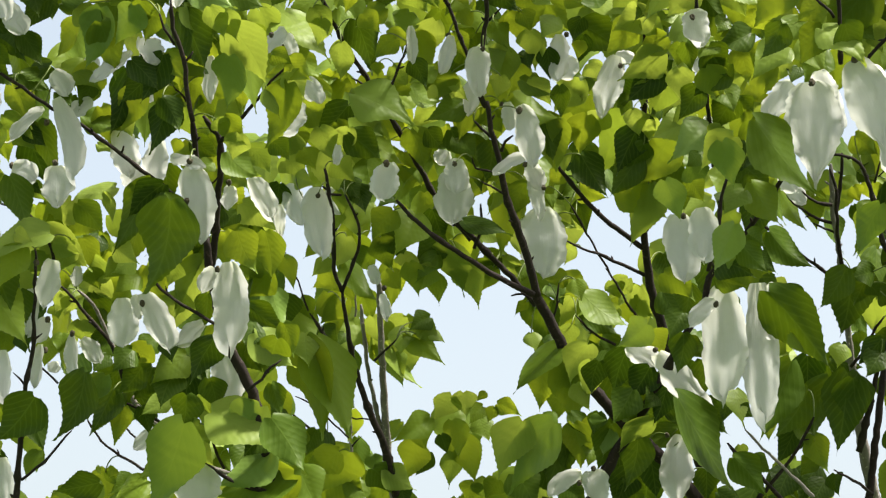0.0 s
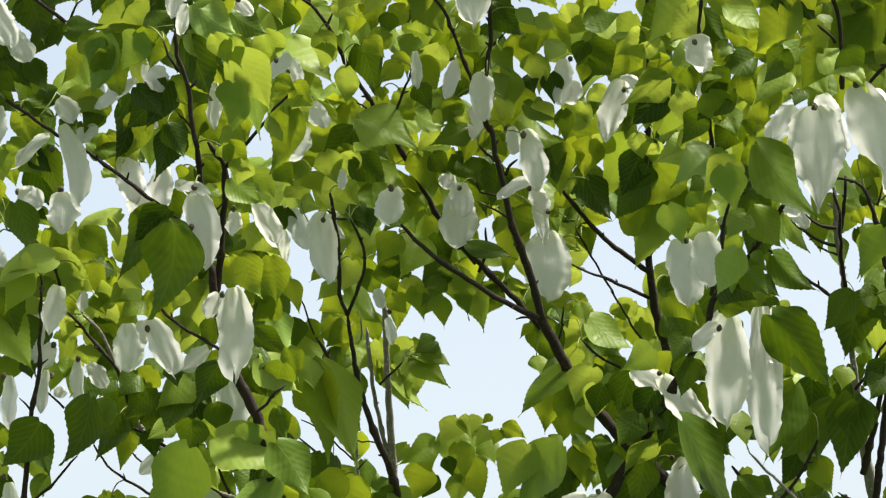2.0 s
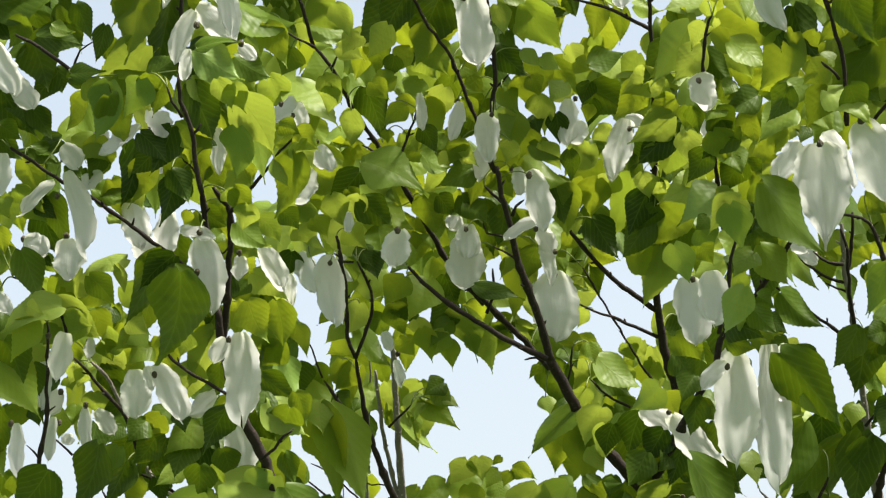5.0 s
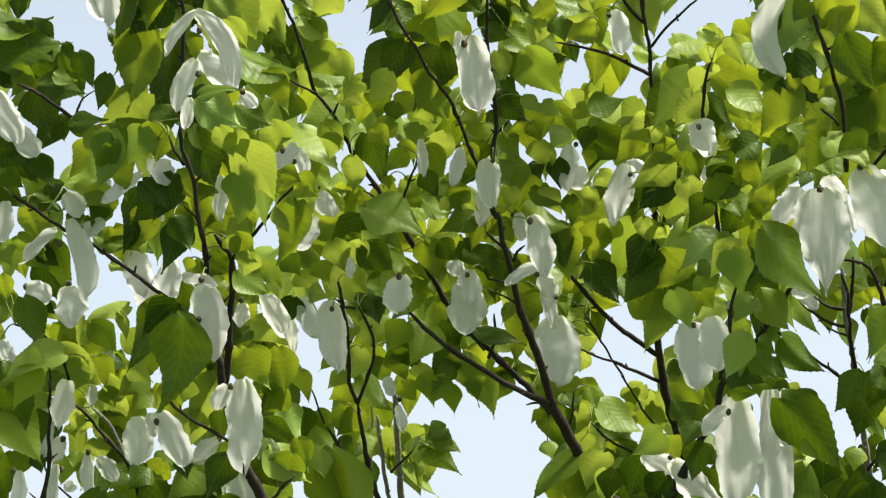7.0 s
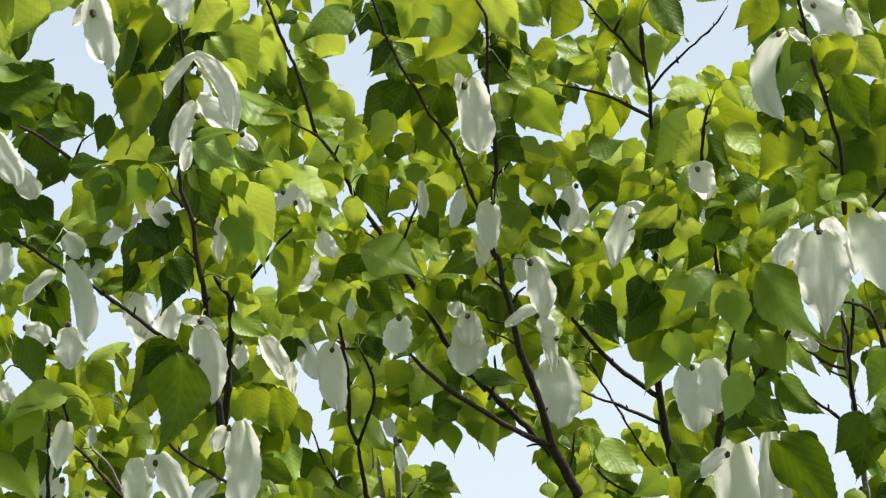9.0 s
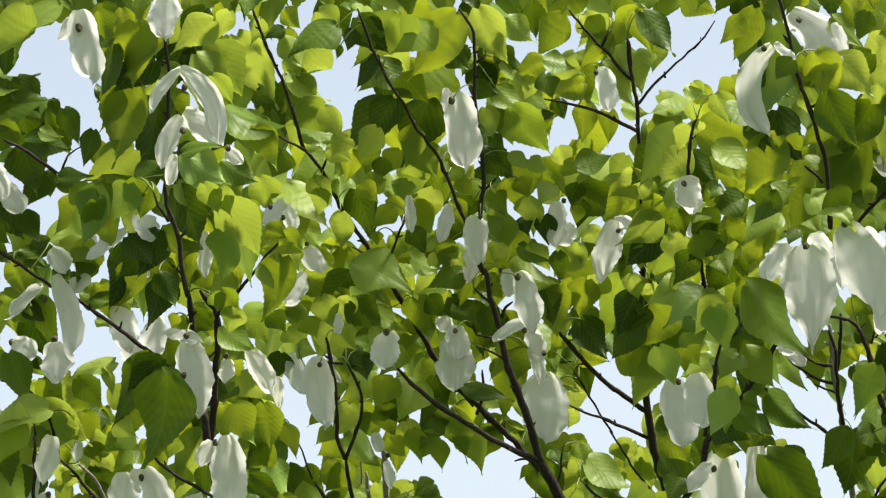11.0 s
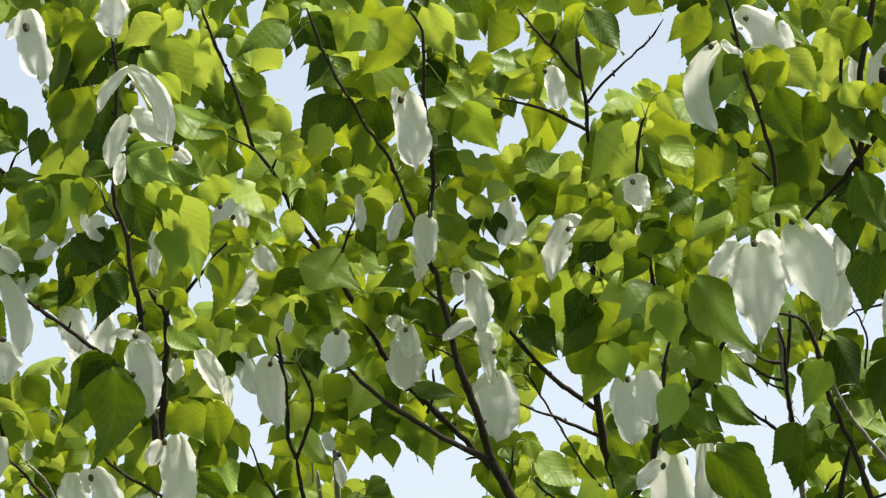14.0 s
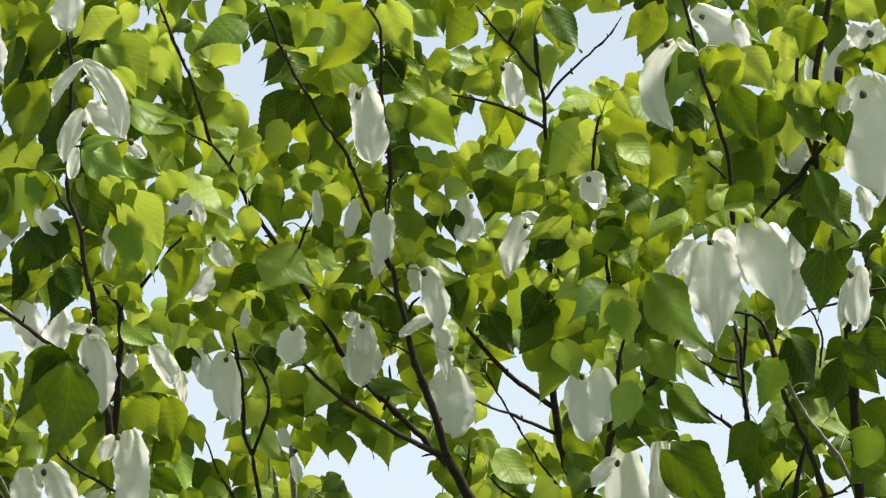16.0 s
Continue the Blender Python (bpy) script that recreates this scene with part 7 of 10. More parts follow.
leaf(rear, -0.094, 4.627, 2.506, 0.060, 0.88, 7, -40, 14)
leaf(rear, -0.203, 4.377, 2.280, 0.056, 1.00, -27, 16, -7, SHADED)
leaf(rear, -0.217, 4.261, 2.267, 0.052, 0.90, -20, -3, -7, SHADED)
leaf(rear, -0.245, 4.240, 2.264, 0.051, 0.92, -9, -31, 0, MID)
leaf(rear, -0.181, 4.345, 2.240, 0.087, 0.84, -67, -24, -21, MID)
leaf(rear, -0.249, 4.507, 2.275, 0.085, 0.88, 19, -31, 0, SHADED)
leaf(rear, -0.165, 4.439, 2.254, 0.114, 0.90, -39, -29, 7, MID)
leaf(rear, -0.211, 4.815, 2.266, 0.096, 0.99, 46, -9, 21, MID)
leaf(rear, -0.220, 3.826, 2.138, 0.081, 1.00, 27, 16, 0, MID)
leaf(rear, -0.132, 4.696, 2.287, 0.045, 0.97, 10, 15, 0, MID)
leaf(rear, -0.125, 4.453, 2.226, 0.071, 1.00, 40, -38, 7, SHADED)
leaf(rear, -0.105, 4.469, 2.228, 0.070, 0.89, 57, -7, -14)
leaf(rear, -0.075, 4.507, 2.203, 0.045, 1.00, 18, 15, 7, SHADED)
leaf(rear, -0.024, 4.489, 2.323, 0.087, 0.68, -56, 11, 7, MID)
leaf(rear, -0.045, 4.498, 2.304, 0.051, 1.00, 23, -40, 7, MID)
leaf(rear, -0.051, 4.558, 2.293, 0.081, 0.90, -15, -22, 14, MID)
leaf(rear, -0.025, 4.583, 2.275, 0.053, 0.83, -31, -2, -7, SHADED)
leaf(rear, -0.157, 4.837, 2.258, 0.068, 1.00, -25, 16, 0, MID)
leaf(rear, 0.016, 4.473, 2.362, 0.071, 0.89, -41, -37, -21)
leaf(rear, 0.037, 4.468, 2.366, 0.057, 1.00, 8, -40, 7)
leaf(rear, 0.077, 4.453, 2.364, 0.025, 0.83, -47, -18, -21, MID)
leaf(rear, 0.073, 4.510, 2.347, 0.046, 0.99, -37, 17, 0, MID)
leaf(rear, 0.044, 4.770, 2.380, 0.095, 0.96, 17, 15, 0)
leaf(rear, 0.016, 4.487, 2.318, 0.072, 0.82, 11, -22, 21, MID)
leaf(rear, 0.071, 4.743, 2.364, 0.056, 0.99, 20, 15, -7, MID)
leaf(rear, -0.004, 4.485, 2.292, 0.042, 0.88, 20, -31, 7, SHADED)
leaf(rear, 0.027, 4.567, 2.304, 0.096, 0.82, 20, -12, 21, MID)
leaf(rear, 0.017, 4.576, 2.274, 0.075, 0.77, -6, -31, -14)
leaf(rear, 0.092, 4.455, 2.338, 0.036, 0.83, -23, -30, -7, MID)
leaf(rear, 0.097, 4.454, 2.343, 0.049, 0.87, 64, -6, 28, MID)
leaf(rear, 0.108, 4.479, 2.311, 0.048, 0.78, -28, -21, 14, MID)
leaf(rear, 0.135, 4.228, 2.276, 0.111, 0.83, -23, -21, 7)
leaf(rear, 0.179, 4.476, 2.326, 0.052, 1.00, 45, 18, 0, MID)
leaf(rear, 0.187, 4.197, 2.267, 0.166, 0.64, -34, -38, 28, SKYLIT)
leaf(rear, 0.201, 4.308, 2.265, 0.101, 0.83, -14, -4, 7, SHADED)
leaf(rear, 0.172, 4.306, 2.235, 0.093, 0.96, 24, -12, 7, SHADED)
leaf(rear, 0.123, 4.322, 2.198, 0.079, 1.00, 29, 16, 7, SHADED)
leaf(rear, 0.099, 4.561, 2.220, 0.052, 1.00, -36, -38, -14, MID)
leaf(rear, 0.058, 4.596, 2.220, 0.053, 1.00, -17, -40, 0, MID)
leaf(rear, 0.079, 4.590, 2.229, 0.067, 1.00, 14, -40, 7)
leaf(rear, 0.157, 4.380, 2.458, 0.040, 1.00, 12, 15, 0)
leaf(rear, 0.205, 4.354, 2.432, 0.124, 0.64, -42, 8, 35, MID)
leaf(rear, 0.178, 4.421, 2.404, 0.083, 0.80, -4, -22, 7, MID)
leaf(rear, 0.215, 4.349, 2.401, 0.126, 0.70, 6, -22, 14, MID)
leaf(rear, 0.228, 4.239, 2.342, 0.056, 0.85, 25, 6, -7, MID)
leaf(rear, 0.248, 4.228, 2.408, 0.082, 0.87, -24, -30, -14)
leaf(rear, 0.252, 4.211, 2.376, 0.074, 0.78, -10, -22, 14)
leaf(rear, 0.215, 4.359, 2.393, 0.069, 0.86, 27, -12, 21, MID)
leaf(rear, 0.220, 4.279, 2.299, 0.061, 0.74, 36, -1, -14, SHADED)
leaf(rear, 0.224, 4.269, 2.278, 0.087, 0.83, 9, -22, 14, MID)
leaf(rear, 0.255, 4.276, 2.289, 0.038, 0.87, -22, -30, 0, MID)
leaf(rear, 0.211, 4.294, 2.262, 0.075, 0.77, 10, -22, -7, SHADED)
leaf(rear, 0.255, 4.293, 2.243, 0.042, 1.00, -12, 15, 0, MID)
leaf(rear, 0.211, 4.326, 2.178, 0.058, 1.00, 42, 18, 14, SHADED)
leaf(rear, 0.276, 4.527, 2.487, 0.032, 1.00, 32, -39, 7, MID)
leaf(rear, 0.290, 4.427, 2.436, 0.045, 1.00, 16, 15, 7, SHADED)
leaf(rear, 0.264, 4.190, 2.372, 0.062, 0.95, -11, -22, -7, SHADED)
leaf(rear, 0.310, 4.155, 2.385, 0.091, 0.77, -16, -31, 0, SHADED)
leaf(rear, 0.343, 4.103, 2.346, 0.068, 1.00, -32, -11, -7, SHADED)
leaf(rear, 0.313, 4.094, 2.307, 0.069, 1.00, -31, -2, 0, SHADED)
leaf(rear, 0.354, 4.128, 2.313, 0.047, 1.00, -34, 16, -7, SHADED)
leaf(rear, 0.305, 4.112, 2.300, 0.084, 0.99, 44, -37, -7, SHADED)
leaf(rear, 0.371, 4.110, 2.319, 0.074, 0.77, -19, -12, 0, SHADED)
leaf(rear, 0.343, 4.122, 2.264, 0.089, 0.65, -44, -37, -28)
leaf(rear, 0.260, 4.146, 2.278, 0.042, 0.96, -12, -13, 0, SHADED)
leaf(rear, 0.281, 4.178, 2.264, 0.086, 0.80, -16, -12, -7, SHADED)
leaf(rear, 0.244, 4.114, 2.263, 0.029, 0.84, 81, 7, 0, SHADED)
leaf(rear, 0.281, 4.183, 2.255, 0.049, 0.94, -15, -4, 0, SKYLIT)
leaf(rear, 0.419, 4.441, 2.295, 0.073, 0.84, -60, -7, 7, SHADED)
leaf(rear, 0.435, 4.494, 2.324, 0.054, 0.93, -46, -9, 0, SHADED)
leaf(rear, 0.399, 4.434, 2.335, 0.059, 0.83, 67, -24, 14, SHADED)
leaf(rear, 0.327, 4.165, 2.242, 0.097, 0.74, -14, -13, 14, SHADED)
leaf(rear, 0.369, 4.454, 2.256, 0.089, 0.85, 8, -13, 14, SHADED)
leaf(rear, 0.314, 4.262, 2.199, 0.076, 0.94, -19, -12, -14, SHADED)
leaf(rear, 0.305, 4.267, 2.180, 0.069, 0.85, 47, -18, 7, SHADED)
leaf(rear, 0.380, 4.008, 2.278, 0.210, 0.60, 34, -20, -35, SHADED)
leaf(rear, 0.437, 4.302, 2.323, 0.086, 0.84, 46, -9, 0, SHADED)
leaf(front, 0.476, 4.132, 2.304, 0.049, 0.82, -14, -13, 7, SHADED)
leaf(rear, 0.365, 3.744, 2.333, 0.065, 0.84, -10, -13, 14, SHADED)
leaf(rear, 0.422, 4.146, 2.364, 0.061, 0.95, 13, -22, 0, SHADED)
leaf(rear, 0.438, 4.115, 2.358, 0.075, 0.73, -8, -31, 0, SHADED)
leaf(front, 0.475, 4.037, 2.297, 0.066, 0.92, 8, 14, -21)
leaf(front, 0.482, 4.024, 2.267, 0.033, 0.95, 55, -26, 7, SHADED)
leaf(front, 0.525, 4.079, 2.262, 0.048, 0.86, 15, -31, 35)
leaf(rear, 0.473, 4.489, 2.231, 0.064, 0.96, 1, -22, 0, SHADED)
leaf(rear, 0.468, 4.007, 2.181, 0.090, 0.77, 42, -19, -7, SHADED)
leaf(rear, 0.512, 4.142, 2.201, 0.046, 1.00, 48, 19, 14, SHADED)
leaf(rear, 0.477, 4.344, 2.171, 0.056, 0.88, 63, 3, 0, SHADED)
leaf(rear, 0.605, 4.436, 2.458, 0.059, 1.00, -12, -40, -7)
leaf(rear, 0.598, 4.459, 2.452, 0.065, 0.90, 52, 1, -21)
leaf(rear, 0.529, 3.750, 2.334, 0.050, 0.84, 43, -10, -21, MID)
leaf(front, 0.547, 3.887, 2.316, 0.142, 0.64, -20, -3, -7, SHADED)
leaf(rear, 0.610, 4.134, 2.371, 0.084, 0.83, 1, -22, 7, SHADED)
leaf(front, 0.593, 4.025, 2.295, 0.099, 0.82, -36, -11, 0, SHADED)
leaf(rear, 0.648, 4.259, 2.385, 0.115, 0.75, -26, -29, 0, SHADED)
leaf(front, 0.583, 4.101, 2.251, 0.078, 0.73, -27, -12, 0, SHADED)
leaf(front, 0.608, 4.087, 2.230, 0.068, 0.77, 19, -12, 21, MID)
leaf(front, 0.590, 4.085, 2.258, 0.068, 0.90, 32, -11, -21, MID)
leaf(rear, 0.678, 4.196, 2.402, 0.048, 1.00, -15, 14, 0, MID)
leaf(rear, 0.698, 4.454, 2.421, 0.066, 0.95, 81, -11, 14, SHADED)
leaf(rear, 0.647, 3.958, 2.311, 0.136, 0.69, -8, -13, 21, SHADED)
leaf(rear, 0.654, 3.948, 2.300, 0.092, 0.91, 2, -22, -7, SHADED)
leaf(front, 0.635, 4.056, 2.319, 0.107, 0.76, -13, -13, -7, SHADED)
leaf(front, 0.620, 4.084, 2.305, 0.060, 0.82, -11, -22, 21, MID)
leaf(front, 0.701, 3.943, 2.363, 0.062, 0.75, -41, -10, -14, SHADED)
leaf(front, 0.703, 3.961, 2.348, 0.062, 1.00, -33, 16, -7, SHADED)
leaf(rear, 0.612, 4.116, 2.197, 0.043, 0.96, -37, -28, 7, MID)
leaf(rear, 0.579, 4.155, 2.184, 0.071, 0.97, -24, 15, -7, SHADED)
leaf(rear, 0.634, 4.148, 2.164, 0.059, 1.00, -29, 15, -7, SHADED)
leaf(rear, 0.648, 4.120, 2.170, 0.047, 0.85, 17, -40, 0, SHADED)
leaf(rear, 0.560, 4.221, 2.193, 0.063, 0.93, 34, 8, 14, SHADED)
leaf(rear, 0.677, 3.287, 2.925, 0.067, 0.89, -19, -33, -7, MID)
leaf(rear, 0.703, 3.484, 2.985, 0.067, 0.77, 18, -15, 7, SHADED)
leaf(rear, 0.666, 3.371, 2.932, 0.082, 0.75, -53, -37, -21)
leaf(rear, 0.671, 3.453, 2.955, 0.092, 0.69, -14, -33, 7)
leaf(rear, 0.623, 3.319, 2.887, 0.058, 0.87, -49, -21, -21, SHADED)
leaf(rear, 0.682, 3.358, 2.962, 0.052, 0.97, -57, -19, -21)
leaf(rear, 0.722, 3.390, 2.983, 0.050, 1.00, 57, -36, 14, MID)
leaf(rear, 0.749, 3.400, 2.996, 0.068, 0.81, 55, -18, 35)
leaf(rear, 0.732, 3.406, 2.971, 0.064, 0.74, -11, -16, -14, SHADED)
leaf(rear, 0.652, 3.413, 2.869, 0.126, 0.75, 2, -34, 28)
leaf(rear, 0.660, 3.417, 2.862, 0.066, 0.63, 18, -15, 35, SKYLIT)
leaf(rear, 0.665, 3.343, 2.843, 0.057, 0.90, 48, -38, 28)
leaf(rear, 0.700, 3.349, 2.845, 0.063, 0.81, 28, -23, 21, MID)
leaf(rear, 0.661, 3.385, 2.816, 0.072, 0.78, 45, -11, -7, SHADED)
leaf(front, 0.708, 3.370, 2.814, 0.066, 0.85, 23, -24, 14, SHADED)
leaf(rear, 0.747, 3.416, 2.922, 0.049, 0.97, 23, -41, 0, MID)
leaf(rear, 0.780, 3.415, 2.921, 0.058, 0.90, 47, -38, 21, MID)
leaf(rear, 0.766, 3.426, 2.935, 0.047, 0.87, 27, -14, 7, SHADED)
leaf(rear, 0.749, 3.479, 2.910, 0.053, 1.00, 52, 19, 28, MID)
leaf(rear, 0.636, 3.526, 2.830, 0.055, 1.00, 40, 16, 7, SHADED)
leaf(rear, 0.613, 3.405, 2.780, 0.123, 0.82, -42, -31, 7, MID)
leaf(rear, 0.688, 3.527, 2.776, 0.095, 0.67, -65, -8, 0, SHADED)
leaf(rear, 0.713, 3.529, 2.759, 0.062, 0.85, -60, -1, 0, SHADED)
leaf(rear, 0.688, 3.430, 2.735, 0.108, 0.73, 32, -23, -14, SHADED)
leaf(rear, 0.735, 3.560, 2.751, 0.065, 0.96, 26, 4, 7, SHADED)
leaf(rear, 0.691, 3.556, 2.741, 0.064, 0.84, -22, -42, 7)
leaf(rear, 0.674, 3.461, 2.694, 0.073, 0.76, 8, -16, 0, SHADED)
leaf(rear, 0.709, 3.570, 2.718, 0.068, 0.76, 21, -24, 7, MID)
leaf(rear, 0.721, 3.850, 2.814, 0.046, 1.00, -35, 12, -7, MID)
leaf(rear, 0.706, 3.450, 2.707, 0.044, 0.91, -48, -21, -14)
leaf(rear, 0.743, 3.489, 2.675, 0.052, 0.99, -29, 11, 0, MID)
leaf(rear, 0.866, 3.852, 2.765, 0.061, 0.77, -77, -14, 0, SHADED)
leaf(rear, 0.746, 3.505, 2.803, 0.047, 0.93, 27, -14, 28)
leaf(front, 0.745, 3.491, 2.825, 0.040, 0.79, -37, -31, 0, MID)
leaf(rear, 0.705, 3.476, 2.629, 0.094, 0.87, -7, -16, 7, SHADED)
leaf(rear, 0.752, 3.839, 2.744, 0.119, 0.68, 32, -23, 0, SHADED)
leaf(rear, 0.721, 3.948, 2.718, 0.109, 0.72, -13, -25, 28, MID)
leaf(rear, 0.685, 3.967, 2.695, 0.100, 0.74, 36, -13, -14)
leaf(front, 0.770, 3.993, 2.642, 0.092, 0.75, -42, -13, -7, SHADED)
leaf(rear, 0.721, 3.928, 2.617, 0.103, 0.84, 27, -14, -14, SHADED)
leaf(rear, 0.674, 3.757, 2.538, 0.091, 0.65, -24, -16, -7, SKYLIT)
leaf(rear, 0.685, 4.073, 2.615, 0.044, 0.73, 22, -15, 0, SHADED)
leaf(rear, 0.706, 4.025, 2.594, 0.066, 1.00, 45, -39, 14, SHADED)
leaf(front, 0.803, 3.918, 2.613, 0.051, 0.76, -41, -13, -7, SHADED)
leaf(rear, 0.768, 3.682, 2.553, 0.093, 0.82, 51, -0, 14, SHADED)
leaf(rear, 0.810, 3.876, 2.556, 0.068, 0.83, 45, -11, 7, SHADED)
leaf(rear, 0.811, 3.979, 2.590, 0.097, 0.70, -16, -7, -7, SHADED)
leaf(rear, 0.760, 4.017, 2.562, 0.047, 0.97, 48, 18, 7, SHADED)
leaf(rear, 0.767, 4.066, 2.554, 0.111, 0.82, 47, -1, -28)
leaf(rear, 0.738, 4.067, 2.545, 0.071, 0.98, 50, -29, 14, SHADED)
leaf(front, 0.857, 3.854, 2.633, 0.058, 0.97, -54, -2, -7, SHADED)
leaf(front, 0.824, 3.667, 2.557, 0.062, 0.86, -59, -1, -7, SHADED)
leaf(rear, 0.844, 3.857, 2.710, 0.059, 0.79, -14, -7, 14, SHADED)
leaf(rear, 0.852, 3.853, 2.699, 0.061, 0.74, 20, -15, 0, SHADED)
leaf(rear, 0.857, 3.817, 2.736, 0.040, 1.00, 23, -42, 7, MID)
leaf(rear, 0.885, 4.004, 2.528, 0.094, 0.84, -30, -15, 21, SHADED)
leaf(rear, 0.837, 3.910, 2.461, 0.100, 0.70, -12, -43, 14, SKYLIT)
leaf(rear, 0.837, 4.111, 2.495, 0.048, 1.00, -36, 13, -7, SHADED)
leaf(rear, 0.806, 4.088, 2.520, 0.071, 0.86, -33, -23, 7, SHADED)
leaf(rear, 0.863, 3.961, 2.443, 0.091, 0.87, -42, -4, 21, SHADED)
leaf(rear, 0.897, 4.148, 2.434, 0.072, 1.00, -47, 6, -21, SHADED)
leaf(rear, 0.750, 4.303, 2.507, 0.094, 0.64, 16, -34, 35)
leaf(rear, 0.764, 4.124, 2.518, 0.097, 0.78, 1, -25, -21, SHADED)
leaf(rear, 0.730, 4.107, 2.476, 0.055, 1.00, 82, -29, 14, SHADED)
leaf(rear, 0.705, 4.066, 2.478, 0.038, 1.00, 53, -37, 21, SHADED)
leaf(rear, 0.771, 4.155, 2.408, 0.076, 0.74, -73, -6, -14, SHADED)

# leaves deeper in the crowns
# many of these use the darker copies, so inner shade is in their colour
leaf(rear, -0.179, 4.047, 2.951, 0.034, 0.69, 12, -25, -27, MID)
leaf(rear, 0.048, 4.115, 2.969, 0.039, 1.2, -60, -2, 0, MID)
leaf(rear, -0.197, 4.390, 2.572, 0.056, 0.94, -59, -31, -7, MID)
leaf(rear, 0.211, 4.345, 2.748, 0.039, 1.08, -42, -18, 0, MID)
leaf(rear, 0.190, 4.436, 2.741, 0.021, 1.2, 45, -5, 0, MID)
leaf(rear, -0.169, 4.439, 2.551, 0.038, 1.2, -36, -19, 0, MID)
leaf(front, -0.441, 3.291, 2.965, 0.042, 0.92, 5, -17, 9, MID)
leaf(rear, -0.262, 4.236, 3.123, 0.056, 0.87, -15, -34, 14)
leaf(front, 0.585, 4.239, 2.164, 0.070, 0.9, 16, -12, 11, SHADED)
leaf(front, -0.532, 3.934, 2.147, 0.029, 0.69, 38, -6, 27, MID)
leaf(front, 0.490, 3.356, 2.988, 0.045, 0.93, 21, -12, -7, MID)
# two leaves out of view, added to shade the white bract beside them
leaf(front, 0.779, 3.209, 2.851, 0.072, 0.89, 19, 16, -12, MID)
leaf(front, 0.783, 3.206, 2.808, 0.080, 0.8, 27, -8, 20, MID)
leaf(rear, 0.958, 5.272, 2.608, 0.101, 0.75, 5, -28, -3, SHADED)
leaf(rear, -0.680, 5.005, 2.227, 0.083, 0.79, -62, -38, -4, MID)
leaf(rear, 1.194, 5.429, 2.398, 0.077, 0.77, -10, -37, -13, SHADED)
leaf(rear, 1.109, 5.259, 2.595, 0.107, 0.75, -10, -2, -22, SHADED)
leaf(rear, 0.254, 5.518, 2.282, 0.093, 0.88, 4, 17, -7, SHADED)
leaf(rear, 0.993, 4.914, 2.185, 0.083, 0.94, 41, -11, -59, MID)
leaf(rear, -0.223, 5.226, 2.223, 0.087, 0.78, -42, 11, 18, MID)
leaf(rear, 0.712, 5.098, 2.206, 0.081, 0.77, -34, -22, 8, SHADED)
leaf(rear, 0.810, 4.126, 3.324, 0.093, 0.78, -31, -5, 51, MID)
leaf(rear, 0.487, 4.912, 2.223, 0.074, 0.86, 33, -9, -1, SHADED)
leaf(rear, 0.958, 5.414, 2.270, 0.092, 0.8, 6, -31, -3, MID)
leaf(rear, 0.339, 4.421, 3.460, 0.101, 0.74, 7, -41, -3, MID)
leaf(rear, -0.432, 4.916, 2.221, 0.094, 0.74, 1, -8, 34, SHADED)
leaf(rear, 1.145, 5.121, 2.653, 0.101, 0.73, 18, 2, 17)
leaf(rear, 0.542, 5.183, 2.728, 0.073, 0.86, -19, 61, 7, SHADED)
leaf(rear, 0.964, 4.913, 2.247, 0.097, 0.91, 7, 2, 16, MID)
leaf(rear, 0.882, 4.422, 3.441, 0.093, 0.86, -8, 50, -10, MID)
leaf(rear, 1.091, 5.392, 2.309, 0.086, 0.77, 28, 7, -13, MID)
leaf(rear, -0.635, 5.140, 2.256, 0.073, 0.78, 8, 16, 31, MID)
leaf(rear, 0.219, 4.688, 3.167, 0.085, 0.9, 7, 55, -11, MID)
leaf(rear, -0.234, 4.295, 3.402, 0.094, 0.88, 21, 53, 2, MID)
leaf(rear, -0.763, 5.335, 2.233, 0.100, 0.93, -58, -6, 30, MID)
leaf(rear, -0.979, 5.287, 2.317, 0.077, 0.93, 17, 7, 3, MID)
leaf(rear, 0.351, 5.102, 2.234, 0.104, 0.94, -15, -1, 0, SHADED)
leaf(rear, 0.885, 4.859, 2.321, 0.090, 0.91, 37, -13, -6, SHADED)
leaf(rear, 0.911, 4.906, 2.404, 0.101, 0.85, 3, 3, -11, SHADED)
leaf(rear, 0.929, 4.926, 2.251, 0.095, 0.93, -16, 9, -2, MID)
leaf(rear, 0.450, 5.399, 2.295, 0.085, 0.75, 10, 11, -33, SHADED)
leaf(rear, -0.909, 5.039, 2.194, 0.101, 0.84, -23, 24, -15, SHADED)
leaf(rear, 1.095, 5.271, 2.492, 0.101, 0.84, -55, 1, 53)
leaf(rear, 0.109, 5.089, 2.249, 0.085, 0.77, -4, -16, 30, MID)
leaf(rear, -0.877, 4.525, 3.458, 0.092, 0.75, 9, 3, 9, SHADED)
leaf(rear, 1.121, 5.310, 2.333, 0.084, 0.77, -31, -37, -7, SHADED)
leaf(rear, 1.107, 5.119, 2.578, 0.077, 0.83, -3, 8, -24)
leaf(rear, 1.168, 5.387, 2.235, 0.086, 0.72, -13, -46, -3, MID)
leaf(rear, 0.461, 4.582, 3.500, 0.074, 0.81, 91, 34, 6, MID)
leaf(rear, -0.885, 5.054, 2.213, 0.076, 0.94, -18, 16, -36, MID)
leaf(rear, -0.485, 4.442, 3.368, 0.084, 0.74, -36, 5, 0, MID)
leaf(rear, 1.127, 5.075, 2.519, 0.098, 0.8, 4, 24, -13)
leaf(rear, -0.433, 5.222, 2.231, 0.072, 0.85, 4, -8, 3, MID)
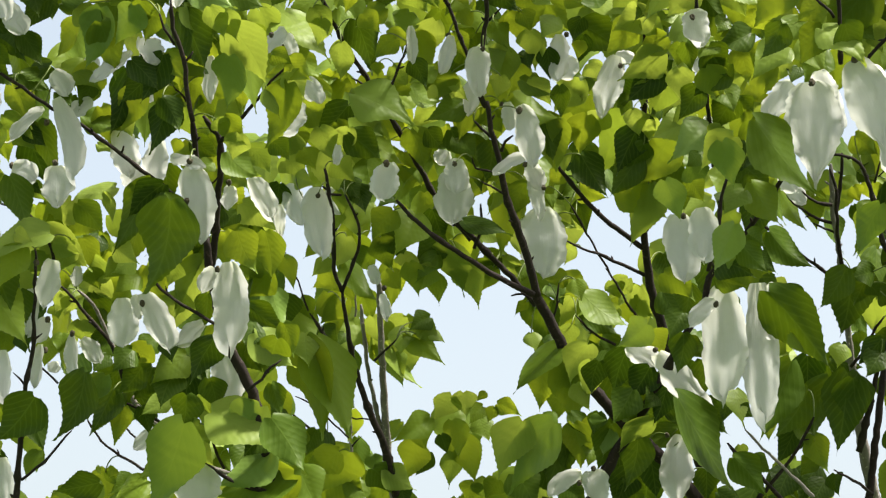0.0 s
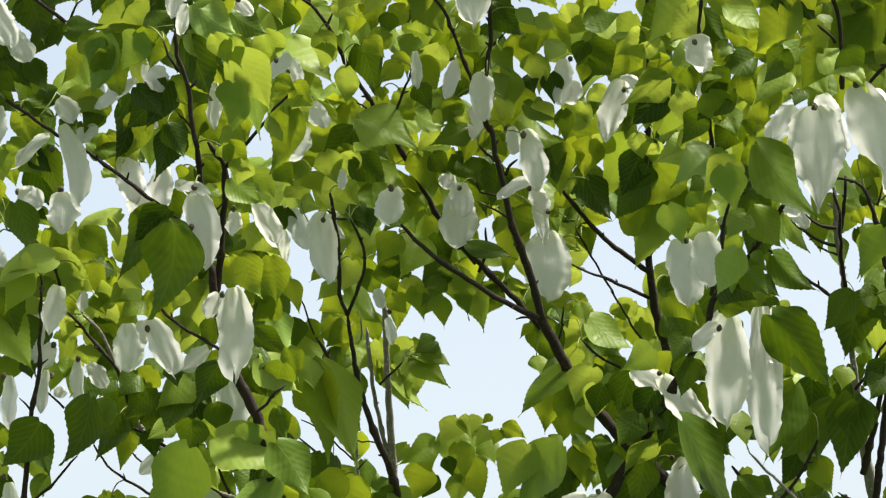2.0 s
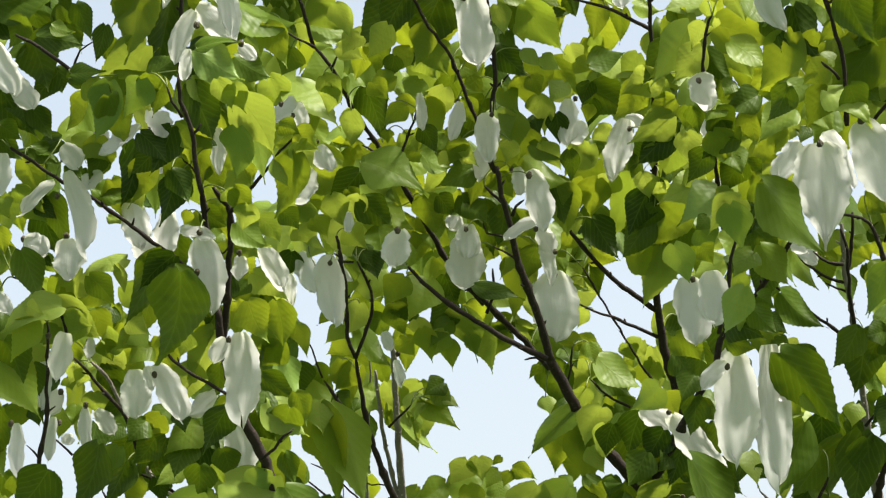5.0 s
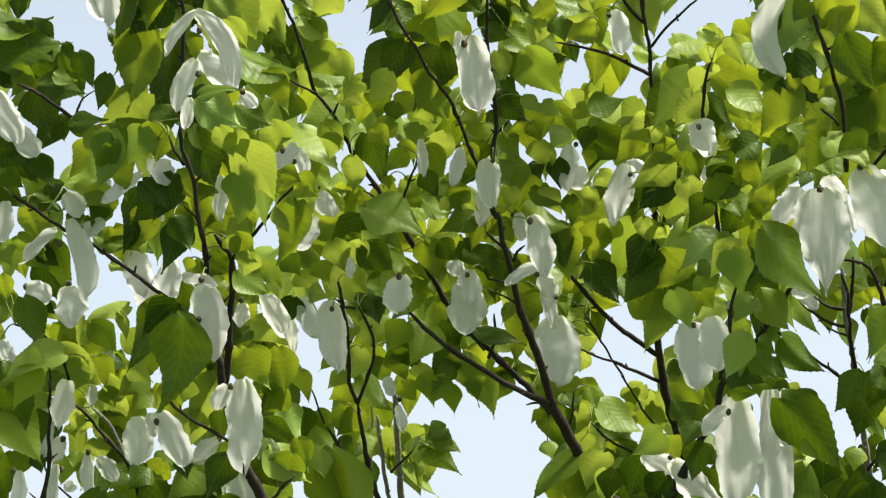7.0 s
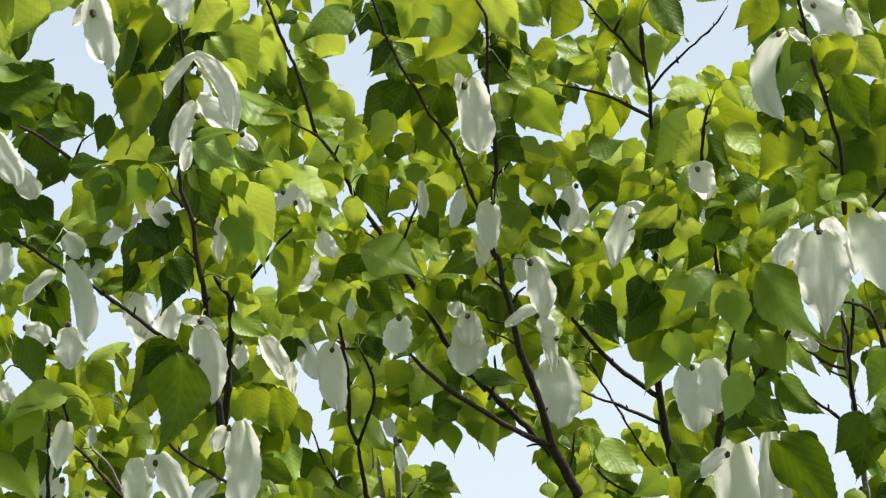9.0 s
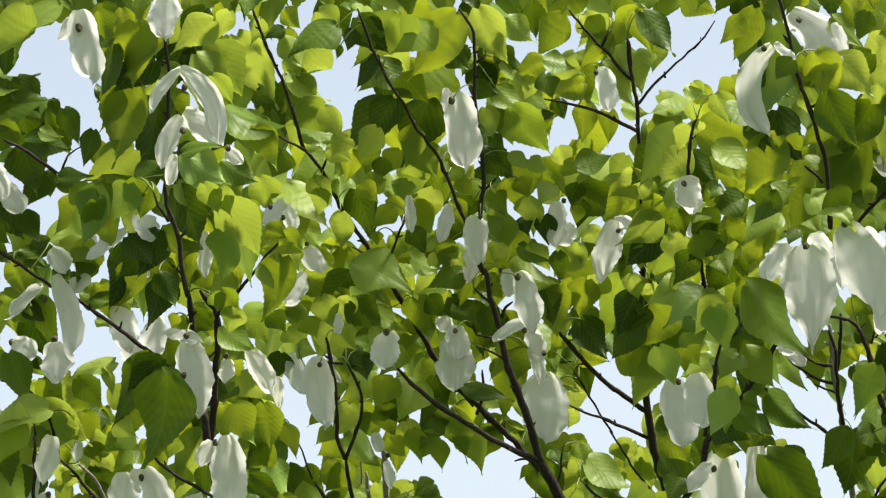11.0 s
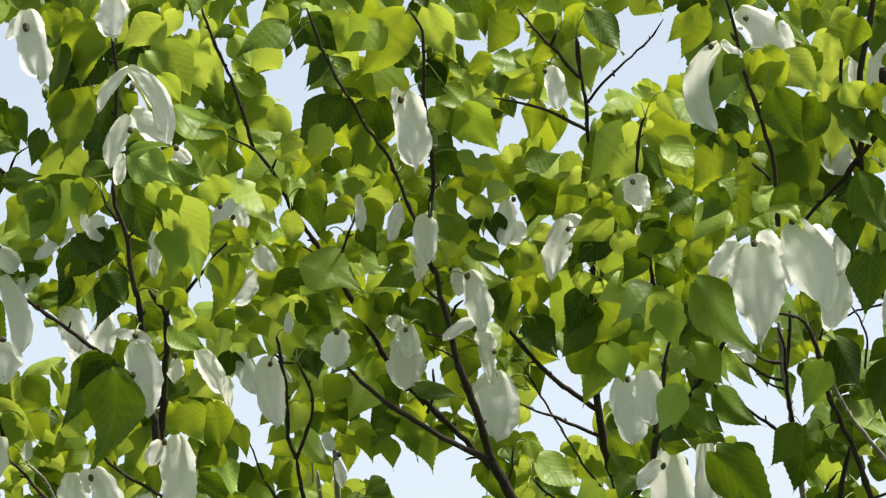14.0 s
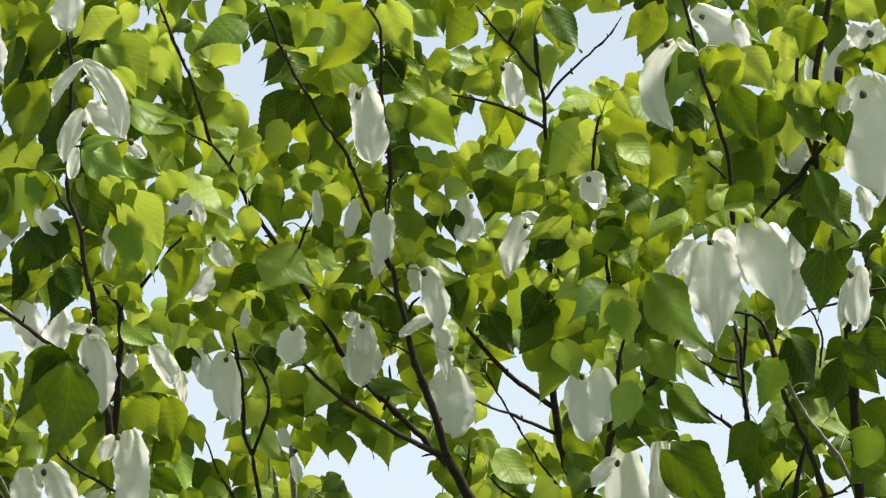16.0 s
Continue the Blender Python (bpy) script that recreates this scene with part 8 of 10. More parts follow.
leaf(rear, 1.156, 5.279, 2.294, 0.100, 0.94, 17, 39, -17, SHADED)
leaf(rear, 1.138, 5.047, 2.812, 0.077, 0.79, -8, -1, 36, SHADED)
leaf(rear, 1.109, 5.109, 2.468, 0.079, 0.77, 5, -11, 25, SHADED)
leaf(rear, 0.917, 5.116, 2.516, 0.099, 0.76, 15, 2, 7, SHADED)
leaf(rear, -0.600, 5.353, 2.244, 0.086, 0.81, -35, 7, -47)
leaf(rear, 1.114, 5.032, 2.346, 0.084, 0.85, 28, 10, -43, SHADED)
leaf(rear, 1.005, 5.128, 2.532, 0.096, 0.75, -12, 5, 44, SHADED)
leaf(rear, 0.952, 4.871, 2.357, 0.082, 0.9, 10, 18, 12, SHADED)
leaf(rear, 0.619, 5.398, 2.242, 0.076, 0.83, 32, -6, 4, SHADED)
leaf(rear, -0.889, 5.393, 2.235, 0.081, 0.9, -13, 53, -9, MID)
leaf(rear, -0.230, 4.590, 2.842, 0.081, 0.75, -10, -5, -9, MID)
leaf(rear, 0.080, 4.481, 3.109, 0.096, 0.94, 2, -6, -30, SHADED)
leaf(rear, -0.952, 5.415, 2.314, 0.071, 0.93, 54, 4, -4, SHADED)
leaf(rear, 0.986, 4.166, 3.260, 0.087, 0.81, 30, -6, 28, MID)
leaf(rear, -0.038, 4.922, 2.208, 0.094, 0.86, -23, -22, -4, MID)
leaf(rear, -0.157, 5.030, 2.242, 0.106, 0.81, 17, -1, 45, MID)
leaf(rear, -0.875, 4.757, 2.399, 0.096, 0.78, -23, -30, -13, SHADED)
leaf(rear, -0.888, 4.612, 3.061, 0.106, 0.76, -34, -16, 21, SHADED)
leaf(rear, 1.130, 4.980, 2.763, 0.094, 0.78, 3, 8, 2, SHADED)
leaf(rear, -0.291, 5.257, 2.261, 0.072, 0.94, -13, 30, 12, MID)
leaf(rear, 0.170, 4.529, 3.498, 0.106, 0.79, 31, -12, -11, MID)
leaf(rear, 0.447, 5.274, 2.230, 0.074, 0.8, -6, -42, 13, SHADED)
leaf(rear, -0.080, 5.083, 2.913, 0.082, 0.79, 3, -3, -3, MID)
leaf(rear, 0.196, 5.396, 2.288, 0.073, 0.8, 30, 10, -47, SHADED)
leaf(rear, 0.890, 5.289, 2.256, 0.080, 0.78, -31, -3, 25, MID)
leaf(rear, 1.063, 5.391, 2.376, 0.083, 0.89, 3, -14, -7, MID)
leaf(rear, 0.816, 5.349, 2.239, 0.095, 0.81, -10, -28, 10, MID)
leaf(rear, 0.780, 5.084, 2.253, 0.074, 0.95, 10, -13, 44, MID)
leaf(rear, 0.182, 5.407, 2.258, 0.105, 0.85, -12, 8, -41, SHADED)
leaf(rear, -0.371, 4.874, 2.449, 0.074, 0.8, -12, -6, -18, MID)
leaf(rear, -0.285, 4.694, 3.254, 0.087, 0.75, -19, -37, 13, MID)
leaf(rear, 0.064, 4.440, 3.468, 0.082, 0.87, -15, 16, 6, MID)
leaf(rear, 1.076, 4.807, 2.383, 0.087, 0.87, -6, 4, -8, SHADED)
leaf(rear, -0.366, 5.483, 2.295, 0.083, 0.91, 12, -20, -12, MID)
leaf(rear, -0.922, 5.344, 2.255, 0.100, 0.84, 87, 12, 25, SHADED)
leaf(rear, 0.119, 4.412, 3.451, 0.095, 0.86, 28, 14, 42, SHADED)
leaf(rear, 1.046, 4.587, 2.733, 0.080, 0.84, -6, 38, -4, SHADED)
leaf(rear, 1.025, 4.503, 2.992, 0.094, 0.76, -9, 41, -6, MID)
leaf(rear, 1.119, 4.959, 2.896, 0.106, 0.74, 34, 5, -33, SHADED)
leaf(rear, -0.084, 4.582, 3.525, 0.078, 0.88, -1, 16, 14, MID)
leaf(rear, 1.078, 5.169, 2.388, 0.102, 0.94, 26, -14, -26, SHADED)
leaf(rear, -0.141, 4.636, 3.527, 0.090, 0.87, 17, 31, 8, MID)
leaf(rear, 0.225, 4.449, 3.433, 0.072, 0.75, 52, 0, -7, MID)
leaf(rear, 0.294, 4.743, 3.097, 0.088, 0.79, -28, 19, 44, MID)
leaf(rear, -0.245, 4.631, 3.200, 0.090, 0.77, -8, 2, 20)
leaf(rear, -0.333, 4.803, 2.864, 0.071, 0.74, 8, 37, -15, MID)
leaf(rear, -0.211, 4.689, 3.029, 0.076, 0.79, 4, 16, 49, MID)
# unseen leaves added beyond the right edge to shade the crowns
leaf(rear, 0.987, 3.885, 2.780, 0.106, 0.76, 17, -50, -5, MID)
leaf(rear, 1.163, 4.739, 2.782, 0.081, 0.74, 1, 11, 19, SHADED)
leaf(rear, 0.941, 3.822, 2.634, 0.095, 0.9, 4, -10, 9, SHADED)
leaf(rear, 1.076, 4.471, 2.419, 0.082, 0.84, -26, -15, 16, SHADED)
leaf(rear, 0.912, 3.775, 2.702, 0.083, 0.77, -6, 1, -18, SHADED)
leaf(rear, 0.962, 3.933, 2.959, 0.105, 0.75, -6, 53, 2, MID)
leaf(rear, 0.920, 3.786, 3.185, 0.096, 0.91, 13, 5, -1, SHADED)
leaf(rear, 1.069, 3.989, 3.211, 0.088, 0.74, -59, -37, 13, SHADED)
leaf(rear, 0.995, 4.030, 2.517, 0.082, 0.91, -40, -23, 1, SHADED)
leaf(rear, 0.958, 4.060, 2.301, 0.078, 0.77, 16, -10, -49, SHADED)
leaf(rear, 1.053, 4.078, 2.944, 0.089, 0.88, -38, 4, -44, MID)
leaf(rear, 0.926, 3.673, 2.683, 0.080, 0.9, 5, 4, 4, MID)
leaf(rear, 1.072, 4.476, 2.967, 0.094, 0.85, -19, 19, 57, MID)
leaf(front, -0.401, 3.230, 2.982, 0.036, 0.79, 17, 38, 33, MID)
leaf(front, -0.361, 3.235, 2.982, 0.042, 0.79, -54, -5, -27, SHADED)
leaf(front, -0.226, 3.523, 2.675, 0.046, 0.9, -78, 33, -29, MID)
leaf(front, -0.567, 3.797, 2.417, 0.037, 0.82, -7, 45, -22)
leaf(front, -0.349, 3.764, 2.157, 0.048, 0.82, 39, -1, 12, MID)
leaf(rear, -0.307, 4.029, 3.281, 0.041, 0.74, -11, 41, 3, MID)
leaf(rear, -0.332, 4.055, 3.271, 0.052, 0.93, -48, 46, 11)
leaf(rear, -0.237, 4.238, 3.080, 0.042, 0.88, 53, 31, -11)
leaf(rear, -0.154, 3.954, 3.238, 0.039, 0.93, 16, 32, -5, SHADED)
leaf(rear, 0.178, 4.515, 2.581, 0.044, 0.74, 12, -29, 8, MID)
leaf(rear, -0.082, 4.197, 2.655, 0.049, 0.82, -57, 38, 26, SHADED)
leaf(rear, 0.224, 4.354, 2.748, 0.039, 0.77, 41, 46, -15, MID)
leaf(rear, 0.203, 4.135, 3.104, 0.050, 0.73, -44, 16, 14, SHADED)
leaf(front, 0.473, 3.294, 2.995, 0.055, 0.75, -6, 27, -11, MID)
leaf(front, 0.536, 3.347, 2.995, 0.044, 0.94, -40, -25, -29, MID)
leaf(rear, 0.550, 4.264, 2.628, 0.039, 0.76, 17, 0, -20, MID)
leaf(front, 0.755, 3.356, 3.026, 0.044, 0.78, 44, -36, 12, MID)
leaf(front, 0.726, 3.369, 3.030, 0.046, 0.91, -78, 23, -9)
leaf(front, 0.727, 3.437, 3.021, 0.042, 0.81, 34, 36, 18, MID)
leaf(front, 0.740, 3.375, 3.026, 0.036, 0.82, -64, -30, 28, MID)
leaf(front, 0.705, 3.464, 3.026, 0.036, 0.88, -67, -27, -8, MID)
leaf(front, 0.734, 3.446, 3.017, 0.044, 0.92, -48, -7, 1, SHADED)
leaf(front, 0.717, 3.557, 2.807, 0.044, 0.81, -5, -13, 19, SHADED)
leaf(front, 0.735, 3.525, 2.793, 0.038, 0.74, -6, 46, -25, SHADED)
leaf(rear, 0.884, 3.917, 2.711, 0.048, 0.73, 65, -24, 24, SHADED)
leaf(rear, 0.692, 4.214, 2.696, 0.051, 0.78, 59, 23, -14, MID)
leaf(rear, 0.912, 4.104, 2.455, 0.048, 0.86, 69, 49, -31, SHADED)
leaf(front, 0.368, 3.733, 2.791, 0.043, 0.99, -5, -34, 0, MID)
leaf(front, 0.397, 4.195, 2.824, 0.032, 1.2, -55, -4, 0, MID)
leaf(front, -0.333, 3.671, 2.570, 0.052, 0.68, 49, -5, 27, MID)
leaf(rear, -0.202, 4.732, 2.665, 0.025, 1.2, 63, 2, 0, MID)
leaf(front, -0.434, 3.400, 2.881, 0.033, 0.88, 62, 2, 14, MID)
leaf(rear, -0.276, 4.092, 3.021, 0.054, 1.2, -22, -12, 0, MID)
leaf(rear, -0.057, 4.028, 3.159, 0.030, 1.2, 44, -5, 0, MID)
leaf(rear, -0.070, 4.080, 3.013, 0.055, 0.96, -32, -3, -3, MID)
leaf(rear, 0.900, 5.154, 2.816, 0.077, 0.9, -14, 10, 27, MID)
leaf(rear, 1.081, 4.883, 3.080, 0.103, 0.78, 29, -5, 55, MID)
leaf(rear, 0.982, 4.946, 2.665, 0.091, 0.86, -5, 7, -14)
leaf(rear, -0.363, 4.794, 2.935, 0.101, 0.82, -9, 42, 8, MID)
leaf(rear, -0.288, 4.396, 3.222, 0.088, 0.79, 21, -1, -45)
leaf(rear, -0.165, 4.957, 2.340, 0.071, 0.89, 20, 15, -35, MID)
leaf(rear, -0.817, 4.257, 3.255, 0.093, 0.92, -31, 13, -20)
leaf(rear, -0.840, 4.379, 3.078, 0.087, 0.94, -54, -49, 9, SHADED)
leaf(rear, -0.611, 5.159, 2.716, 0.071, 0.78, 20, 53, 7, MID)
leaf(rear, -0.664, 4.257, 3.379, 0.078, 0.87, 18, 25, 0)
leaf(rear, 0.314, 5.237, 2.272, 0.093, 0.92, -3, 18, -5, SHADED)
leaf(rear, 1.069, 4.865, 2.616, 0.084, 0.93, -6, 18, -35, SHADED)
leaf(rear, 0.003, 4.463, 3.460, 0.103, 0.73, -25, 9, 0, MID)
leaf(rear, 0.218, 5.312, 2.231, 0.093, 0.76, 32, -50, -13, SHADED)
leaf(rear, 1.044, 5.365, 2.262, 0.103, 0.85, -27, -20, 5, MID)
leaf(rear, 0.947, 4.971, 2.428, 0.096, 0.85, -11, 38, -13, SHADED)
leaf(rear, -0.732, 4.233, 3.170, 0.079, 0.79, 22, 23, 3, SHADED)
leaf(rear, 0.830, 4.502, 3.467, 0.104, 0.95, -28, -23, -5, MID)
leaf(rear, -0.358, 4.411, 3.122, 0.073, 0.86, 29, -12, -21, MID)
leaf(rear, 1.087, 5.062, 2.211, 0.093, 0.76, 30, 32, 9, SHADED)
leaf(rear, -0.160, 4.895, 3.073, 0.102, 0.8, 10, 53, 18, MID)
leaf(rear, 0.891, 4.826, 2.558, 0.077, 0.83, -6, 17, -47, SHADED)
leaf(rear, 0.092, 4.266, 3.359, 0.081, 0.88, 32, 12, -50, SHADED)
leaf(rear, 1.091, 5.286, 2.533, 0.085, 0.77, 9, -49, 3, SHADED)
leaf(rear, -0.882, 4.525, 3.290, 0.102, 0.8, -34, -26, -8, SHADED)
leaf(rear, 0.474, 5.139, 2.250, 0.103, 0.76, -19, -42, 14, SHADED)
leaf(rear, 1.035, 5.101, 2.213, 0.087, 0.87, -3, 48, 17, MID)
leaf(rear, 0.815, 4.856, 2.591, 0.075, 0.77, 25, -17, -18, SHADED)
leaf(rear, 1.134, 5.283, 2.550, 0.080, 0.81, -23, -10, 27, SHADED)
leaf(rear, 1.075, 5.139, 2.298, 0.073, 0.8, 28, -13, 13, MID)
leaf(rear, -0.592, 4.430, 3.465, 0.102, 0.74, 2, -38, 1, MID)
leaf(rear, 0.931, 4.690, 2.487, 0.090, 0.85, 2, -4, 3)
leaf(rear, 1.043, 4.674, 2.520, 0.102, 0.8, -14, 4, -35, SHADED)
leaf(rear, 0.287, 4.380, 3.419, 0.083, 0.88, 32, -28, -7)
leaf(rear, -0.202, 4.582, 3.131, 0.084, 0.8, 12, 9, -13)
leaf(rear, 0.330, 5.016, 2.577, 0.078, 0.86, -21, 61, 3, SHADED)
leaf(rear, -0.020, 4.608, 2.805, 0.094, 0.76, -29, -5, -24, MID)
leaf(rear, -0.202, 4.460, 2.987, 0.103, 0.73, -7, 40, 10)
# two more unseen shading leaves, right of the view
leaf(rear, 1.007, 4.152, 3.268, 0.086, 0.8, -32, 57, 0, MID)
leaf(rear, 1.101, 4.667, 2.604, 0.100, 0.8, -28, -9, 0, SHADED)
leaf(front, -0.572, 3.854, 2.406, 0.040, 0.81, 56, 31, -11)
leaf(front, -0.345, 3.789, 2.178, 0.055, 0.71, -6, 45, -26)
leaf(rear, -0.189, 4.301, 2.662, 0.055, 0.91, -2, -31, -35)
leaf(rear, 0.028, 3.905, 3.193, 0.045, 0.85, 41, -10, 0, MID)
leaf(rear, -0.073, 4.228, 2.655, 0.037, 0.81, -10, -32, -21, MID)
leaf(front, 0.484, 3.358, 2.967, 0.038, 0.93, -40, -11, -4, MID)
leaf(front, 0.563, 3.481, 2.788, 0.040, 0.9, -31, 12, 6, MID)
leaf(front, -0.644, 3.432, 2.816, 0.050, 0.93, -64, 8, 28)
leaf(front, -0.614, 3.429, 2.803, 0.038, 0.93, -65, -4, 30, SHADED)
leaf(rear, 0.564, 4.310, 2.647, 0.039, 0.9, -20, 38, -8, SHADED)
leaf(rear, 0.666, 4.274, 2.703, 0.038, 0.88, 49, -37, 27, MID)
leaf(front, -0.577, 3.484, 2.788, 0.044, 1.14, 13, -1, 0, SHADED)
leaf(front, -0.334, 3.592, 2.571, 0.032, 1.2, -49, -40, 0, MID)
leaf(front, -0.305, 3.533, 2.792, 0.048, 1.2, -28, -37, 0)
leaf(front, -0.601, 3.795, 2.386, 0.027, 1.2, 20, -44, 0)
leaf(rear, 0.353, 4.610, 2.592, 0.052, 0.82, -32, 5, 19)
leaf(front, -0.555, 3.448, 2.843, 0.044, 0.72, -174, 9, -25, SHADED)
leaf(front, -0.472, 3.309, 2.981, 0.044, 1.11, 21, -21, 0, MID)
leaf(front, -0.334, 3.514, 2.888, 0.033, 1.2, 31, -24, 0, MID)
leaf(rear, 0.249, 4.183, 3.029, 0.031, 0.86, -176, 30, -15)
leaf(front, 0.428, 3.865, 3.012, 0.035, 0.95, 172, 39, -5, MID)
leaf(front, 0.366, 3.772, 2.329, 0.051, 0.76, 47, -1, 23, SHADED)
leaf(front, 0.459, 4.524, 2.211, 0.086, 0.69, 35, -3, 27, SHADED)
leaf(rear, 0.210, 4.528, 2.381, 0.060, 0.89, -4, -13, 12, MID)
leaf(front, 0.448, 3.354, 2.988, 0.044, 1.16, 11, -17, 0, SHADED)
leaf(front, 0.658, 3.450, 3.002, 0.044, 1, -10, -1, 0)
leaf(rear, -0.208, 4.176, 3.336, 0.107, 0.88, 39, -46, 12, SHADED)
leaf(rear, 0.371, 4.708, 3.098, 0.084, 0.79, 1, 52, -14, MID)
leaf(rear, 0.516, 4.683, 2.780, 0.081, 0.9, -65, -5, 9)
leaf(rear, -0.291, 4.539, 3.314, 0.072, 0.79, -12, 17, 23)
leaf(rear, 0.921, 4.755, 2.482, 0.107, 0.89, -46, 27, 12, SHADED)
leaf(rear, 0.690, 4.413, 3.447, 0.102, 0.81, 11, 8, 5, SHADED)
leaf(rear, -0.219, 4.611, 2.809, 0.092, 0.76, 23, 2, 57, MID)
leaf(rear, 0.659, 5.241, 2.268, 0.104, 0.93, 73, 37, -8, SHADED)
leaf(rear, 1.058, 4.986, 2.686, 0.089, 0.91, 47, -8, -4, SHADED)
leaf(rear, -0.330, 4.893, 2.685, 0.072, 0.78, -32, 49, 7)
leaf(rear, -0.265, 5.361, 2.264, 0.102, 0.85, 25, -30, 11, MID)
leaf(rear, -0.398, 5.095, 2.549, 0.103, 0.93, -10, -2, 52, MID)
leaf(rear, 0.821, 4.870, 2.211, 0.072, 0.73, 29, 21, 1, SHADED)
leaf(rear, 0.434, 5.092, 2.655, 0.083, 0.77, 11, -15, -9)
leaf(rear, -0.337, 4.688, 2.868, 0.098, 0.88, -2, 2, 37)
leaf(rear, -0.199, 4.808, 2.655, 0.089, 0.86, -43, -6, 14, MID)
leaf(rear, -0.522, 4.412, 3.450, 0.097, 0.85, 58, 7, 16, MID)
leaf(rear, -0.868, 4.774, 2.942, 0.077, 0.76, 7, -41, -9, MID)
leaf(rear, -0.728, 5.430, 2.353, 0.073, 0.79, -10, 18, -23, MID)
leaf(rear, 0.286, 4.911, 2.550, 0.087, 0.81, -47, 49, -12, MID)
leaf(rear, 1.074, 4.962, 2.829, 0.072, 0.86, 24, 0, -10, SHADED)
leaf(rear, 0.777, 4.751, 2.842, 0.105, 0.9, -30, -2, 8, MID)
leaf(rear, 0.682, 4.855, 2.291, 0.079, 0.74, 13, 42, 11, SHADED)
leaf(rear, 0.545, 5.182, 2.712, 0.077, 0.94, -79, 28, 14, MID)
leaf(rear, 0.281, 4.671, 3.324, 0.094, 0.9, 33, 42, -10, MID)
leaf(rear, -0.838, 4.874, 3.055, 0.081, 0.72, 37, -11, -40, SHADED)
leaf(rear, 1.140, 5.078, 2.270, 0.076, 0.75, 20, -2, 16, SHADED)
leaf(rear, -0.158, 5.342, 2.256, 0.077, 0.88, -42, -4, -13, MID)
leaf(rear, 0.588, 5.155, 2.830, 0.078, 0.82, 59, -30, 3)
leaf(rear, 0.863, 4.563, 3.305, 0.077, 0.84, 10, 61, -13)
leaf(rear, -0.039, 5.294, 2.260, 0.095, 0.92, 11, -14, 19, MID)
leaf(rear, 0.285, 5.385, 2.277, 0.102, 0.85, -5, -2, 9, SHADED)
leaf(rear, -0.380, 4.692, 3.149, 0.081, 0.75, -23, -12, 14, MID)
leaf(rear, 0.954, 5.365, 2.239, 0.081, 0.82, 49, 10, -29, MID)
leaf(rear, -0.909, 4.879, 2.654, 0.085, 0.91, -30, 12, -11)
leaf(rear, -0.471, 5.052, 2.786, 0.092, 0.86, -26, -2, 23, SHADED)
leaf(rear, 0.634, 4.245, 3.185, 0.105, 0.87, 7, -1, -38, SHADED)
leaf(rear, -0.746, 4.422, 3.187, 0.094, 0.72, -37, 41, 10, SHADED)
leaf(rear, 1.032, 5.159, 2.514, 0.082, 0.84, -14, -6, 1, SHADED)
leaf(rear, 1.072, 4.847, 2.887, 0.106, 0.95, 24, -2, -16, SHADED)
leaf(rear, -0.965, 5.373, 2.437, 0.106, 0.78, -30, -5, 43, SHADED)
leaf(rear, 0.346, 4.520, 3.326, 0.075, 0.87, 25, 7, 59, MID)
leaf(rear, -0.717, 4.265, 3.377, 0.089, 0.91, -47, 0, -26, MID)
leaf(rear, -0.451, 4.771, 2.407, 0.094, 0.91, -21, -11, 56, SHADED)
leaf(rear, -0.620, 4.735, 2.949, 0.087, 0.89, 35, 43, 18, SHADED)
leaf(rear, -0.292, 4.727, 3.084, 0.093, 0.8, 43, -10, -7, MID)
leaf(rear, 0.266, 4.585, 3.146, 0.093, 0.93, -43, -19, 15)
leaf(rear, -0.015, 4.395, 3.108, 0.100, 0.79, 52, 56, 2, MID)
leaf(rear, -0.217, 4.668, 3.194, 0.084, 0.74, 8, 4, 18)
# further leaves out of view on the right, added for their shade
leaf(rear, 0.989, 4.010, 2.799, 0.096, 0.94, 58, 12, -10, SHADED)
leaf(rear, 0.947, 3.908, 2.973, 0.085, 0.83, -11, -5, -2, MID)
leaf(rear, 1.079, 4.304, 3.095, 0.096, 0.76, -28, -4, -57, MID)
leaf(rear, 0.969, 3.918, 3.194, 0.089, 0.8, -1, 25, -3, MID)
leaf(front, -0.387, 3.256, 2.990, 0.055, 0.81, -37, 20, 33, MID)
leaf(front, -0.351, 3.592, 2.603, 0.035, 0.71, 29, -32, 12, MID)
leaf(front, -0.509, 3.956, 2.250, 0.048, 0.94, 74, 14, -23, MID)
leaf(rear, -0.161, 4.267, 2.686, 0.036, 0.73, 7, 19, 8, SHADED)
leaf(rear, -0.125, 3.943, 3.226, 0.046, 0.94, -6, 40, -4)
leaf(rear, 0.412, 4.576, 2.423, 0.043, 0.71, -35, -18, -12, SHADED)
leaf(front, 0.431, 3.856, 2.617, 0.044, 0.74, -54, -34, 26)
leaf(front, 0.511, 3.749, 2.579, 0.043, 0.73, -14, -5, -19, MID)
leaf(front, 0.492, 4.124, 2.219, 0.051, 0.8, 0, -36, -29)
leaf(front, 0.741, 3.377, 3.013, 0.046, 0.91, -55, -19, -19, MID)
leaf(rear, 0.789, 4.179, 2.499, 0.051, 0.8, 35, 37, 31)
leaf(front, -0.370, 3.476, 2.778, 0.051, 0.85, 35, -3, 16, SHADED)
leaf(front, 0.303, 4.283, 2.229, 0.060, 1.11, -10, -1, 0, SHADED)
leaf(rear, 0.423, 4.659, 3.039, 0.086, 0.89, 48, 20, -59, SHADED)
leaf(rear, -0.467, 4.579, 3.322, 0.085, 0.8, 49, 26, 14)
leaf(rear, -0.333, 4.717, 3.295, 0.091, 0.9, 43, 31, 6, MID)
leaf(rear, 0.045, 4.918, 2.794, 0.105, 0.91, 15, 1, 15, MID)
leaf(rear, 1.005, 4.489, 2.891, 0.100, 0.88, 12, -18, -10, SHADED)
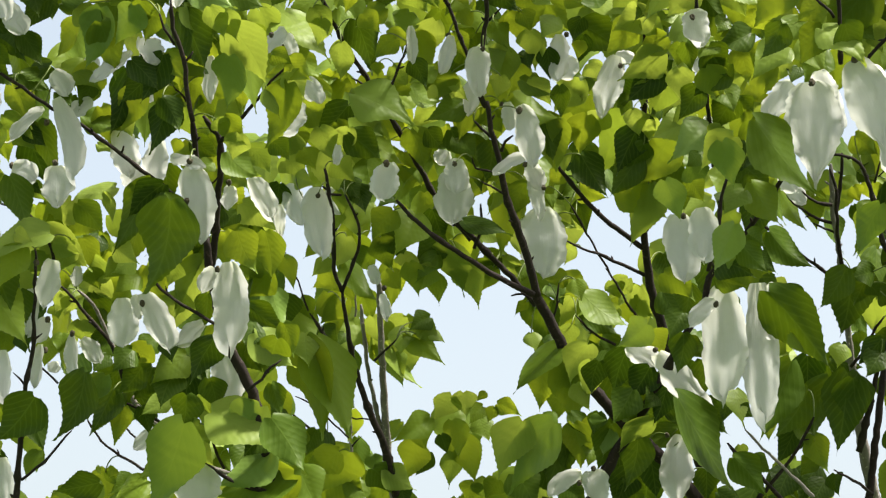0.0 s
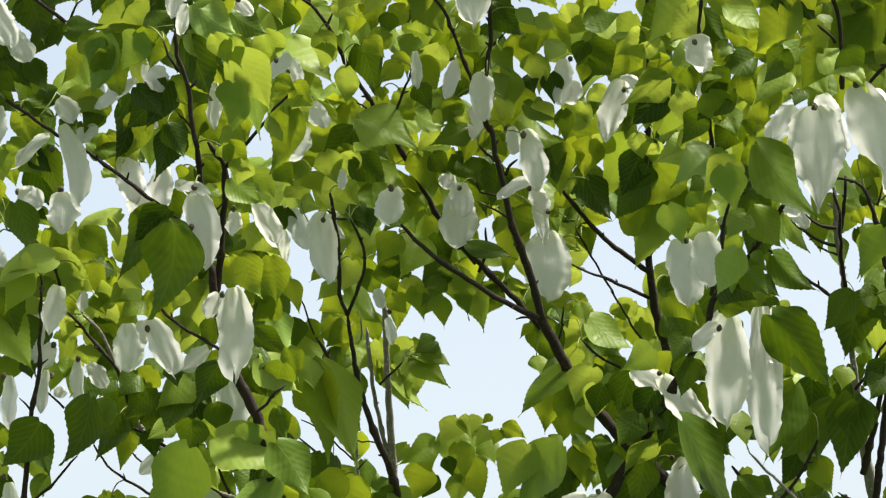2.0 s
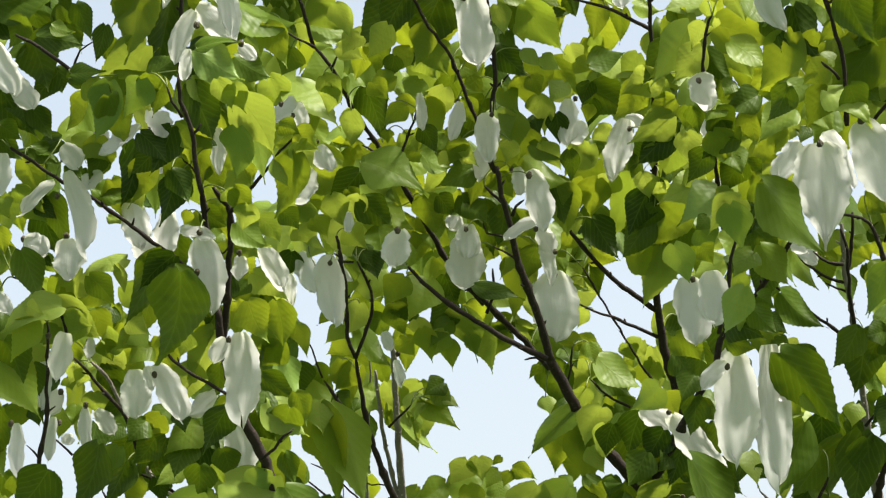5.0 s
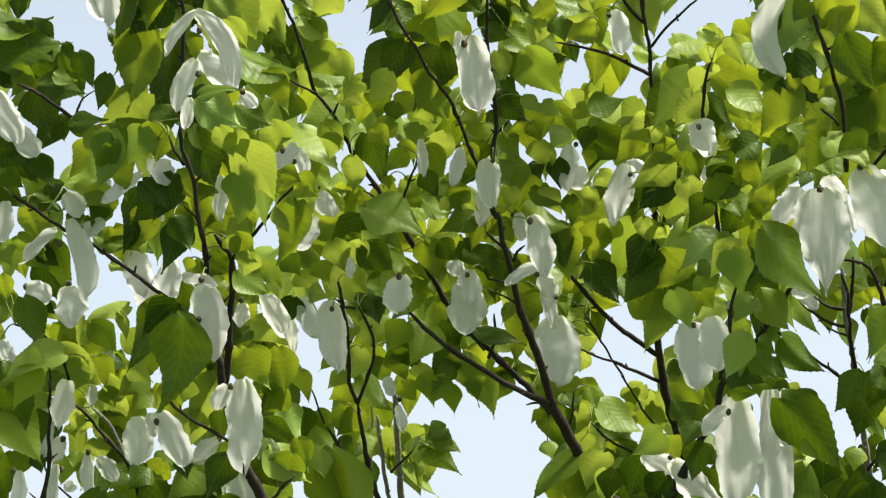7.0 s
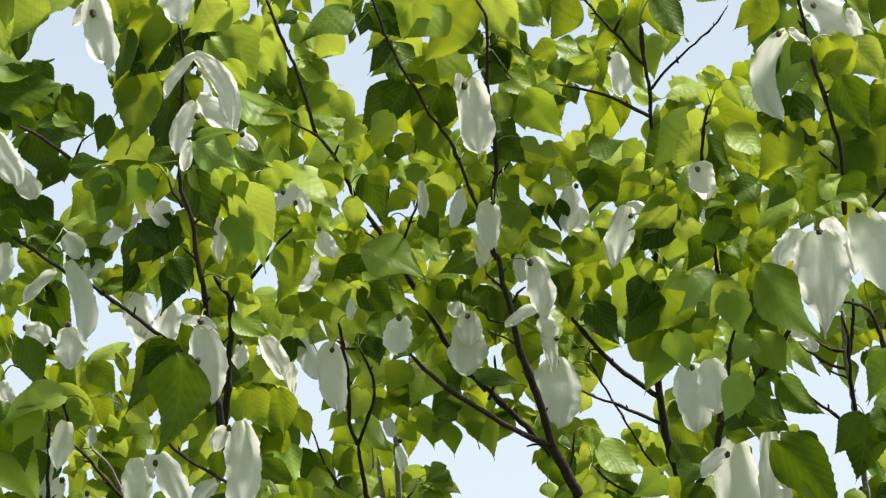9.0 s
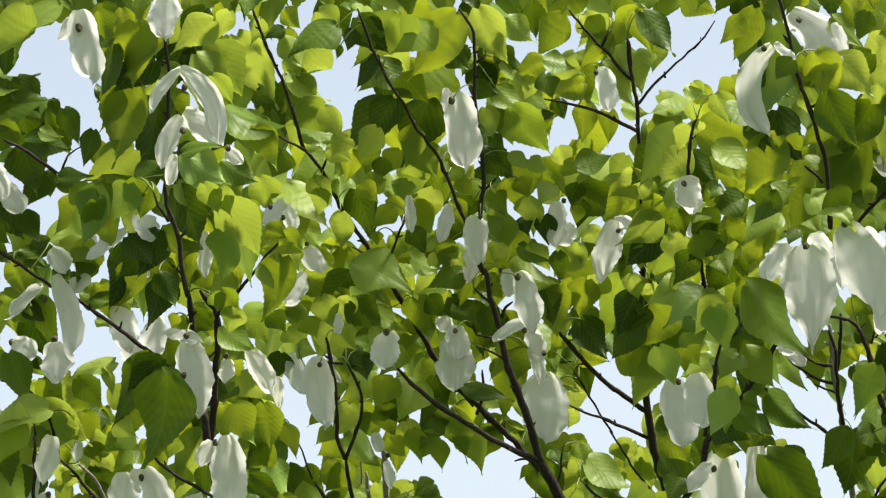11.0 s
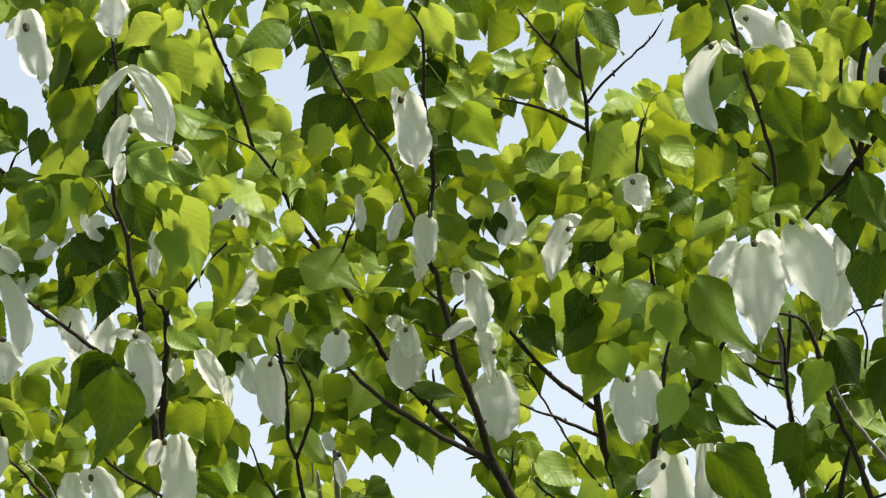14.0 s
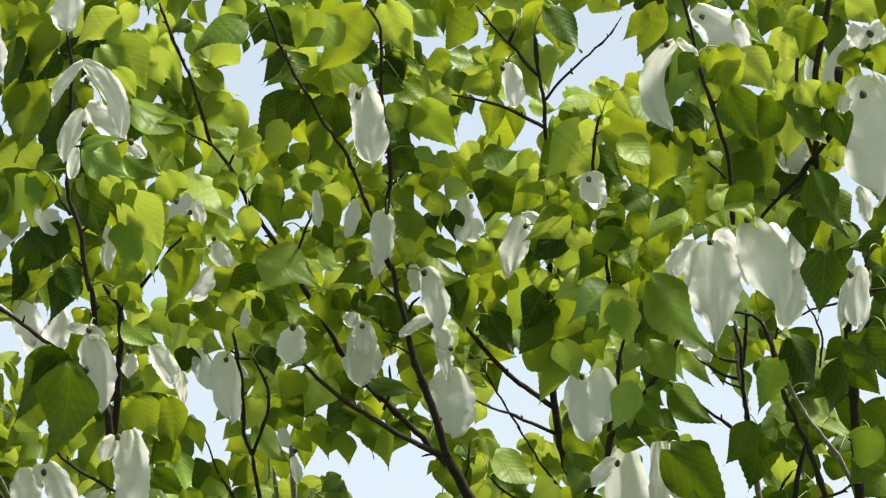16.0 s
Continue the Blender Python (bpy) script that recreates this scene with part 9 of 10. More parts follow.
leaf(rear, 0.477, 4.434, 3.248, 0.094, 0.87, 16, -8, 47, MID)
leaf(rear, 0.956, 4.701, 2.855, 0.091, 0.92, 20, -9, -58, SHADED)
leaf(rear, 0.499, 4.839, 2.551, 0.078, 0.76, -16, 43, 1, SHADED)
leaf(rear, -0.765, 5.196, 2.572, 0.093, 0.87, -3, 1, -26, SHADED)
leaf(rear, 1.092, 5.177, 2.768, 0.098, 0.78, -50, -2, -21, SHADED)
leaf(rear, 1.169, 5.438, 2.262, 0.095, 0.88, -17, -2, -37, SHADED)
leaf(rear, -0.876, 4.711, 2.942, 0.098, 0.83, -10, -7, 35, MID)
leaf(rear, -0.177, 4.615, 3.171, 0.086, 0.89, 16, 11, 5, MID)
leaf(rear, 0.083, 4.232, 2.846, 0.041, 0.81, 7, 23, 3, MID)
leaf(front, 0.568, 3.409, 2.876, 0.045, 0.82, -74, 23, -24, MID)
leaf(rear, 0.792, 4.370, 2.492, 0.054, 0.9, -23, 27, 4, SHADED)
leaf(front, 0.712, 3.450, 3.058, 0.049, 0.84, 53, -15, 2, MID)
leaf(rear, -0.629, 3.780, 2.397, 0.091, 0.79, 0, 9, 39, SHADED)
leaf(rear, -0.548, 3.556, 2.767, 0.089, 0.72, 18, -23, -26, MID)
leaf(rear, 0.586, 4.297, 2.159, 0.099, 0.90, -31, -3, 44, SHADED)
leaf(rear, -0.672, 3.394, 3.058, 0.089, 0.90, -16, -17, -34, SHADED)
leaf(rear, 0.708, 3.583, 2.868, 0.091, 0.90, 12, -20, 27)
leaf(rear, 0.424, 3.885, 2.485, 0.091, 0.84, -7, -18, 29, SHADED)
leaf(rear, -0.543, 3.359, 3.028, 0.082, 0.81, 63, -17, -17, MID)
leaf(rear, 0.369, 4.450, 2.581, 0.082, 0.71, 51, 9, 11)
leaf(rear, -0.738, 3.890, 2.155, 0.076, 0.76, 5, -4, 9, MID)
leaf(rear, -0.032, 4.225, 3.049, 0.105, 0.81, -20, -29, -17)
leaf(rear, 0.812, 3.491, 3.068, 0.082, 0.80, -1, -11, 12, MID)
leaf(front, -0.488, 3.889, 2.282, 0.094, 0.71, 25, -29, 11, SHADED)
leaf(rear, 0.907, 4.279, 2.333, 0.095, 0.80, 8, -10, -10, SHADED)
leaf(rear, 0.542, 4.348, 2.175, 0.090, 0.84, -23, -0, 17, SHADED)
leaf(rear, -0.702, 3.792, 2.342, 0.088, 0.94, -9, -26, 19, SHADED)
leaf(rear, -0.740, 3.813, 2.301, 0.082, 0.85, 32, -9, -6, MID)
leaf(rear, -0.569, 3.343, 3.054, 0.074, 0.71, -25, -28, -35)
leaf(rear, -0.361, 3.721, 2.606, 0.089, 0.79, 34, -20, -1, MID)
leaf(rear, 0.585, 3.374, 3.045, 0.082, 0.93, 0, -21, 17, SHADED)
leaf(rear, 0.231, 4.024, 3.310, 0.080, 0.84, 61, -2, 1, MID)
leaf(rear, -0.008, 4.762, 2.206, 0.067, 0.84, 12, -0, 11, SHADED)
leaf(rear, 0.895, 4.307, 2.243, 0.089, 0.74, -5, -3, -16, MID)
leaf(front, -0.341, 3.616, 2.646, 0.070, 0.82, 25, -30, -2, MID)
leaf(rear, -0.709, 3.609, 2.718, 0.087, 0.85, -12, -31, 24, MID)
leaf(rear, 0.831, 3.493, 3.051, 0.086, 0.92, -11, -37, -8, MID)
leaf(rear, -0.689, 3.718, 2.485, 0.087, 0.91, -20, -8, -20)
leaf(rear, -0.640, 3.334, 3.046, 0.073, 0.93, 24, -16, -17, SHADED)
leaf(rear, 0.922, 3.952, 2.748, 0.091, 0.75, 23, 0, 43, SHADED)
leaf(rear, 0.831, 3.405, 2.911, 0.081, 0.93, 42, -26, 42)
leaf(rear, -0.171, 3.985, 3.312, 0.097, 0.84, 41, -26, 18, SHADED)
leaf(rear, 0.551, 3.335, 3.046, 0.076, 0.94, -40, -35, -37, MID)
leaf(rear, -0.746, 3.685, 2.636, 0.085, 0.78, 17, -30, -10, MID)
leaf(rear, -0.710, 3.463, 3.007, 0.073, 0.84, 9, -24, -3)
leaf(rear, 0.342, 4.059, 3.181, 0.090, 0.89, 4, 6, 15)
leaf(rear, 0.718, 4.085, 2.669, 0.074, 0.83, 33, -28, 18, MID)
leaf(rear, -0.366, 3.417, 2.956, 0.084, 0.87, -20, -19, -22, SHADED)
leaf(rear, 0.886, 4.292, 2.306, 0.090, 0.86, 6, -10, 31, SHADED)
leaf(rear, 0.091, 4.617, 2.232, 0.102, 0.93, 54, 11, -9, MID)
leaf(rear, 0.330, 4.441, 2.180, 0.098, 0.93, 1, 11, 31, SHADED)
leaf(rear, -0.448, 3.444, 2.901, 0.062, 0.89, -11, -23, -39)
leaf(rear, -0.705, 3.448, 2.911, 0.083, 0.90, -4, 10, 11)
leaf(rear, 0.377, 3.996, 3.287, 0.098, 0.84, -24, 9, 7, MID)
leaf(rear, -0.760, 3.875, 2.207, 0.095, 0.89, -6, -32, 11)
leaf(rear, -0.234, 5.033, 2.283, 0.108, 0.84, 23, -37, -7, MID)
leaf(rear, -0.708, 3.610, 2.678, 0.086, 0.91, -17, -29, 0, MID)
leaf(rear, -0.137, 4.656, 2.515, 0.081, 0.75, 36, -34, -34)
leaf(rear, -0.241, 4.346, 2.845, 0.081, 0.91, 14, -13, 21, MID)
leaf(rear, -0.567, 3.593, 2.743, 0.075, 0.91, 16, 1, -22, MID)
leaf(rear, -0.173, 4.335, 2.797, 0.104, 0.84, 20, -32, 17)
leaf(rear, 0.268, 4.364, 2.929, 0.063, 0.90, 27, 4, 13, MID)
leaf(rear, -0.468, 3.427, 2.768, 0.080, 0.85, -7, -13, -20, MID)
leaf(rear, 0.738, 4.164, 2.560, 0.091, 0.84, -4, 9, -32, SHADED)
leaf(rear, -0.423, 3.721, 2.590, 0.068, 0.84, 9, -34, -17, SHADED)
leaf(rear, -0.708, 3.549, 2.779, 0.089, 0.74, -33, -28, 13, SHADED)
leaf(rear, -0.716, 3.763, 2.386, 0.084, 0.93, -56, -7, -15, SHADED)
leaf(front, -0.367, 3.361, 2.774, 0.084, 0.93, 39, 11, 33, SHADED)
leaf(front, -0.715, 3.718, 2.538, 0.085, 0.88, -18, -36, -13)
leaf(rear, 0.889, 3.957, 2.779, 0.097, 0.92, -19, 11, 13, SHADED)
leaf(rear, -0.170, 4.332, 2.691, 0.081, 0.75, 19, -10, 2)
leaf(rear, -0.714, 3.880, 2.215, 0.094, 0.76, -9, 2, -43, MID)
leaf(front, -0.737, 3.697, 2.579, 0.092, 0.94, -2, 3, -15, SHADED)
leaf(rear, 0.176, 4.441, 2.206, 0.102, 0.86, -29, -35, 24)
leaf(rear, -0.673, 3.462, 3.004, 0.072, 0.80, 14, -30, 11)
leaf(rear, -0.135, 4.949, 2.296, 0.114, 0.78, 9, -27, 10, MID)
leaf(rear, 0.799, 4.307, 2.221, 0.101, 0.78, -20, -2, -19, MID)
leaf(rear, 0.244, 4.263, 3.089, 0.097, 0.76, 31, -34, 15, MID)
leaf(rear, -0.308, 3.928, 2.132, 0.091, 0.94, 28, -17, 6, SHADED)
leaf(rear, 0.266, 4.645, 2.557, 0.112, 0.92, 6, 4, 29)
leaf(rear, 0.001, 4.062, 3.153, 0.097, 0.85, -11, -9, 14, MID)
leaf(rear, 0.762, 3.585, 2.828, 0.072, 0.85, -52, -2, -37, MID)
leaf(rear, -0.452, 3.442, 2.729, 0.066, 0.92, 6, -25, 41)
leaf(rear, -0.638, 3.348, 3.011, 0.074, 0.89, -3, -18, -29, MID)
leaf(front, 0.451, 3.353, 3.040, 0.087, 0.86, -31, -16, -32, MID)
leaf(rear, -0.324, 3.377, 3.057, 0.085, 0.89, -16, -13, -0)
leaf(rear, 0.912, 4.170, 2.431, 0.091, 0.90, 31, -20, 13, SHADED)
leaf(rear, -0.073, 4.404, 2.783, 0.091, 0.92, -69, -19, -16, MID)
leaf(rear, -0.556, 3.353, 3.036, 0.085, 0.90, 25, -7, -23, MID)
leaf(rear, -0.759, 3.816, 2.276, 0.077, 0.81, 3, -11, -25, MID)
leaf(rear, -0.729, 3.775, 2.361, 0.081, 0.88, -0, -4, 8, MID)
leaf(rear, 0.706, 3.580, 2.975, 0.091, 0.78, 12, -11, -20)
leaf(rear, -0.398, 3.759, 2.393, 0.086, 0.95, 22, -13, -21, SHADED)
leaf(rear, 0.588, 3.531, 2.856, 0.083, 0.86, -1, -24, 31, MID)
leaf(rear, 0.285, 4.572, 2.488, 0.098, 0.95, 31, -27, -20, SHADED)
leaf(rear, 0.826, 3.990, 2.828, 0.092, 0.92, 8, 1, 29, SHADED)
leaf(rear, -0.572, 3.479, 2.882, 0.080, 0.74, 23, -11, 6, SHADED)
leaf(rear, -0.742, 3.737, 2.433, 0.088, 0.81, 5, -16, -16)
leaf(rear, 0.264, 4.390, 2.900, 0.097, 0.93, -22, -22, -38, MID)
leaf(rear, 0.389, 4.079, 3.200, 0.056, 0.72, -20, -12, 8)
leaf(rear, 0.317, 4.381, 2.900, 0.107, 0.75, 1, -2, 43, SHADED)
leaf(rear, 0.416, 3.925, 3.227, 0.070, 0.93, 56, 8, 20, MID)
leaf(rear, -0.542, 3.975, 2.395, 0.092, 0.86, -3, 3, -10, SHADED)
leaf(rear, -0.095, 4.178, 3.094, 0.079, 0.73, 27, -13, 30, MID)
leaf(rear, 0.079, 4.762, 2.226, 0.113, 0.85, -27, -19, -4, MID)
leaf(rear, 0.273, 4.247, 3.120, 0.086, 0.92, -7, -25, 33, MID)
leaf(rear, 0.251, 3.994, 3.276, 0.099, 0.79, -50, 2, -36, MID)
leaf(rear, -0.518, 3.845, 2.481, 0.089, 0.82, -2, -37, -8, MID)
leaf(rear, 0.660, 4.154, 2.913, 0.084, 0.82, -31, 1, -6, MID)
leaf(rear, -0.310, 4.263, 3.154, 0.103, 0.74, 13, -15, -8)
leaf(rear, 0.127, 4.455, 2.176, 0.095, 0.80, 6, 6, 34, MID)
leaf(front, -0.589, 3.869, 2.447, 0.078, 0.88, 32, -2, 5)
leaf(rear, -0.312, 4.062, 3.311, 0.087, 0.86, -3, -39, -19, MID)
leaf(rear, 0.777, 4.295, 2.274, 0.079, 0.89, 21, -16, 17, SHADED)
leaf(rear, -0.172, 4.412, 2.912, 0.093, 0.84, 17, -36, -36)
leaf(rear, -0.026, 4.295, 2.923, 0.098, 0.77, -60, -2, -15, MID)
leaf(rear, 0.230, 4.526, 2.478, 0.083, 0.70, -25, -25, -27, MID)
leaf(rear, -0.273, 3.832, 2.306, 0.086, 0.78, -32, -21, -26)
leaf(rear, 0.003, 3.918, 3.282, 0.090, 0.87, -40, 11, -17, SHADED)
leaf(rear, 0.879, 3.820, 2.664, 0.096, 0.93, 29, -6, -20, MID)
leaf(rear, 0.607, 4.283, 2.216, 0.096, 0.74, -45, 2, 27, MID)
leaf(rear, 0.931, 4.088, 2.619, 0.085, 0.83, 17, 7, -2, SHADED)
leaf(rear, -0.718, 3.645, 2.640, 0.078, 0.91, 21, 4, -0)
leaf(rear, -0.241, 4.066, 3.370, 0.104, 0.85, -8, -28, -30, MID)
leaf(rear, 0.386, 4.698, 2.243, 0.098, 0.89, 8, -30, 9, SHADED)
leaf(rear, 0.236, 4.499, 2.771, 0.108, 0.81, -19, -8, -26)
leaf(rear, -0.535, 3.842, 2.513, 0.060, 0.72, -12, -25, 25, MID)
leaf(rear, 0.340, 4.633, 2.599, 0.102, 0.91, 17, -15, 28, MID)
leaf(rear, 0.415, 4.041, 3.287, 0.085, 0.94, -33, 5, 16, MID)
leaf(rear, -0.753, 3.792, 2.329, 0.093, 0.84, -24, 6, -4, SHADED)
leaf(rear, 0.130, 4.388, 2.667, 0.079, 0.73, 12, 4, 42)
leaf(front, -0.447, 3.644, 2.692, 0.091, 0.83, 0, -13, -22, MID)
leaf(rear, -0.305, 4.248, 3.190, 0.082, 0.91, -23, -18, -22)
leaf(rear, 0.869, 3.890, 2.684, 0.088, 0.78, 4, -22, -19, SHADED)
leaf(front, -0.746, 3.721, 2.500, 0.077, 0.72, -3, -32, -30)
leaf(rear, 0.873, 4.307, 2.262, 0.103, 0.92, -25, -19, -34, MID)
leaf(rear, -0.716, 3.429, 3.057, 0.082, 0.80, -13, -3, -34, SHADED)
leaf(rear, 0.045, 4.207, 2.995, 0.090, 0.89, 11, 8, 20, MID)
leaf(rear, -0.603, 3.342, 3.042, 0.075, 0.75, -3, -9, 9)
leaf(rear, -0.517, 3.348, 3.064, 0.080, 0.84, 53, -25, 14)
leaf(rear, -0.630, 3.900, 2.179, 0.054, 0.84, -22, 4, 31, MID)
leaf(rear, 0.850, 4.290, 2.329, 0.100, 0.78, -4, -20, -27, SHADED)
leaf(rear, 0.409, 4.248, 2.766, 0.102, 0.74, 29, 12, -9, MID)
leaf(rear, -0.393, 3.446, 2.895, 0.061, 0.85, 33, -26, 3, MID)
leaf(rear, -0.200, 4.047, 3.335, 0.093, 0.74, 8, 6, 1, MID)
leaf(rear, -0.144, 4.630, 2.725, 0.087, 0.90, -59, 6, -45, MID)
leaf(rear, 0.906, 4.327, 2.154, 0.084, 0.92, 21, -21, 12, SHADED)
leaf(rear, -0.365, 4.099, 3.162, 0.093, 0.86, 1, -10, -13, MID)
leaf(rear, 0.944, 4.282, 2.295, 0.096, 0.89, 36, -12, -14, SHADED)
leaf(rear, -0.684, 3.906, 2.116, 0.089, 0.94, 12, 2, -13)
leaf(rear, 0.810, 4.342, 2.520, 0.100, 0.83, -18, -16, -34, SHADED)
leaf(rear, 0.168, 3.903, 3.286, 0.097, 0.91, 13, -26, 20, MID)
leaf(rear, 0.389, 3.857, 2.873, 0.091, 0.85, 20, 9, -3)
leaf(front, 0.491, 3.342, 3.030, 0.079, 0.74, -2, -19, -12, MID)
leaf(rear, 0.494, 3.817, 2.866, 0.052, 0.93, 19, -2, 20, MID)
leaf(rear, 0.482, 3.747, 2.546, 0.076, 0.84, -13, -10, 18, SHADED)
leaf(rear, -0.718, 3.468, 2.992, 0.088, 0.93, 0, -37, -1, MID)
leaf(rear, 0.850, 3.646, 2.805, 0.088, 0.95, 9, -35, 43, SHADED)
leaf(rear, 0.319, 3.911, 3.291, 0.098, 0.93, 18, 4, 41)
leaf(rear, -0.359, 3.429, 2.952, 0.088, 0.77, 6, -9, 30)
leaf(rear, -0.070, 4.630, 2.540, 0.065, 0.83, 4, -22, -12, MID)
leaf(rear, -0.700, 3.441, 3.042, 0.090, 0.94, 1, -21, -2)
leaf(rear, 0.944, 4.286, 2.277, 0.104, 0.72, 3, -13, -14, SHADED)
leaf(rear, 0.094, 4.324, 2.756, 0.089, 0.81, -42, -21, 30, MID)
leaf(rear, 0.606, 4.222, 2.974, 0.101, 0.81, 21, -12, 14, MID)
leaf(rear, -0.716, 3.527, 2.835, 0.084, 0.81, 7, -25, 13, SHADED)
leaf(front, 0.504, 3.354, 3.016, 0.083, 0.86, -30, -25, 6, MID)
leaf(rear, 0.324, 4.355, 2.927, 0.063, 0.91, 14, -40, 0, SHADED)
leaf(front, -0.373, 3.372, 2.737, 0.070, 0.93, 13, -33, -32, MID)
leaf(rear, 0.512, 4.758, 2.205, 0.107, 0.91, 20, -23, 43, SHADED)
leaf(rear, -0.316, 3.926, 2.118, 0.094, 0.85, 25, 3, -27)
leaf(rear, 0.124, 4.094, 3.139, 0.095, 0.78, -32, 3, -13, MID)
leaf(front, 0.442, 3.707, 2.588, 0.092, 0.81, -17, 6, -16, MID)
leaf(rear, -0.097, 4.038, 3.142, 0.072, 0.87, -11, -33, 8, SHADED)
leaf(rear, 0.487, 3.819, 3.045, 0.086, 0.79, 45, -33, 22)
leaf(rear, 0.456, 4.738, 2.214, 0.097, 0.92, 4, -30, 8, SHADED)
leaf(rear, 0.936, 4.265, 2.360, 0.086, 0.88, 4, 0, 21, SHADED)
leaf(rear, 0.093, 3.912, 3.296, 0.098, 0.76, -12, -12, -8, MID)
leaf(front, -0.380, 3.625, 2.602, 0.068, 0.90, 3, -2, 5, MID)
leaf(rear, -0.182, 4.403, 2.944, 0.070, 0.86, -8, -24, -20, MID)
leaf(rear, -0.300, 3.376, 3.065, 0.081, 0.93, 3, -13, -25, MID)
leaf(rear, -0.292, 4.067, 3.303, 0.092, 0.91, -0, 7, 34, MID)
leaf(rear, -0.366, 3.389, 3.018, 0.086, 0.82, -30, -32, 23)
leaf(front, 0.464, 3.354, 3.035, 0.082, 0.83, -14, -38, 21, SHADED)
leaf(rear, -0.262, 3.383, 3.059, 0.080, 0.71, 47, -27, 41, SHADED)
leaf(rear, -0.087, 4.747, 2.228, 0.099, 0.87, 2, -6, 6, MID)
leaf(rear, -0.055, 4.345, 2.899, 0.099, 0.81, -46, 13, 14, MID)
leaf(rear, -0.728, 3.896, 2.126, 0.091, 0.91, -13, -5, 7, SHADED)
leaf(rear, 0.832, 4.322, 2.207, 0.077, 0.89, -12, -15, 28, MID)
leaf(rear, 0.014, 4.406, 2.811, 0.094, 0.71, -10, -3, -33, MID)
leaf(rear, -0.096, 3.971, 3.308, 0.099, 0.85, 22, -6, -10)
leaf(rear, -0.528, 4.123, 2.135, 0.096, 0.72, -14, -0, 1, MID)
leaf(rear, -0.604, 3.919, 2.118, 0.063, 0.94, 42, -28, -17, MID)
leaf(rear, -0.087, 3.978, 3.180, 0.084, 0.73, 34, -35, 38)
leaf(rear, -0.208, 4.330, 3.085, 0.099, 0.86, -54, 11, 7, MID)
leaf(rear, -0.470, 3.364, 3.044, 0.078, 0.91, 21, 2, 19, SHADED)
leaf(rear, -0.061, 3.946, 3.297, 0.099, 0.84, 10, -36, -16, MID)
leaf(rear, 0.617, 4.294, 2.152, 0.093, 0.78, 13, 11, -9, MID)
leaf(rear, 0.940, 4.304, 2.211, 0.100, 0.91, 58, -38, 17, SHADED)
leaf(rear, 0.948, 4.145, 2.517, 0.087, 0.95, 14, -17, 20, SHADED)
leaf(rear, -0.338, 4.204, 3.191, 0.058, 0.78, 8, -20, 11, SHADED)
leaf(rear, 0.795, 4.119, 2.622, 0.084, 0.87, -43, -3, 6, SHADED)
leaf(rear, -0.373, 4.136, 3.114, 0.103, 0.78, -19, -19, -24, SHADED)
leaf(rear, -0.306, 4.296, 3.075, 0.103, 0.87, 15, -21, -27)
leaf(front, -0.417, 3.426, 2.810, 0.074, 0.92, 22, 4, 18, SHADED)
leaf(front, 0.413, 3.371, 3.054, 0.077, 0.90, -22, -25, -33, MID)
leaf(rear, -0.356, 4.232, 3.121, 0.097, 0.81, 9, -31, -43, MID)
leaf(front, 0.760, 3.417, 3.059, 0.069, 0.74, 13, -23, -6, SHADED)
leaf(rear, -0.344, 3.923, 2.106, 0.065, 0.86, -59, -4, -39, MID)
leaf(rear, 0.018, 3.918, 3.270, 0.093, 0.84, 4, 4, 29, MID)
leaf(rear, -0.711, 3.560, 2.746, 0.090, 0.82, -24, 12, -31, SHADED)
leaf(rear, -0.350, 3.844, 2.269, 0.092, 0.83, -12, -2, 10)
leaf(rear, -0.198, 5.043, 2.256, 0.121, 0.86, 3, -19, -38, MID)
leaf(rear, 0.412, 4.174, 2.859, 0.099, 0.80, -22, -25, -26)
leaf(rear, 0.485, 3.884, 2.783, 0.094, 0.94, -61, 0, -41, MID)
leaf(rear, 0.172, 4.509, 2.623, 0.104, 0.87, -5, 2, 6, MID)
leaf(rear, -0.393, 3.297, 3.044, 0.083, 0.88, 42, -6, -8, MID)
leaf(rear, 0.510, 3.567, 2.805, 0.069, 0.76, -26, -18, 35, MID)
leaf(rear, -0.754, 3.845, 2.240, 0.094, 0.89, 53, -27, -13, MID)
leaf(front, -0.722, 3.698, 2.602, 0.084, 0.83, -59, -19, -44, MID)
leaf(rear, -0.634, 3.709, 2.631, 0.081, 0.85, 23, -18, 5, SHADED)
leaf(front, -0.641, 3.590, 2.753, 0.086, 0.93, 0, -18, 36, SHADED)
leaf(rear, -0.301, 3.765, 2.537, 0.082, 0.79, -39, -17, -25, MID)
leaf(rear, -0.276, 3.868, 2.270, 0.086, 0.84, 22, -13, 16, MID)
leaf(rear, -0.269, 3.383, 3.057, 0.085, 0.90, -3, 10, -21, SHADED)
leaf(rear, 0.422, 3.994, 2.780, 0.094, 0.76, 9, -33, 19, MID)
leaf(rear, 0.139, 4.104, 2.995, 0.089, 0.94, 2, -34, -12, MID)
leaf(rear, 0.403, 4.031, 3.331, 0.095, 0.91, -19, 10, -11, MID)
leaf(rear, 0.799, 4.245, 2.435, 0.091, 0.85, 10, 8, 38, MID)
leaf(rear, -0.453, 4.127, 2.154, 0.098, 0.87, 20, -1, -26)
leaf(rear, -0.340, 3.799, 2.353, 0.090, 0.82, -36, -29, -22, MID)
leaf(rear, 0.297, 4.436, 2.413, 0.107, 0.82, 5, -27, -2, SHADED)
leaf(rear, -0.284, 4.217, 2.533, 0.100, 0.94, -31, 4, 36, MID)
leaf(rear, 0.785, 4.279, 2.332, 0.076, 0.73, -16, -22, 37, SHADED)
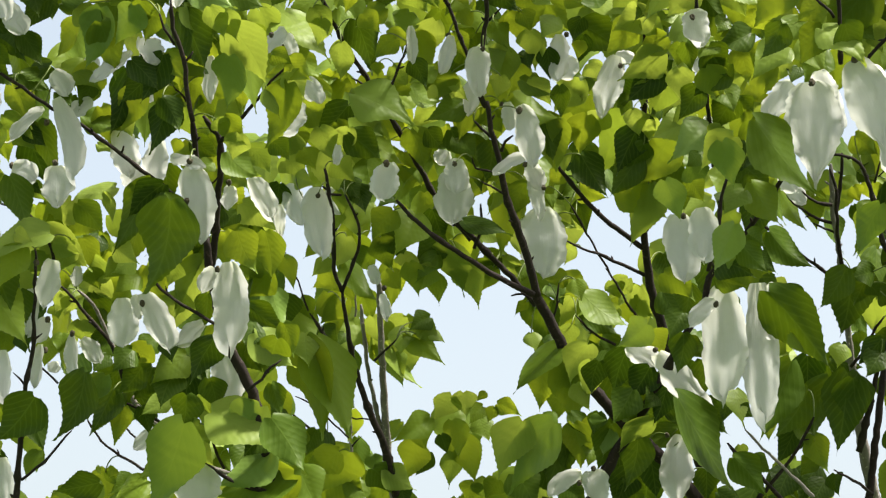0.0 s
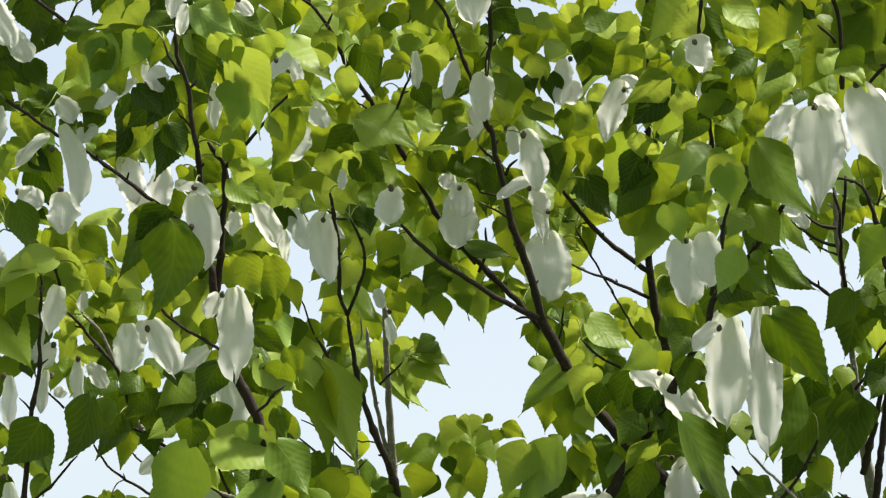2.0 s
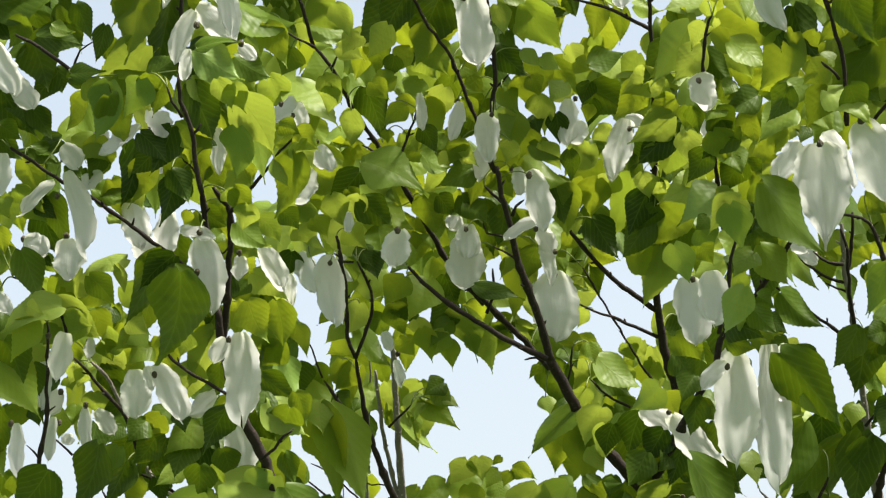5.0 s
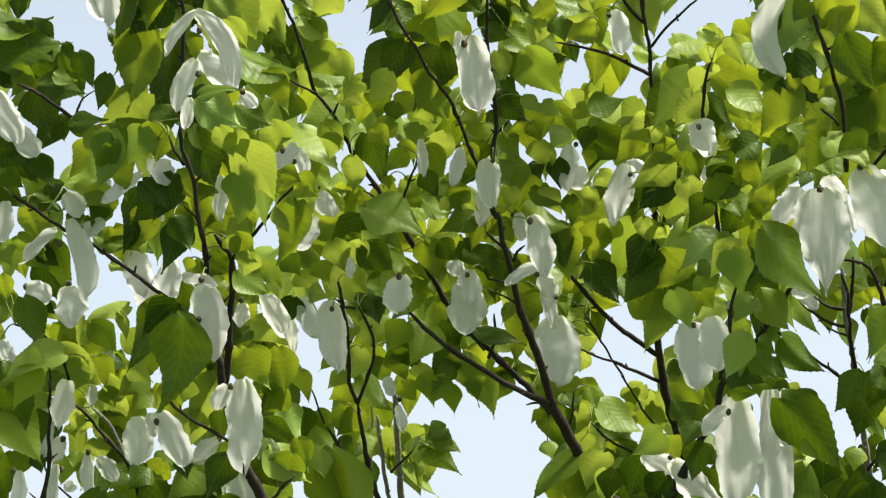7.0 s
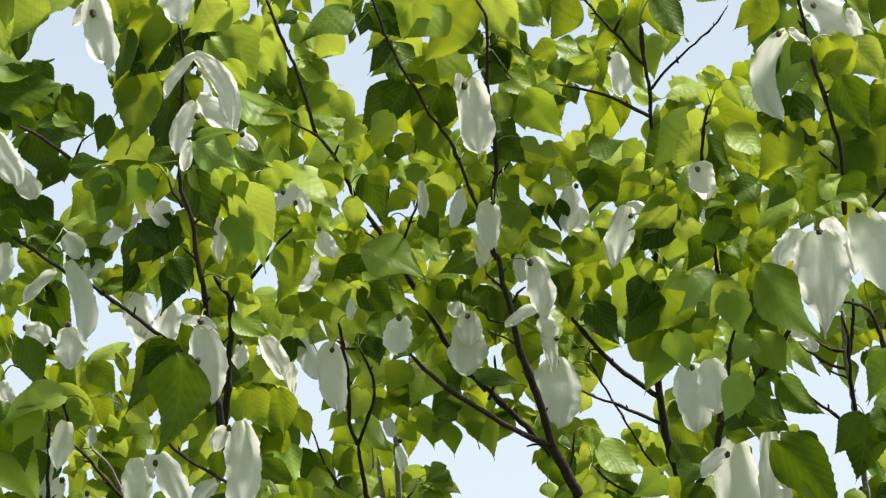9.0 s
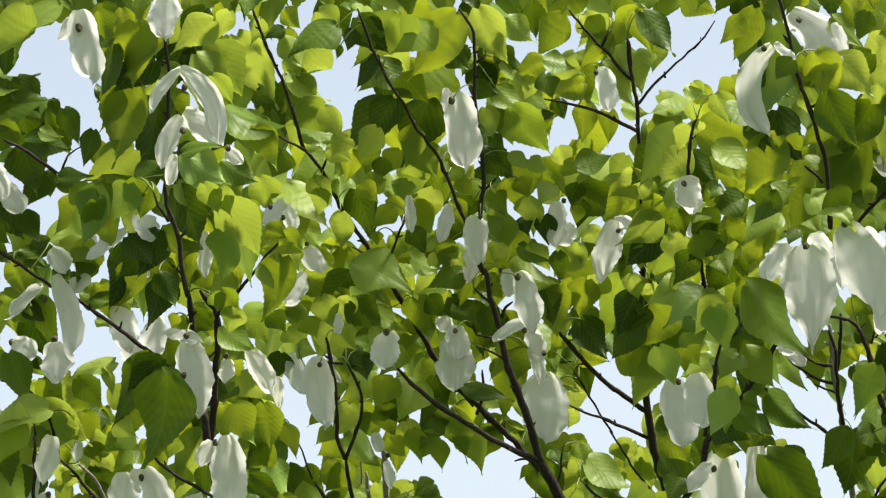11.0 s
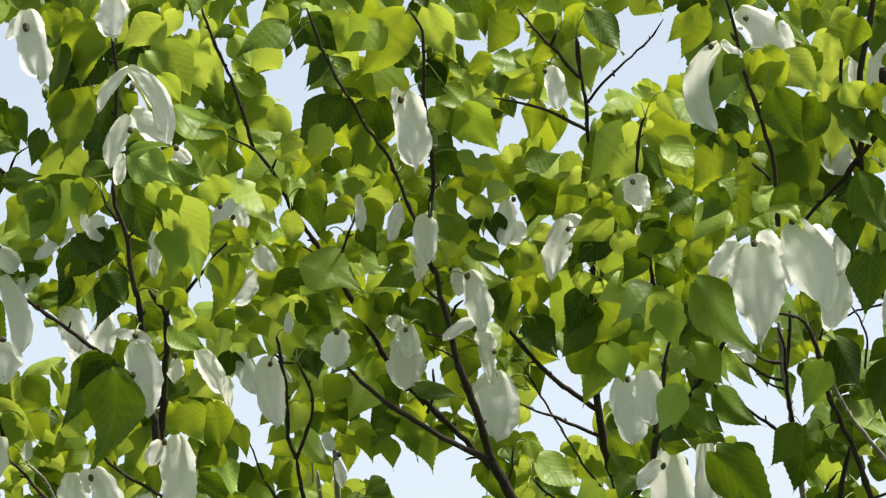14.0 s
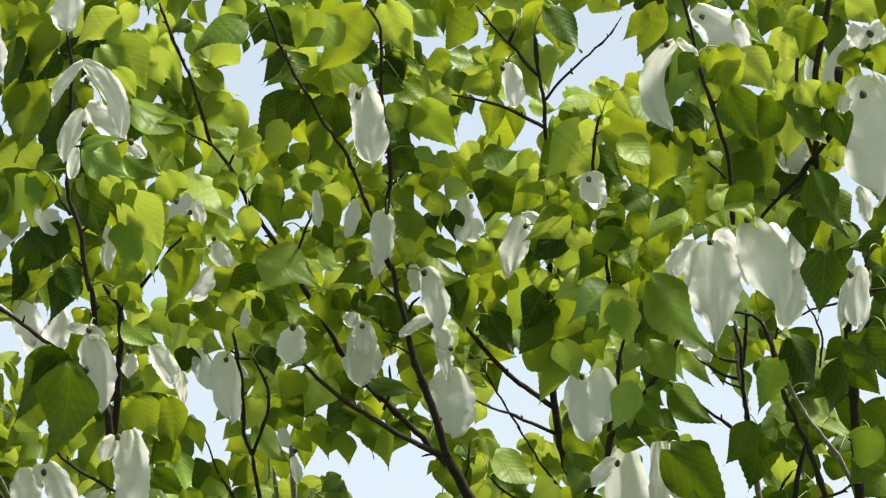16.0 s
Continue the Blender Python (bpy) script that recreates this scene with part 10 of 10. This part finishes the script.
leaf(rear, -0.768, 3.841, 2.230, 0.080, 0.80, -20, -5, -40, SHADED)
leaf(rear, 0.692, 3.513, 3.074, 0.084, 0.81, 55, 3, 1, MID)
leaf(rear, 0.922, 4.145, 2.541, 0.103, 0.94, 40, -11, 6, SHADED)
leaf(rear, -0.515, 3.776, 2.526, 0.073, 0.77, 47, -11, 20)
leaf(rear, -0.398, 3.424, 2.931, 0.078, 0.82, 16, 10, 4)
leaf(rear, -0.449, 3.711, 2.431, 0.075, 0.84, 24, -16, -4, MID)
leaf(rear, -0.129, 4.661, 2.490, 0.062, 0.80, 26, -12, 25, MID)
leaf(rear, -0.159, 4.692, 2.589, 0.108, 0.77, -53, -5, 31)
leaf(front, -0.512, 3.946, 2.315, 0.073, 0.90, -43, -22, -1, SHADED)
leaf(rear, -0.705, 3.552, 2.772, 0.087, 0.82, 24, -26, -41, SHADED)
leaf(rear, 0.244, 4.074, 3.181, 0.103, 0.76, 9, -7, 2, MID)
leaf(rear, -0.345, 3.749, 2.556, 0.084, 0.90, 57, -38, 7, MID)
leaf(rear, 0.732, 4.467, 2.458, 0.094, 0.76, 18, -31, -35, SHADED)
leaf(rear, 0.817, 4.232, 2.477, 0.078, 0.91, 80, -4, 14, SHADED)
leaf(rear, 0.173, 4.446, 2.167, 0.093, 0.78, 31, -24, 10, SHADED)
leaf(rear, 0.486, 3.825, 2.857, 0.051, 0.85, 16, -9, -37, MID)
leaf(rear, 0.700, 4.410, 2.153, 0.088, 0.86, 3, -20, -6, SHADED)
leaf(front, -0.295, 4.449, 2.470, 0.093, 0.74, 35, 14, 30, SHADED)
leaf(rear, 0.558, 4.260, 2.868, 0.059, 0.83, -63, -8, -30, MID)
leaf(rear, 0.812, 4.265, 2.353, 0.076, 0.90, -19, -10, -16, SHADED)
leaf(rear, 0.664, 3.658, 2.852, 0.065, 0.78, 2, -31, -16, MID)
leaf(rear, -0.612, 3.478, 2.871, 0.083, 0.87, 6, -15, 12, SHADED)
leaf(rear, -0.295, 4.095, 3.255, 0.065, 0.78, -34, 7, 38, MID)
leaf(rear, 0.855, 4.147, 2.572, 0.082, 0.81, -10, -28, 22, SHADED)
leaf(rear, -0.353, 3.760, 2.541, 0.088, 0.74, 11, -22, 1, SHADED)
leaf(rear, 0.670, 3.507, 3.096, 0.068, 0.92, -1, -32, 2, MID)
leaf(rear, 0.858, 3.683, 2.783, 0.080, 0.92, 7, 7, 24, MID)
leaf(rear, 0.126, 4.329, 2.760, 0.105, 0.90, -17, -12, -9, MID)
leaf(front, -0.382, 3.475, 2.674, 0.083, 0.74, -13, -22, 29, MID)
leaf(rear, 0.178, 4.475, 2.802, 0.108, 0.85, 13, 6, -27, MID)
leaf(rear, -0.760, 3.890, 2.127, 0.078, 0.87, -14, -2, -19, MID)
leaf(rear, -0.471, 3.380, 2.988, 0.073, 0.95, -25, -33, 9, MID)
leaf(rear, 0.012, 4.758, 2.397, 0.113, 0.73, -0, 13, 8, MID)
leaf(rear, -0.682, 3.514, 2.891, 0.072, 0.87, -33, -2, -22, SHADED)
leaf(rear, 0.915, 3.931, 2.824, 0.099, 0.74, 34, -34, 13, SHADED)
leaf(rear, 0.390, 4.127, 2.932, 0.089, 0.94, -29, 13, -27, MID)
leaf(rear, 0.685, 4.152, 2.915, 0.084, 0.89, -2, -19, 38, MID)
leaf(rear, -0.713, 3.892, 2.182, 0.079, 0.92, 3, -7, 12, SHADED)
leaf(rear, -0.082, 4.052, 3.288, 0.104, 0.84, 52, -9, 39, MID)
leaf(rear, -0.592, 3.834, 2.482, 0.090, 0.89, -5, 11, 23, MID)
leaf(front, -0.603, 3.668, 2.458, 0.082, 0.73, -29, -16, 6)
leaf(rear, -0.298, 3.396, 3.019, 0.067, 0.84, -48, -34, 9, MID)
leaf(rear, -0.621, 3.731, 2.529, 0.070, 0.81, -3, -38, 2)
leaf(rear, 0.931, 4.316, 2.164, 0.083, 0.88, 43, 2, -10, MID)
leaf(rear, -0.578, 3.786, 2.519, 0.081, 0.95, 40, -8, -27, MID)
leaf(rear, 0.272, 4.286, 3.047, 0.102, 0.74, 40, -3, -5, MID)
leaf(rear, 0.398, 3.801, 2.951, 0.091, 0.78, 6, -18, -9)
leaf(rear, -0.318, 3.499, 2.860, 0.083, 0.75, -61, 9, 0, MID)
leaf(rear, 0.355, 4.289, 3.002, 0.085, 0.87, -11, 4, 22, MID)
leaf(rear, -0.754, 3.727, 2.465, 0.079, 0.93, 3, 5, 10, MID)
leaf(front, -0.416, 3.329, 3.028, 0.080, 0.85, -2, 1, 5, MID)
leaf(rear, -0.239, 4.326, 2.914, 0.094, 0.91, 7, -1, -9, MID)
leaf(rear, 0.536, 3.996, 2.684, 0.081, 0.78, -16, 2, -37, SHADED)
leaf(rear, 0.378, 4.114, 2.991, 0.087, 0.75, 31, 4, -25, MID)
leaf(rear, 0.377, 4.480, 2.635, 0.108, 0.80, 54, -30, 21)
leaf(rear, 0.375, 4.226, 3.109, 0.106, 0.79, 29, 8, -3, MID)
leaf(rear, -0.430, 3.450, 2.893, 0.079, 0.71, -11, 2, 7, SHADED)
leaf(rear, 0.486, 3.881, 2.481, 0.085, 0.80, 12, -9, 7, MID)
leaf(rear, -0.007, 4.382, 2.863, 0.085, 0.79, -28, 11, 38, MID)
leaf(rear, 0.390, 3.887, 2.819, 0.097, 0.83, 16, -23, -40, MID)
leaf(rear, 0.477, 3.802, 2.901, 0.087, 0.85, -0, -37, 1, MID)
leaf(rear, -0.706, 3.518, 2.866, 0.080, 0.91, -29, 15, -17, SHADED)
leaf(front, -0.321, 4.260, 2.962, 0.105, 0.78, 5, -15, -9)
leaf(rear, 0.367, 4.396, 2.298, 0.105, 0.92, -89, -26, 2, SHADED)
leaf(rear, -0.018, 4.515, 2.822, 0.088, 0.93, -38, -17, -24, MID)
leaf(rear, 0.806, 4.069, 2.631, 0.099, 0.79, -23, 13, 8, MID)
leaf(rear, 0.820, 3.439, 2.973, 0.088, 0.92, 5, -15, -8)
leaf(rear, 0.440, 3.835, 2.863, 0.079, 0.80, -40, -28, -8, MID)
leaf(front, 0.567, 3.527, 2.797, 0.081, 0.83, -32, -0, -40, MID)
leaf(rear, -0.303, 3.742, 2.426, 0.085, 0.77, 8, 2, 43, MID)
leaf(rear, -0.083, 4.133, 3.157, 0.070, 0.75, 25, -26, 36, MID)
leaf(rear, -0.302, 3.817, 2.318, 0.076, 0.72, -8, -8, 30)
leaf(rear, -0.309, 3.413, 3.002, 0.078, 0.88, -45, -28, 33)
leaf(rear, 0.140, 3.911, 3.270, 0.056, 0.79, -41, 11, -27, MID)
leaf(rear, -0.106, 4.337, 2.922, 0.105, 0.73, -35, -10, -18, MID)
leaf(rear, -0.328, 3.445, 2.790, 0.076, 0.73, 57, -3, 44, MID)
leaf(rear, -0.673, 3.741, 2.474, 0.089, 0.94, -37, -21, -41, SHADED)
leaf(rear, -0.397, 3.403, 2.973, 0.064, 0.86, -41, -4, -21)
leaf(rear, 0.249, 4.423, 2.824, 0.083, 0.88, 11, -15, -5, SHADED)
leaf(rear, 0.870, 3.876, 2.822, 0.054, 0.77, -4, -13, 24, SHADED)
leaf(rear, 0.890, 4.264, 2.406, 0.101, 0.88, -23, -31, 31, SHADED)
leaf(rear, 0.278, 3.916, 3.284, 0.081, 0.83, 9, -6, 14, MID)
leaf(rear, -0.034, 4.444, 2.731, 0.092, 0.95, 3, -24, -30, MID)
leaf(rear, 0.709, 4.583, 2.457, 0.084, 0.75, 13, -16, 38, SHADED)
leaf(rear, -0.282, 4.203, 2.564, 0.066, 0.76, -5, -26, -35)
leaf(rear, 0.313, 4.468, 2.808, 0.106, 0.83, -38, -13, 9, SHADED)
leaf(rear, -0.073, 4.654, 2.509, 0.092, 0.87, 3, -22, 8)
leaf(rear, -0.088, 4.137, 2.986, 0.101, 0.75, 12, 8, -41, MID)
leaf(rear, 0.565, 3.515, 2.820, 0.065, 0.77, 2, 14, 35, MID)
leaf(rear, 0.001, 4.219, 3.034, 0.102, 0.95, 29, -17, 7, MID)
leaf(rear, -0.658, 3.883, 2.222, 0.085, 0.90, 16, -18, 39)
leaf(front, -0.435, 3.428, 2.795, 0.079, 0.79, -25, -36, 20, MID)
leaf(rear, 0.541, 4.300, 2.146, 0.103, 0.80, 34, -26, 8, SHADED)
leaf(rear, -0.692, 3.322, 3.047, 0.084, 0.90, -3, 7, -7, SHADED)
leaf(rear, -0.484, 4.128, 2.138, 0.084, 0.94, 2, 9, -39, MID)
leaf(rear, 0.947, 4.247, 2.400, 0.071, 0.80, 83, -0, 35, SHADED)
leaf(rear, -0.725, 3.567, 2.717, 0.073, 0.75, -17, -8, -15, MID)
leaf(rear, -0.201, 4.402, 2.949, 0.099, 0.81, -10, -20, 9, MID)
leaf(rear, -0.380, 4.095, 3.235, 0.063, 0.88, -2, -37, -41, MID)
leaf(rear, -0.610, 3.936, 2.397, 0.083, 0.90, 6, -9, 44)
leaf(rear, -0.200, 4.313, 2.774, 0.105, 0.89, 1, -25, 16)
leaf(rear, 0.074, 4.031, 3.207, 0.074, 0.94, -7, 12, -19, MID)
leaf(rear, 0.350, 4.463, 2.157, 0.070, 0.95, 19, -12, 7, SHADED)
leaf(rear, 0.229, 4.500, 2.703, 0.081, 0.92, 2, -32, 12)
leaf(rear, -0.638, 3.477, 2.984, 0.051, 0.84, -5, -9, 4, SHADED)
leaf(rear, -0.770, 3.883, 2.158, 0.094, 0.79, -7, -33, 32, MID)
leaf(rear, 0.086, 4.141, 3.080, 0.090, 0.88, -30, 3, -33, SHADED)
leaf(rear, -0.178, 4.867, 2.401, 0.076, 0.78, -10, -30, 18, MID)
leaf(front, 0.632, 4.221, 2.197, 0.077, 0.91, -25, 1, 1, SHADED)
leaf(rear, 0.708, 3.870, 2.844, 0.085, 0.93, -7, 5, 16, MID)
leaf(rear, 0.934, 3.947, 2.777, 0.091, 0.81, 22, 12, -12, MID)
leaf(rear, -0.322, 3.467, 2.914, 0.072, 0.78, -12, -4, -23, MID)
leaf(rear, 0.867, 3.579, 2.902, 0.092, 0.77, -1, 12, -9, MID)
leaf(rear, 0.679, 4.300, 2.660, 0.080, 0.86, 20, -9, -38, SHADED)
leaf(rear, 0.540, 3.522, 2.820, 0.078, 0.83, 15, -40, -40, MID)
leaf(rear, 0.027, 4.764, 2.213, 0.077, 0.78, 5, -13, 7, MID)
leaf(rear, -0.154, 4.639, 2.531, 0.062, 0.81, 16, 0, 15, MID)
leaf(rear, 0.411, 4.263, 2.708, 0.058, 0.88, 10, -6, 33, MID)
leaf(rear, 0.043, 4.308, 2.788, 0.096, 0.73, 18, -19, 20, SHADED)
leaf(rear, 0.162, 4.019, 3.257, 0.066, 0.75, 6, -14, 29, SHADED)
leaf(rear, -0.166, 4.811, 2.337, 0.077, 0.76, 9, -7, -34, MID)
leaf(rear, -0.502, 3.498, 2.837, 0.049, 0.74, 1, -38, -30, MID)
leaf(rear, -0.353, 3.418, 2.967, 0.075, 0.93, 23, -1, 18, SHADED)
leaf(rear, -0.276, 4.372, 2.782, 0.103, 0.73, -17, -27, 45)
leaf(rear, 0.558, 3.512, 2.894, 0.082, 0.75, 2, 14, 2, MID)
leaf(rear, 0.325, 4.214, 3.132, 0.058, 0.86, 85, -21, -14, MID)
leaf(rear, 0.196, 4.545, 2.530, 0.107, 0.91, 29, -6, 34, MID)
leaf(rear, -0.530, 3.849, 2.503, 0.062, 0.85, -16, -7, -11, MID)
leaf(front, -0.598, 3.885, 2.400, 0.072, 0.85, -21, -27, 41, MID)
leaf(rear, 0.845, 3.476, 3.085, 0.083, 0.90, 12, 2, 26, SHADED)
leaf(rear, -0.555, 4.113, 2.178, 0.090, 0.76, -3, -34, 6, MID)
leaf(rear, 0.064, 3.938, 3.235, 0.095, 0.79, -3, -5, -7, SHADED)
leaf(rear, 0.385, 4.453, 2.339, 0.096, 0.90, -22, -39, -25, SHADED)
leaf(rear, -0.016, 4.301, 2.933, 0.082, 0.81, 2, -13, -4, MID)
leaf(front, -0.739, 3.610, 2.649, 0.086, 0.80, -11, -33, -27, MID)
leaf(rear, 0.363, 4.241, 3.090, 0.066, 0.85, -7, 10, 40, MID)
leaf(rear, -0.067, 4.470, 2.881, 0.064, 0.79, 6, -10, -13)
leaf(rear, -0.298, 3.775, 2.528, 0.090, 0.90, 23, -3, 16, SHADED)
leaf(rear, -0.266, 5.041, 2.247, 0.113, 0.91, -31, 13, -26, MID)
leaf(rear, 0.467, 3.813, 2.683, 0.092, 0.86, -28, 11, -10)
leaf(rear, -0.546, 3.343, 3.064, 0.085, 0.79, 19, 6, -12, MID)
leaf(rear, 0.505, 3.691, 2.953, 0.070, 0.86, -31, -2, 15, MID)
leaf(front, -0.330, 3.577, 2.690, 0.086, 0.73, 20, -5, 6, MID)
leaf(rear, 0.003, 4.396, 2.848, 0.065, 0.82, -24, -20, 26, MID)
leaf(rear, 0.266, 4.288, 3.039, 0.073, 0.74, 1, 1, 29, MID)
leaf(rear, -0.615, 3.919, 2.105, 0.069, 0.90, 19, -19, 45, MID)
leaf(rear, -0.726, 3.532, 2.817, 0.079, 0.81, -12, -8, 6, SHADED)
leaf(rear, 0.580, 4.260, 2.858, 0.092, 0.84, 14, -28, 33, MID)
leaf(rear, 0.945, 4.070, 2.649, 0.102, 0.95, 14, -7, 39, SHADED)
leaf(rear, 0.174, 4.178, 3.019, 0.095, 0.80, 45, -36, 15, MID)
leaf(rear, 0.619, 3.462, 3.083, 0.089, 0.90, 6, -2, 37, MID)
leaf(rear, 0.844, 4.088, 2.655, 0.087, 0.86, 14, 13, 7, SHADED)
leaf(rear, 0.192, 4.537, 2.483, 0.097, 0.80, -4, -5, 41, MID)
leaf(rear, 0.433, 3.820, 2.884, 0.081, 0.93, 2, -35, -34, MID)
leaf(rear, 0.387, 4.089, 2.963, 0.067, 0.74, -62, -30, -17)
leaf(rear, -0.646, 3.332, 3.047, 0.071, 0.85, -66, -30, -21, MID)
leaf(rear, -0.551, 3.883, 2.412, 0.071, 0.91, -6, -6, -0)
leaf(rear, 0.211, 4.516, 2.581, 0.102, 0.85, 61, 10, 38, MID)
leaf(rear, 0.023, 4.255, 2.896, 0.077, 0.89, -6, 4, -34, MID)
leaf(rear, -0.388, 3.915, 2.126, 0.091, 0.92, 6, -26, 14, MID)
leaf(rear, 0.057, 4.277, 2.830, 0.080, 0.72, 14, 11, -18, SHADED)
leaf(rear, -0.317, 3.449, 2.779, 0.080, 0.79, 33, 12, -6, MID)
leaf(rear, 0.821, 3.415, 3.047, 0.075, 0.90, -97, -5, 22, MID)
leaf(rear, 0.743, 3.565, 2.976, 0.081, 0.88, 4, -21, 23)
leaf(rear, -0.103, 4.761, 2.197, 0.092, 0.79, -4, 7, -4, MID)
leaf(rear, -0.502, 3.849, 2.436, 0.080, 0.84, -27, -8, -39, MID)
leaf(rear, -0.321, 3.468, 2.716, 0.056, 0.78, -24, -24, -33, SHADED)
leaf(rear, 0.260, 4.466, 2.792, 0.103, 0.80, -44, -29, 34, SHADED)
leaf(rear, -0.630, 3.753, 2.455, 0.082, 0.84, -24, 2, 13, SHADED)
leaf(rear, 0.967, 4.245, 2.410, 0.094, 0.82, 61, 9, -2, SHADED)
leaf(rear, -0.073, 4.397, 2.894, 0.087, 0.89, -30, -29, 3, MID)
leaf(rear, 0.960, 4.248, 2.403, 0.104, 0.93, -0, -9, 36, SHADED)
leaf(rear, 0.297, 4.429, 2.770, 0.074, 0.75, 17, 10, -32, SHADED)
leaf(rear, -0.459, 3.397, 2.968, 0.065, 0.90, 6, -16, 35, MID)
leaf(rear, 0.038, 3.910, 3.287, 0.094, 0.93, 16, -6, -16, SHADED)
leaf(rear, 0.059, 4.387, 2.763, 0.085, 0.91, -15, -17, -23, MID)
leaf(rear, 0.958, 4.267, 2.336, 0.092, 0.90, 13, -2, 21, SHADED)
leaf(rear, -0.131, 4.317, 2.759, 0.097, 0.87, 3, -3, -31, MID)
leaf(rear, -0.157, 4.636, 2.536, 0.062, 0.88, -10, 10, 3, MID)
leaf(rear, 0.549, 4.256, 2.883, 0.077, 0.94, -24, -6, 11, MID)
leaf(rear, -0.241, 3.885, 2.261, 0.055, 0.95, -37, 2, -26, SHADED)
leaf(rear, -0.475, 3.359, 3.039, 0.083, 0.94, 86, -1, -25, MID)
leaf(rear, -0.396, 3.791, 2.335, 0.088, 0.95, 29, -5, -36, SHADED)
leaf(rear, -0.557, 3.944, 2.109, 0.086, 0.92, -3, -15, 8, MID)
leaf(rear, -0.083, 4.879, 2.379, 0.064, 0.70, -39, -5, 17, MID)
leaf(rear, 0.116, 4.211, 2.879, 0.102, 0.94, -26, -17, -12, MID)
leaf(front, -0.394, 3.415, 2.727, 0.061, 0.81, 20, 1, -22, MID)
leaf(rear, 0.832, 3.647, 2.808, 0.089, 0.87, 59, -13, 13, MID)
leaf(rear, -0.491, 3.443, 2.905, 0.060, 0.84, 40, 12, -30, SHADED)
leaf(rear, -0.096, 4.659, 2.477, 0.074, 0.79, 17, 4, 12)
leaf(rear, -0.295, 4.245, 3.201, 0.105, 0.93, 6, -20, -5, SHADED)
leaf(front, 0.371, 3.952, 3.061, 0.084, 0.75, 57, 11, -26, MID)
leaf(front, -0.344, 3.621, 2.630, 0.051, 0.73, 19, -12, -26, MID)
leaf(front, -0.747, 3.714, 2.529, 0.086, 0.79, -9, -3, 2, MID)
leaf(rear, 0.377, 4.365, 2.901, 0.060, 0.83, -21, -33, 20)
leaf(rear, -0.064, 4.413, 2.777, 0.094, 0.89, -15, 12, 31, MID)
leaf(rear, 0.934, 4.120, 2.567, 0.093, 0.84, 47, 5, -0, SHADED)
leaf(rear, 0.315, 4.309, 3.001, 0.097, 0.88, -5, 1, 32)
leaf(front, -0.606, 3.616, 2.686, 0.086, 0.91, 17, -26, -40, SHADED)
leaf(rear, -0.271, 4.109, 3.253, 0.056, 0.79, 12, -30, 24, MID)
leaf(rear, 0.164, 4.109, 3.135, 0.097, 0.73, 18, -22, 19, MID)
leaf(rear, 0.698, 3.498, 3.105, 0.080, 0.72, 28, -36, 22, MID)
leaf(rear, 0.515, 3.571, 2.798, 0.063, 0.86, -21, -16, 19, MID)


# ---- leaves on the trees, the nearest as pieces of their own ----
def hang_leaves():
    rng = np.random.default_rng(17)
    count = {front.name: 0, rear.name: 0}
    rest = {(owner.name, tone): [] for owner in (front, rear) for tone in BLADES}
    for owner, at, m, length, tone in LEAVES:
        me = BLADES[tone][rng.integers(18)]
        if count[owner.name] < 300:
            count[owner.name] += 1
            ob = new("leaf", me)
            ob.parent = owner
            ob.matrix_basis = Matrix.Translation(at - owner.location) @ m.to_4x4()
        else:
            rest[owner.name, tone].append((me, at - owner.location, m))
    for owner, tone in [(o, a) for o in (front, rear) for a in BLADES]:
        verts, faces, uvs = [], [], []
        for me, at, m in rest[owner.name, tone]:
            b = len(verts)
            verts += [m @ v.co + at for v in me.vertices]
            flat = np.empty(len(me.loops) * 2, dtype=np.float32)
            me.uv_layers[0].data.foreach_get("uv", flat)
            per = np.zeros((len(me.vertices), 2))
            index = np.empty(len(me.loops), dtype=np.int32)
            me.loops.foreach_get("vertex_index", index)
            per[index] = flat.reshape(-1, 2)
            uvs += [tuple(q) for q in per]
            faces += [tuple(b + k for k in p.vertices) for p in me.polygons]
        if verts:
            tagged(mesh_object("foliage", verts, faces, LEAF[tone], owner, True, uvs), kind="stuff")


def hang_stalks():
    """Leaf and flower stalks, each from the nearest twig."""
    for owner in (front, rear):
        bones = np.array(SKELETON[owner.name])
        verts, faces = [], []
        ends = [(at, m.col[1].normalized(), 0.0011) for o, at, m, s, tone in LEAVES if o is owner and at.y < 4.5] + [(at, Vector((0, 0, -1)), 0.0012) for o, at in HEADS if o is owner]
        for at, way, r in ends:
            gap = np.linalg.norm(bones - np.array(at), axis=1)
            k = int(gap.argmin())
            a, b = Vector(bones[k]), at
            if gap[k] > 0.06:
                continue
            mid = (a + b) / 2 - way * gap[k] * 0.25 + Vector((0, 0, 0.18 * gap[k]))
            line = []
            for i in range(7):
                t = i / 6
                line.append(np.array(a * (1 - t) ** 2 + mid * 2 * t * (1 - t) + b * t * t - owner.location))
            v, f = tube(line, [r] * 7, 5)
            n = len(verts)
            verts += v
            faces += [tuple(n + q for q in face) for face in f]
        tagged(mesh_object("stalk_growth", verts, faces, STALK, owner), kind="stuff")


hang_leaves()
hang_stalks()
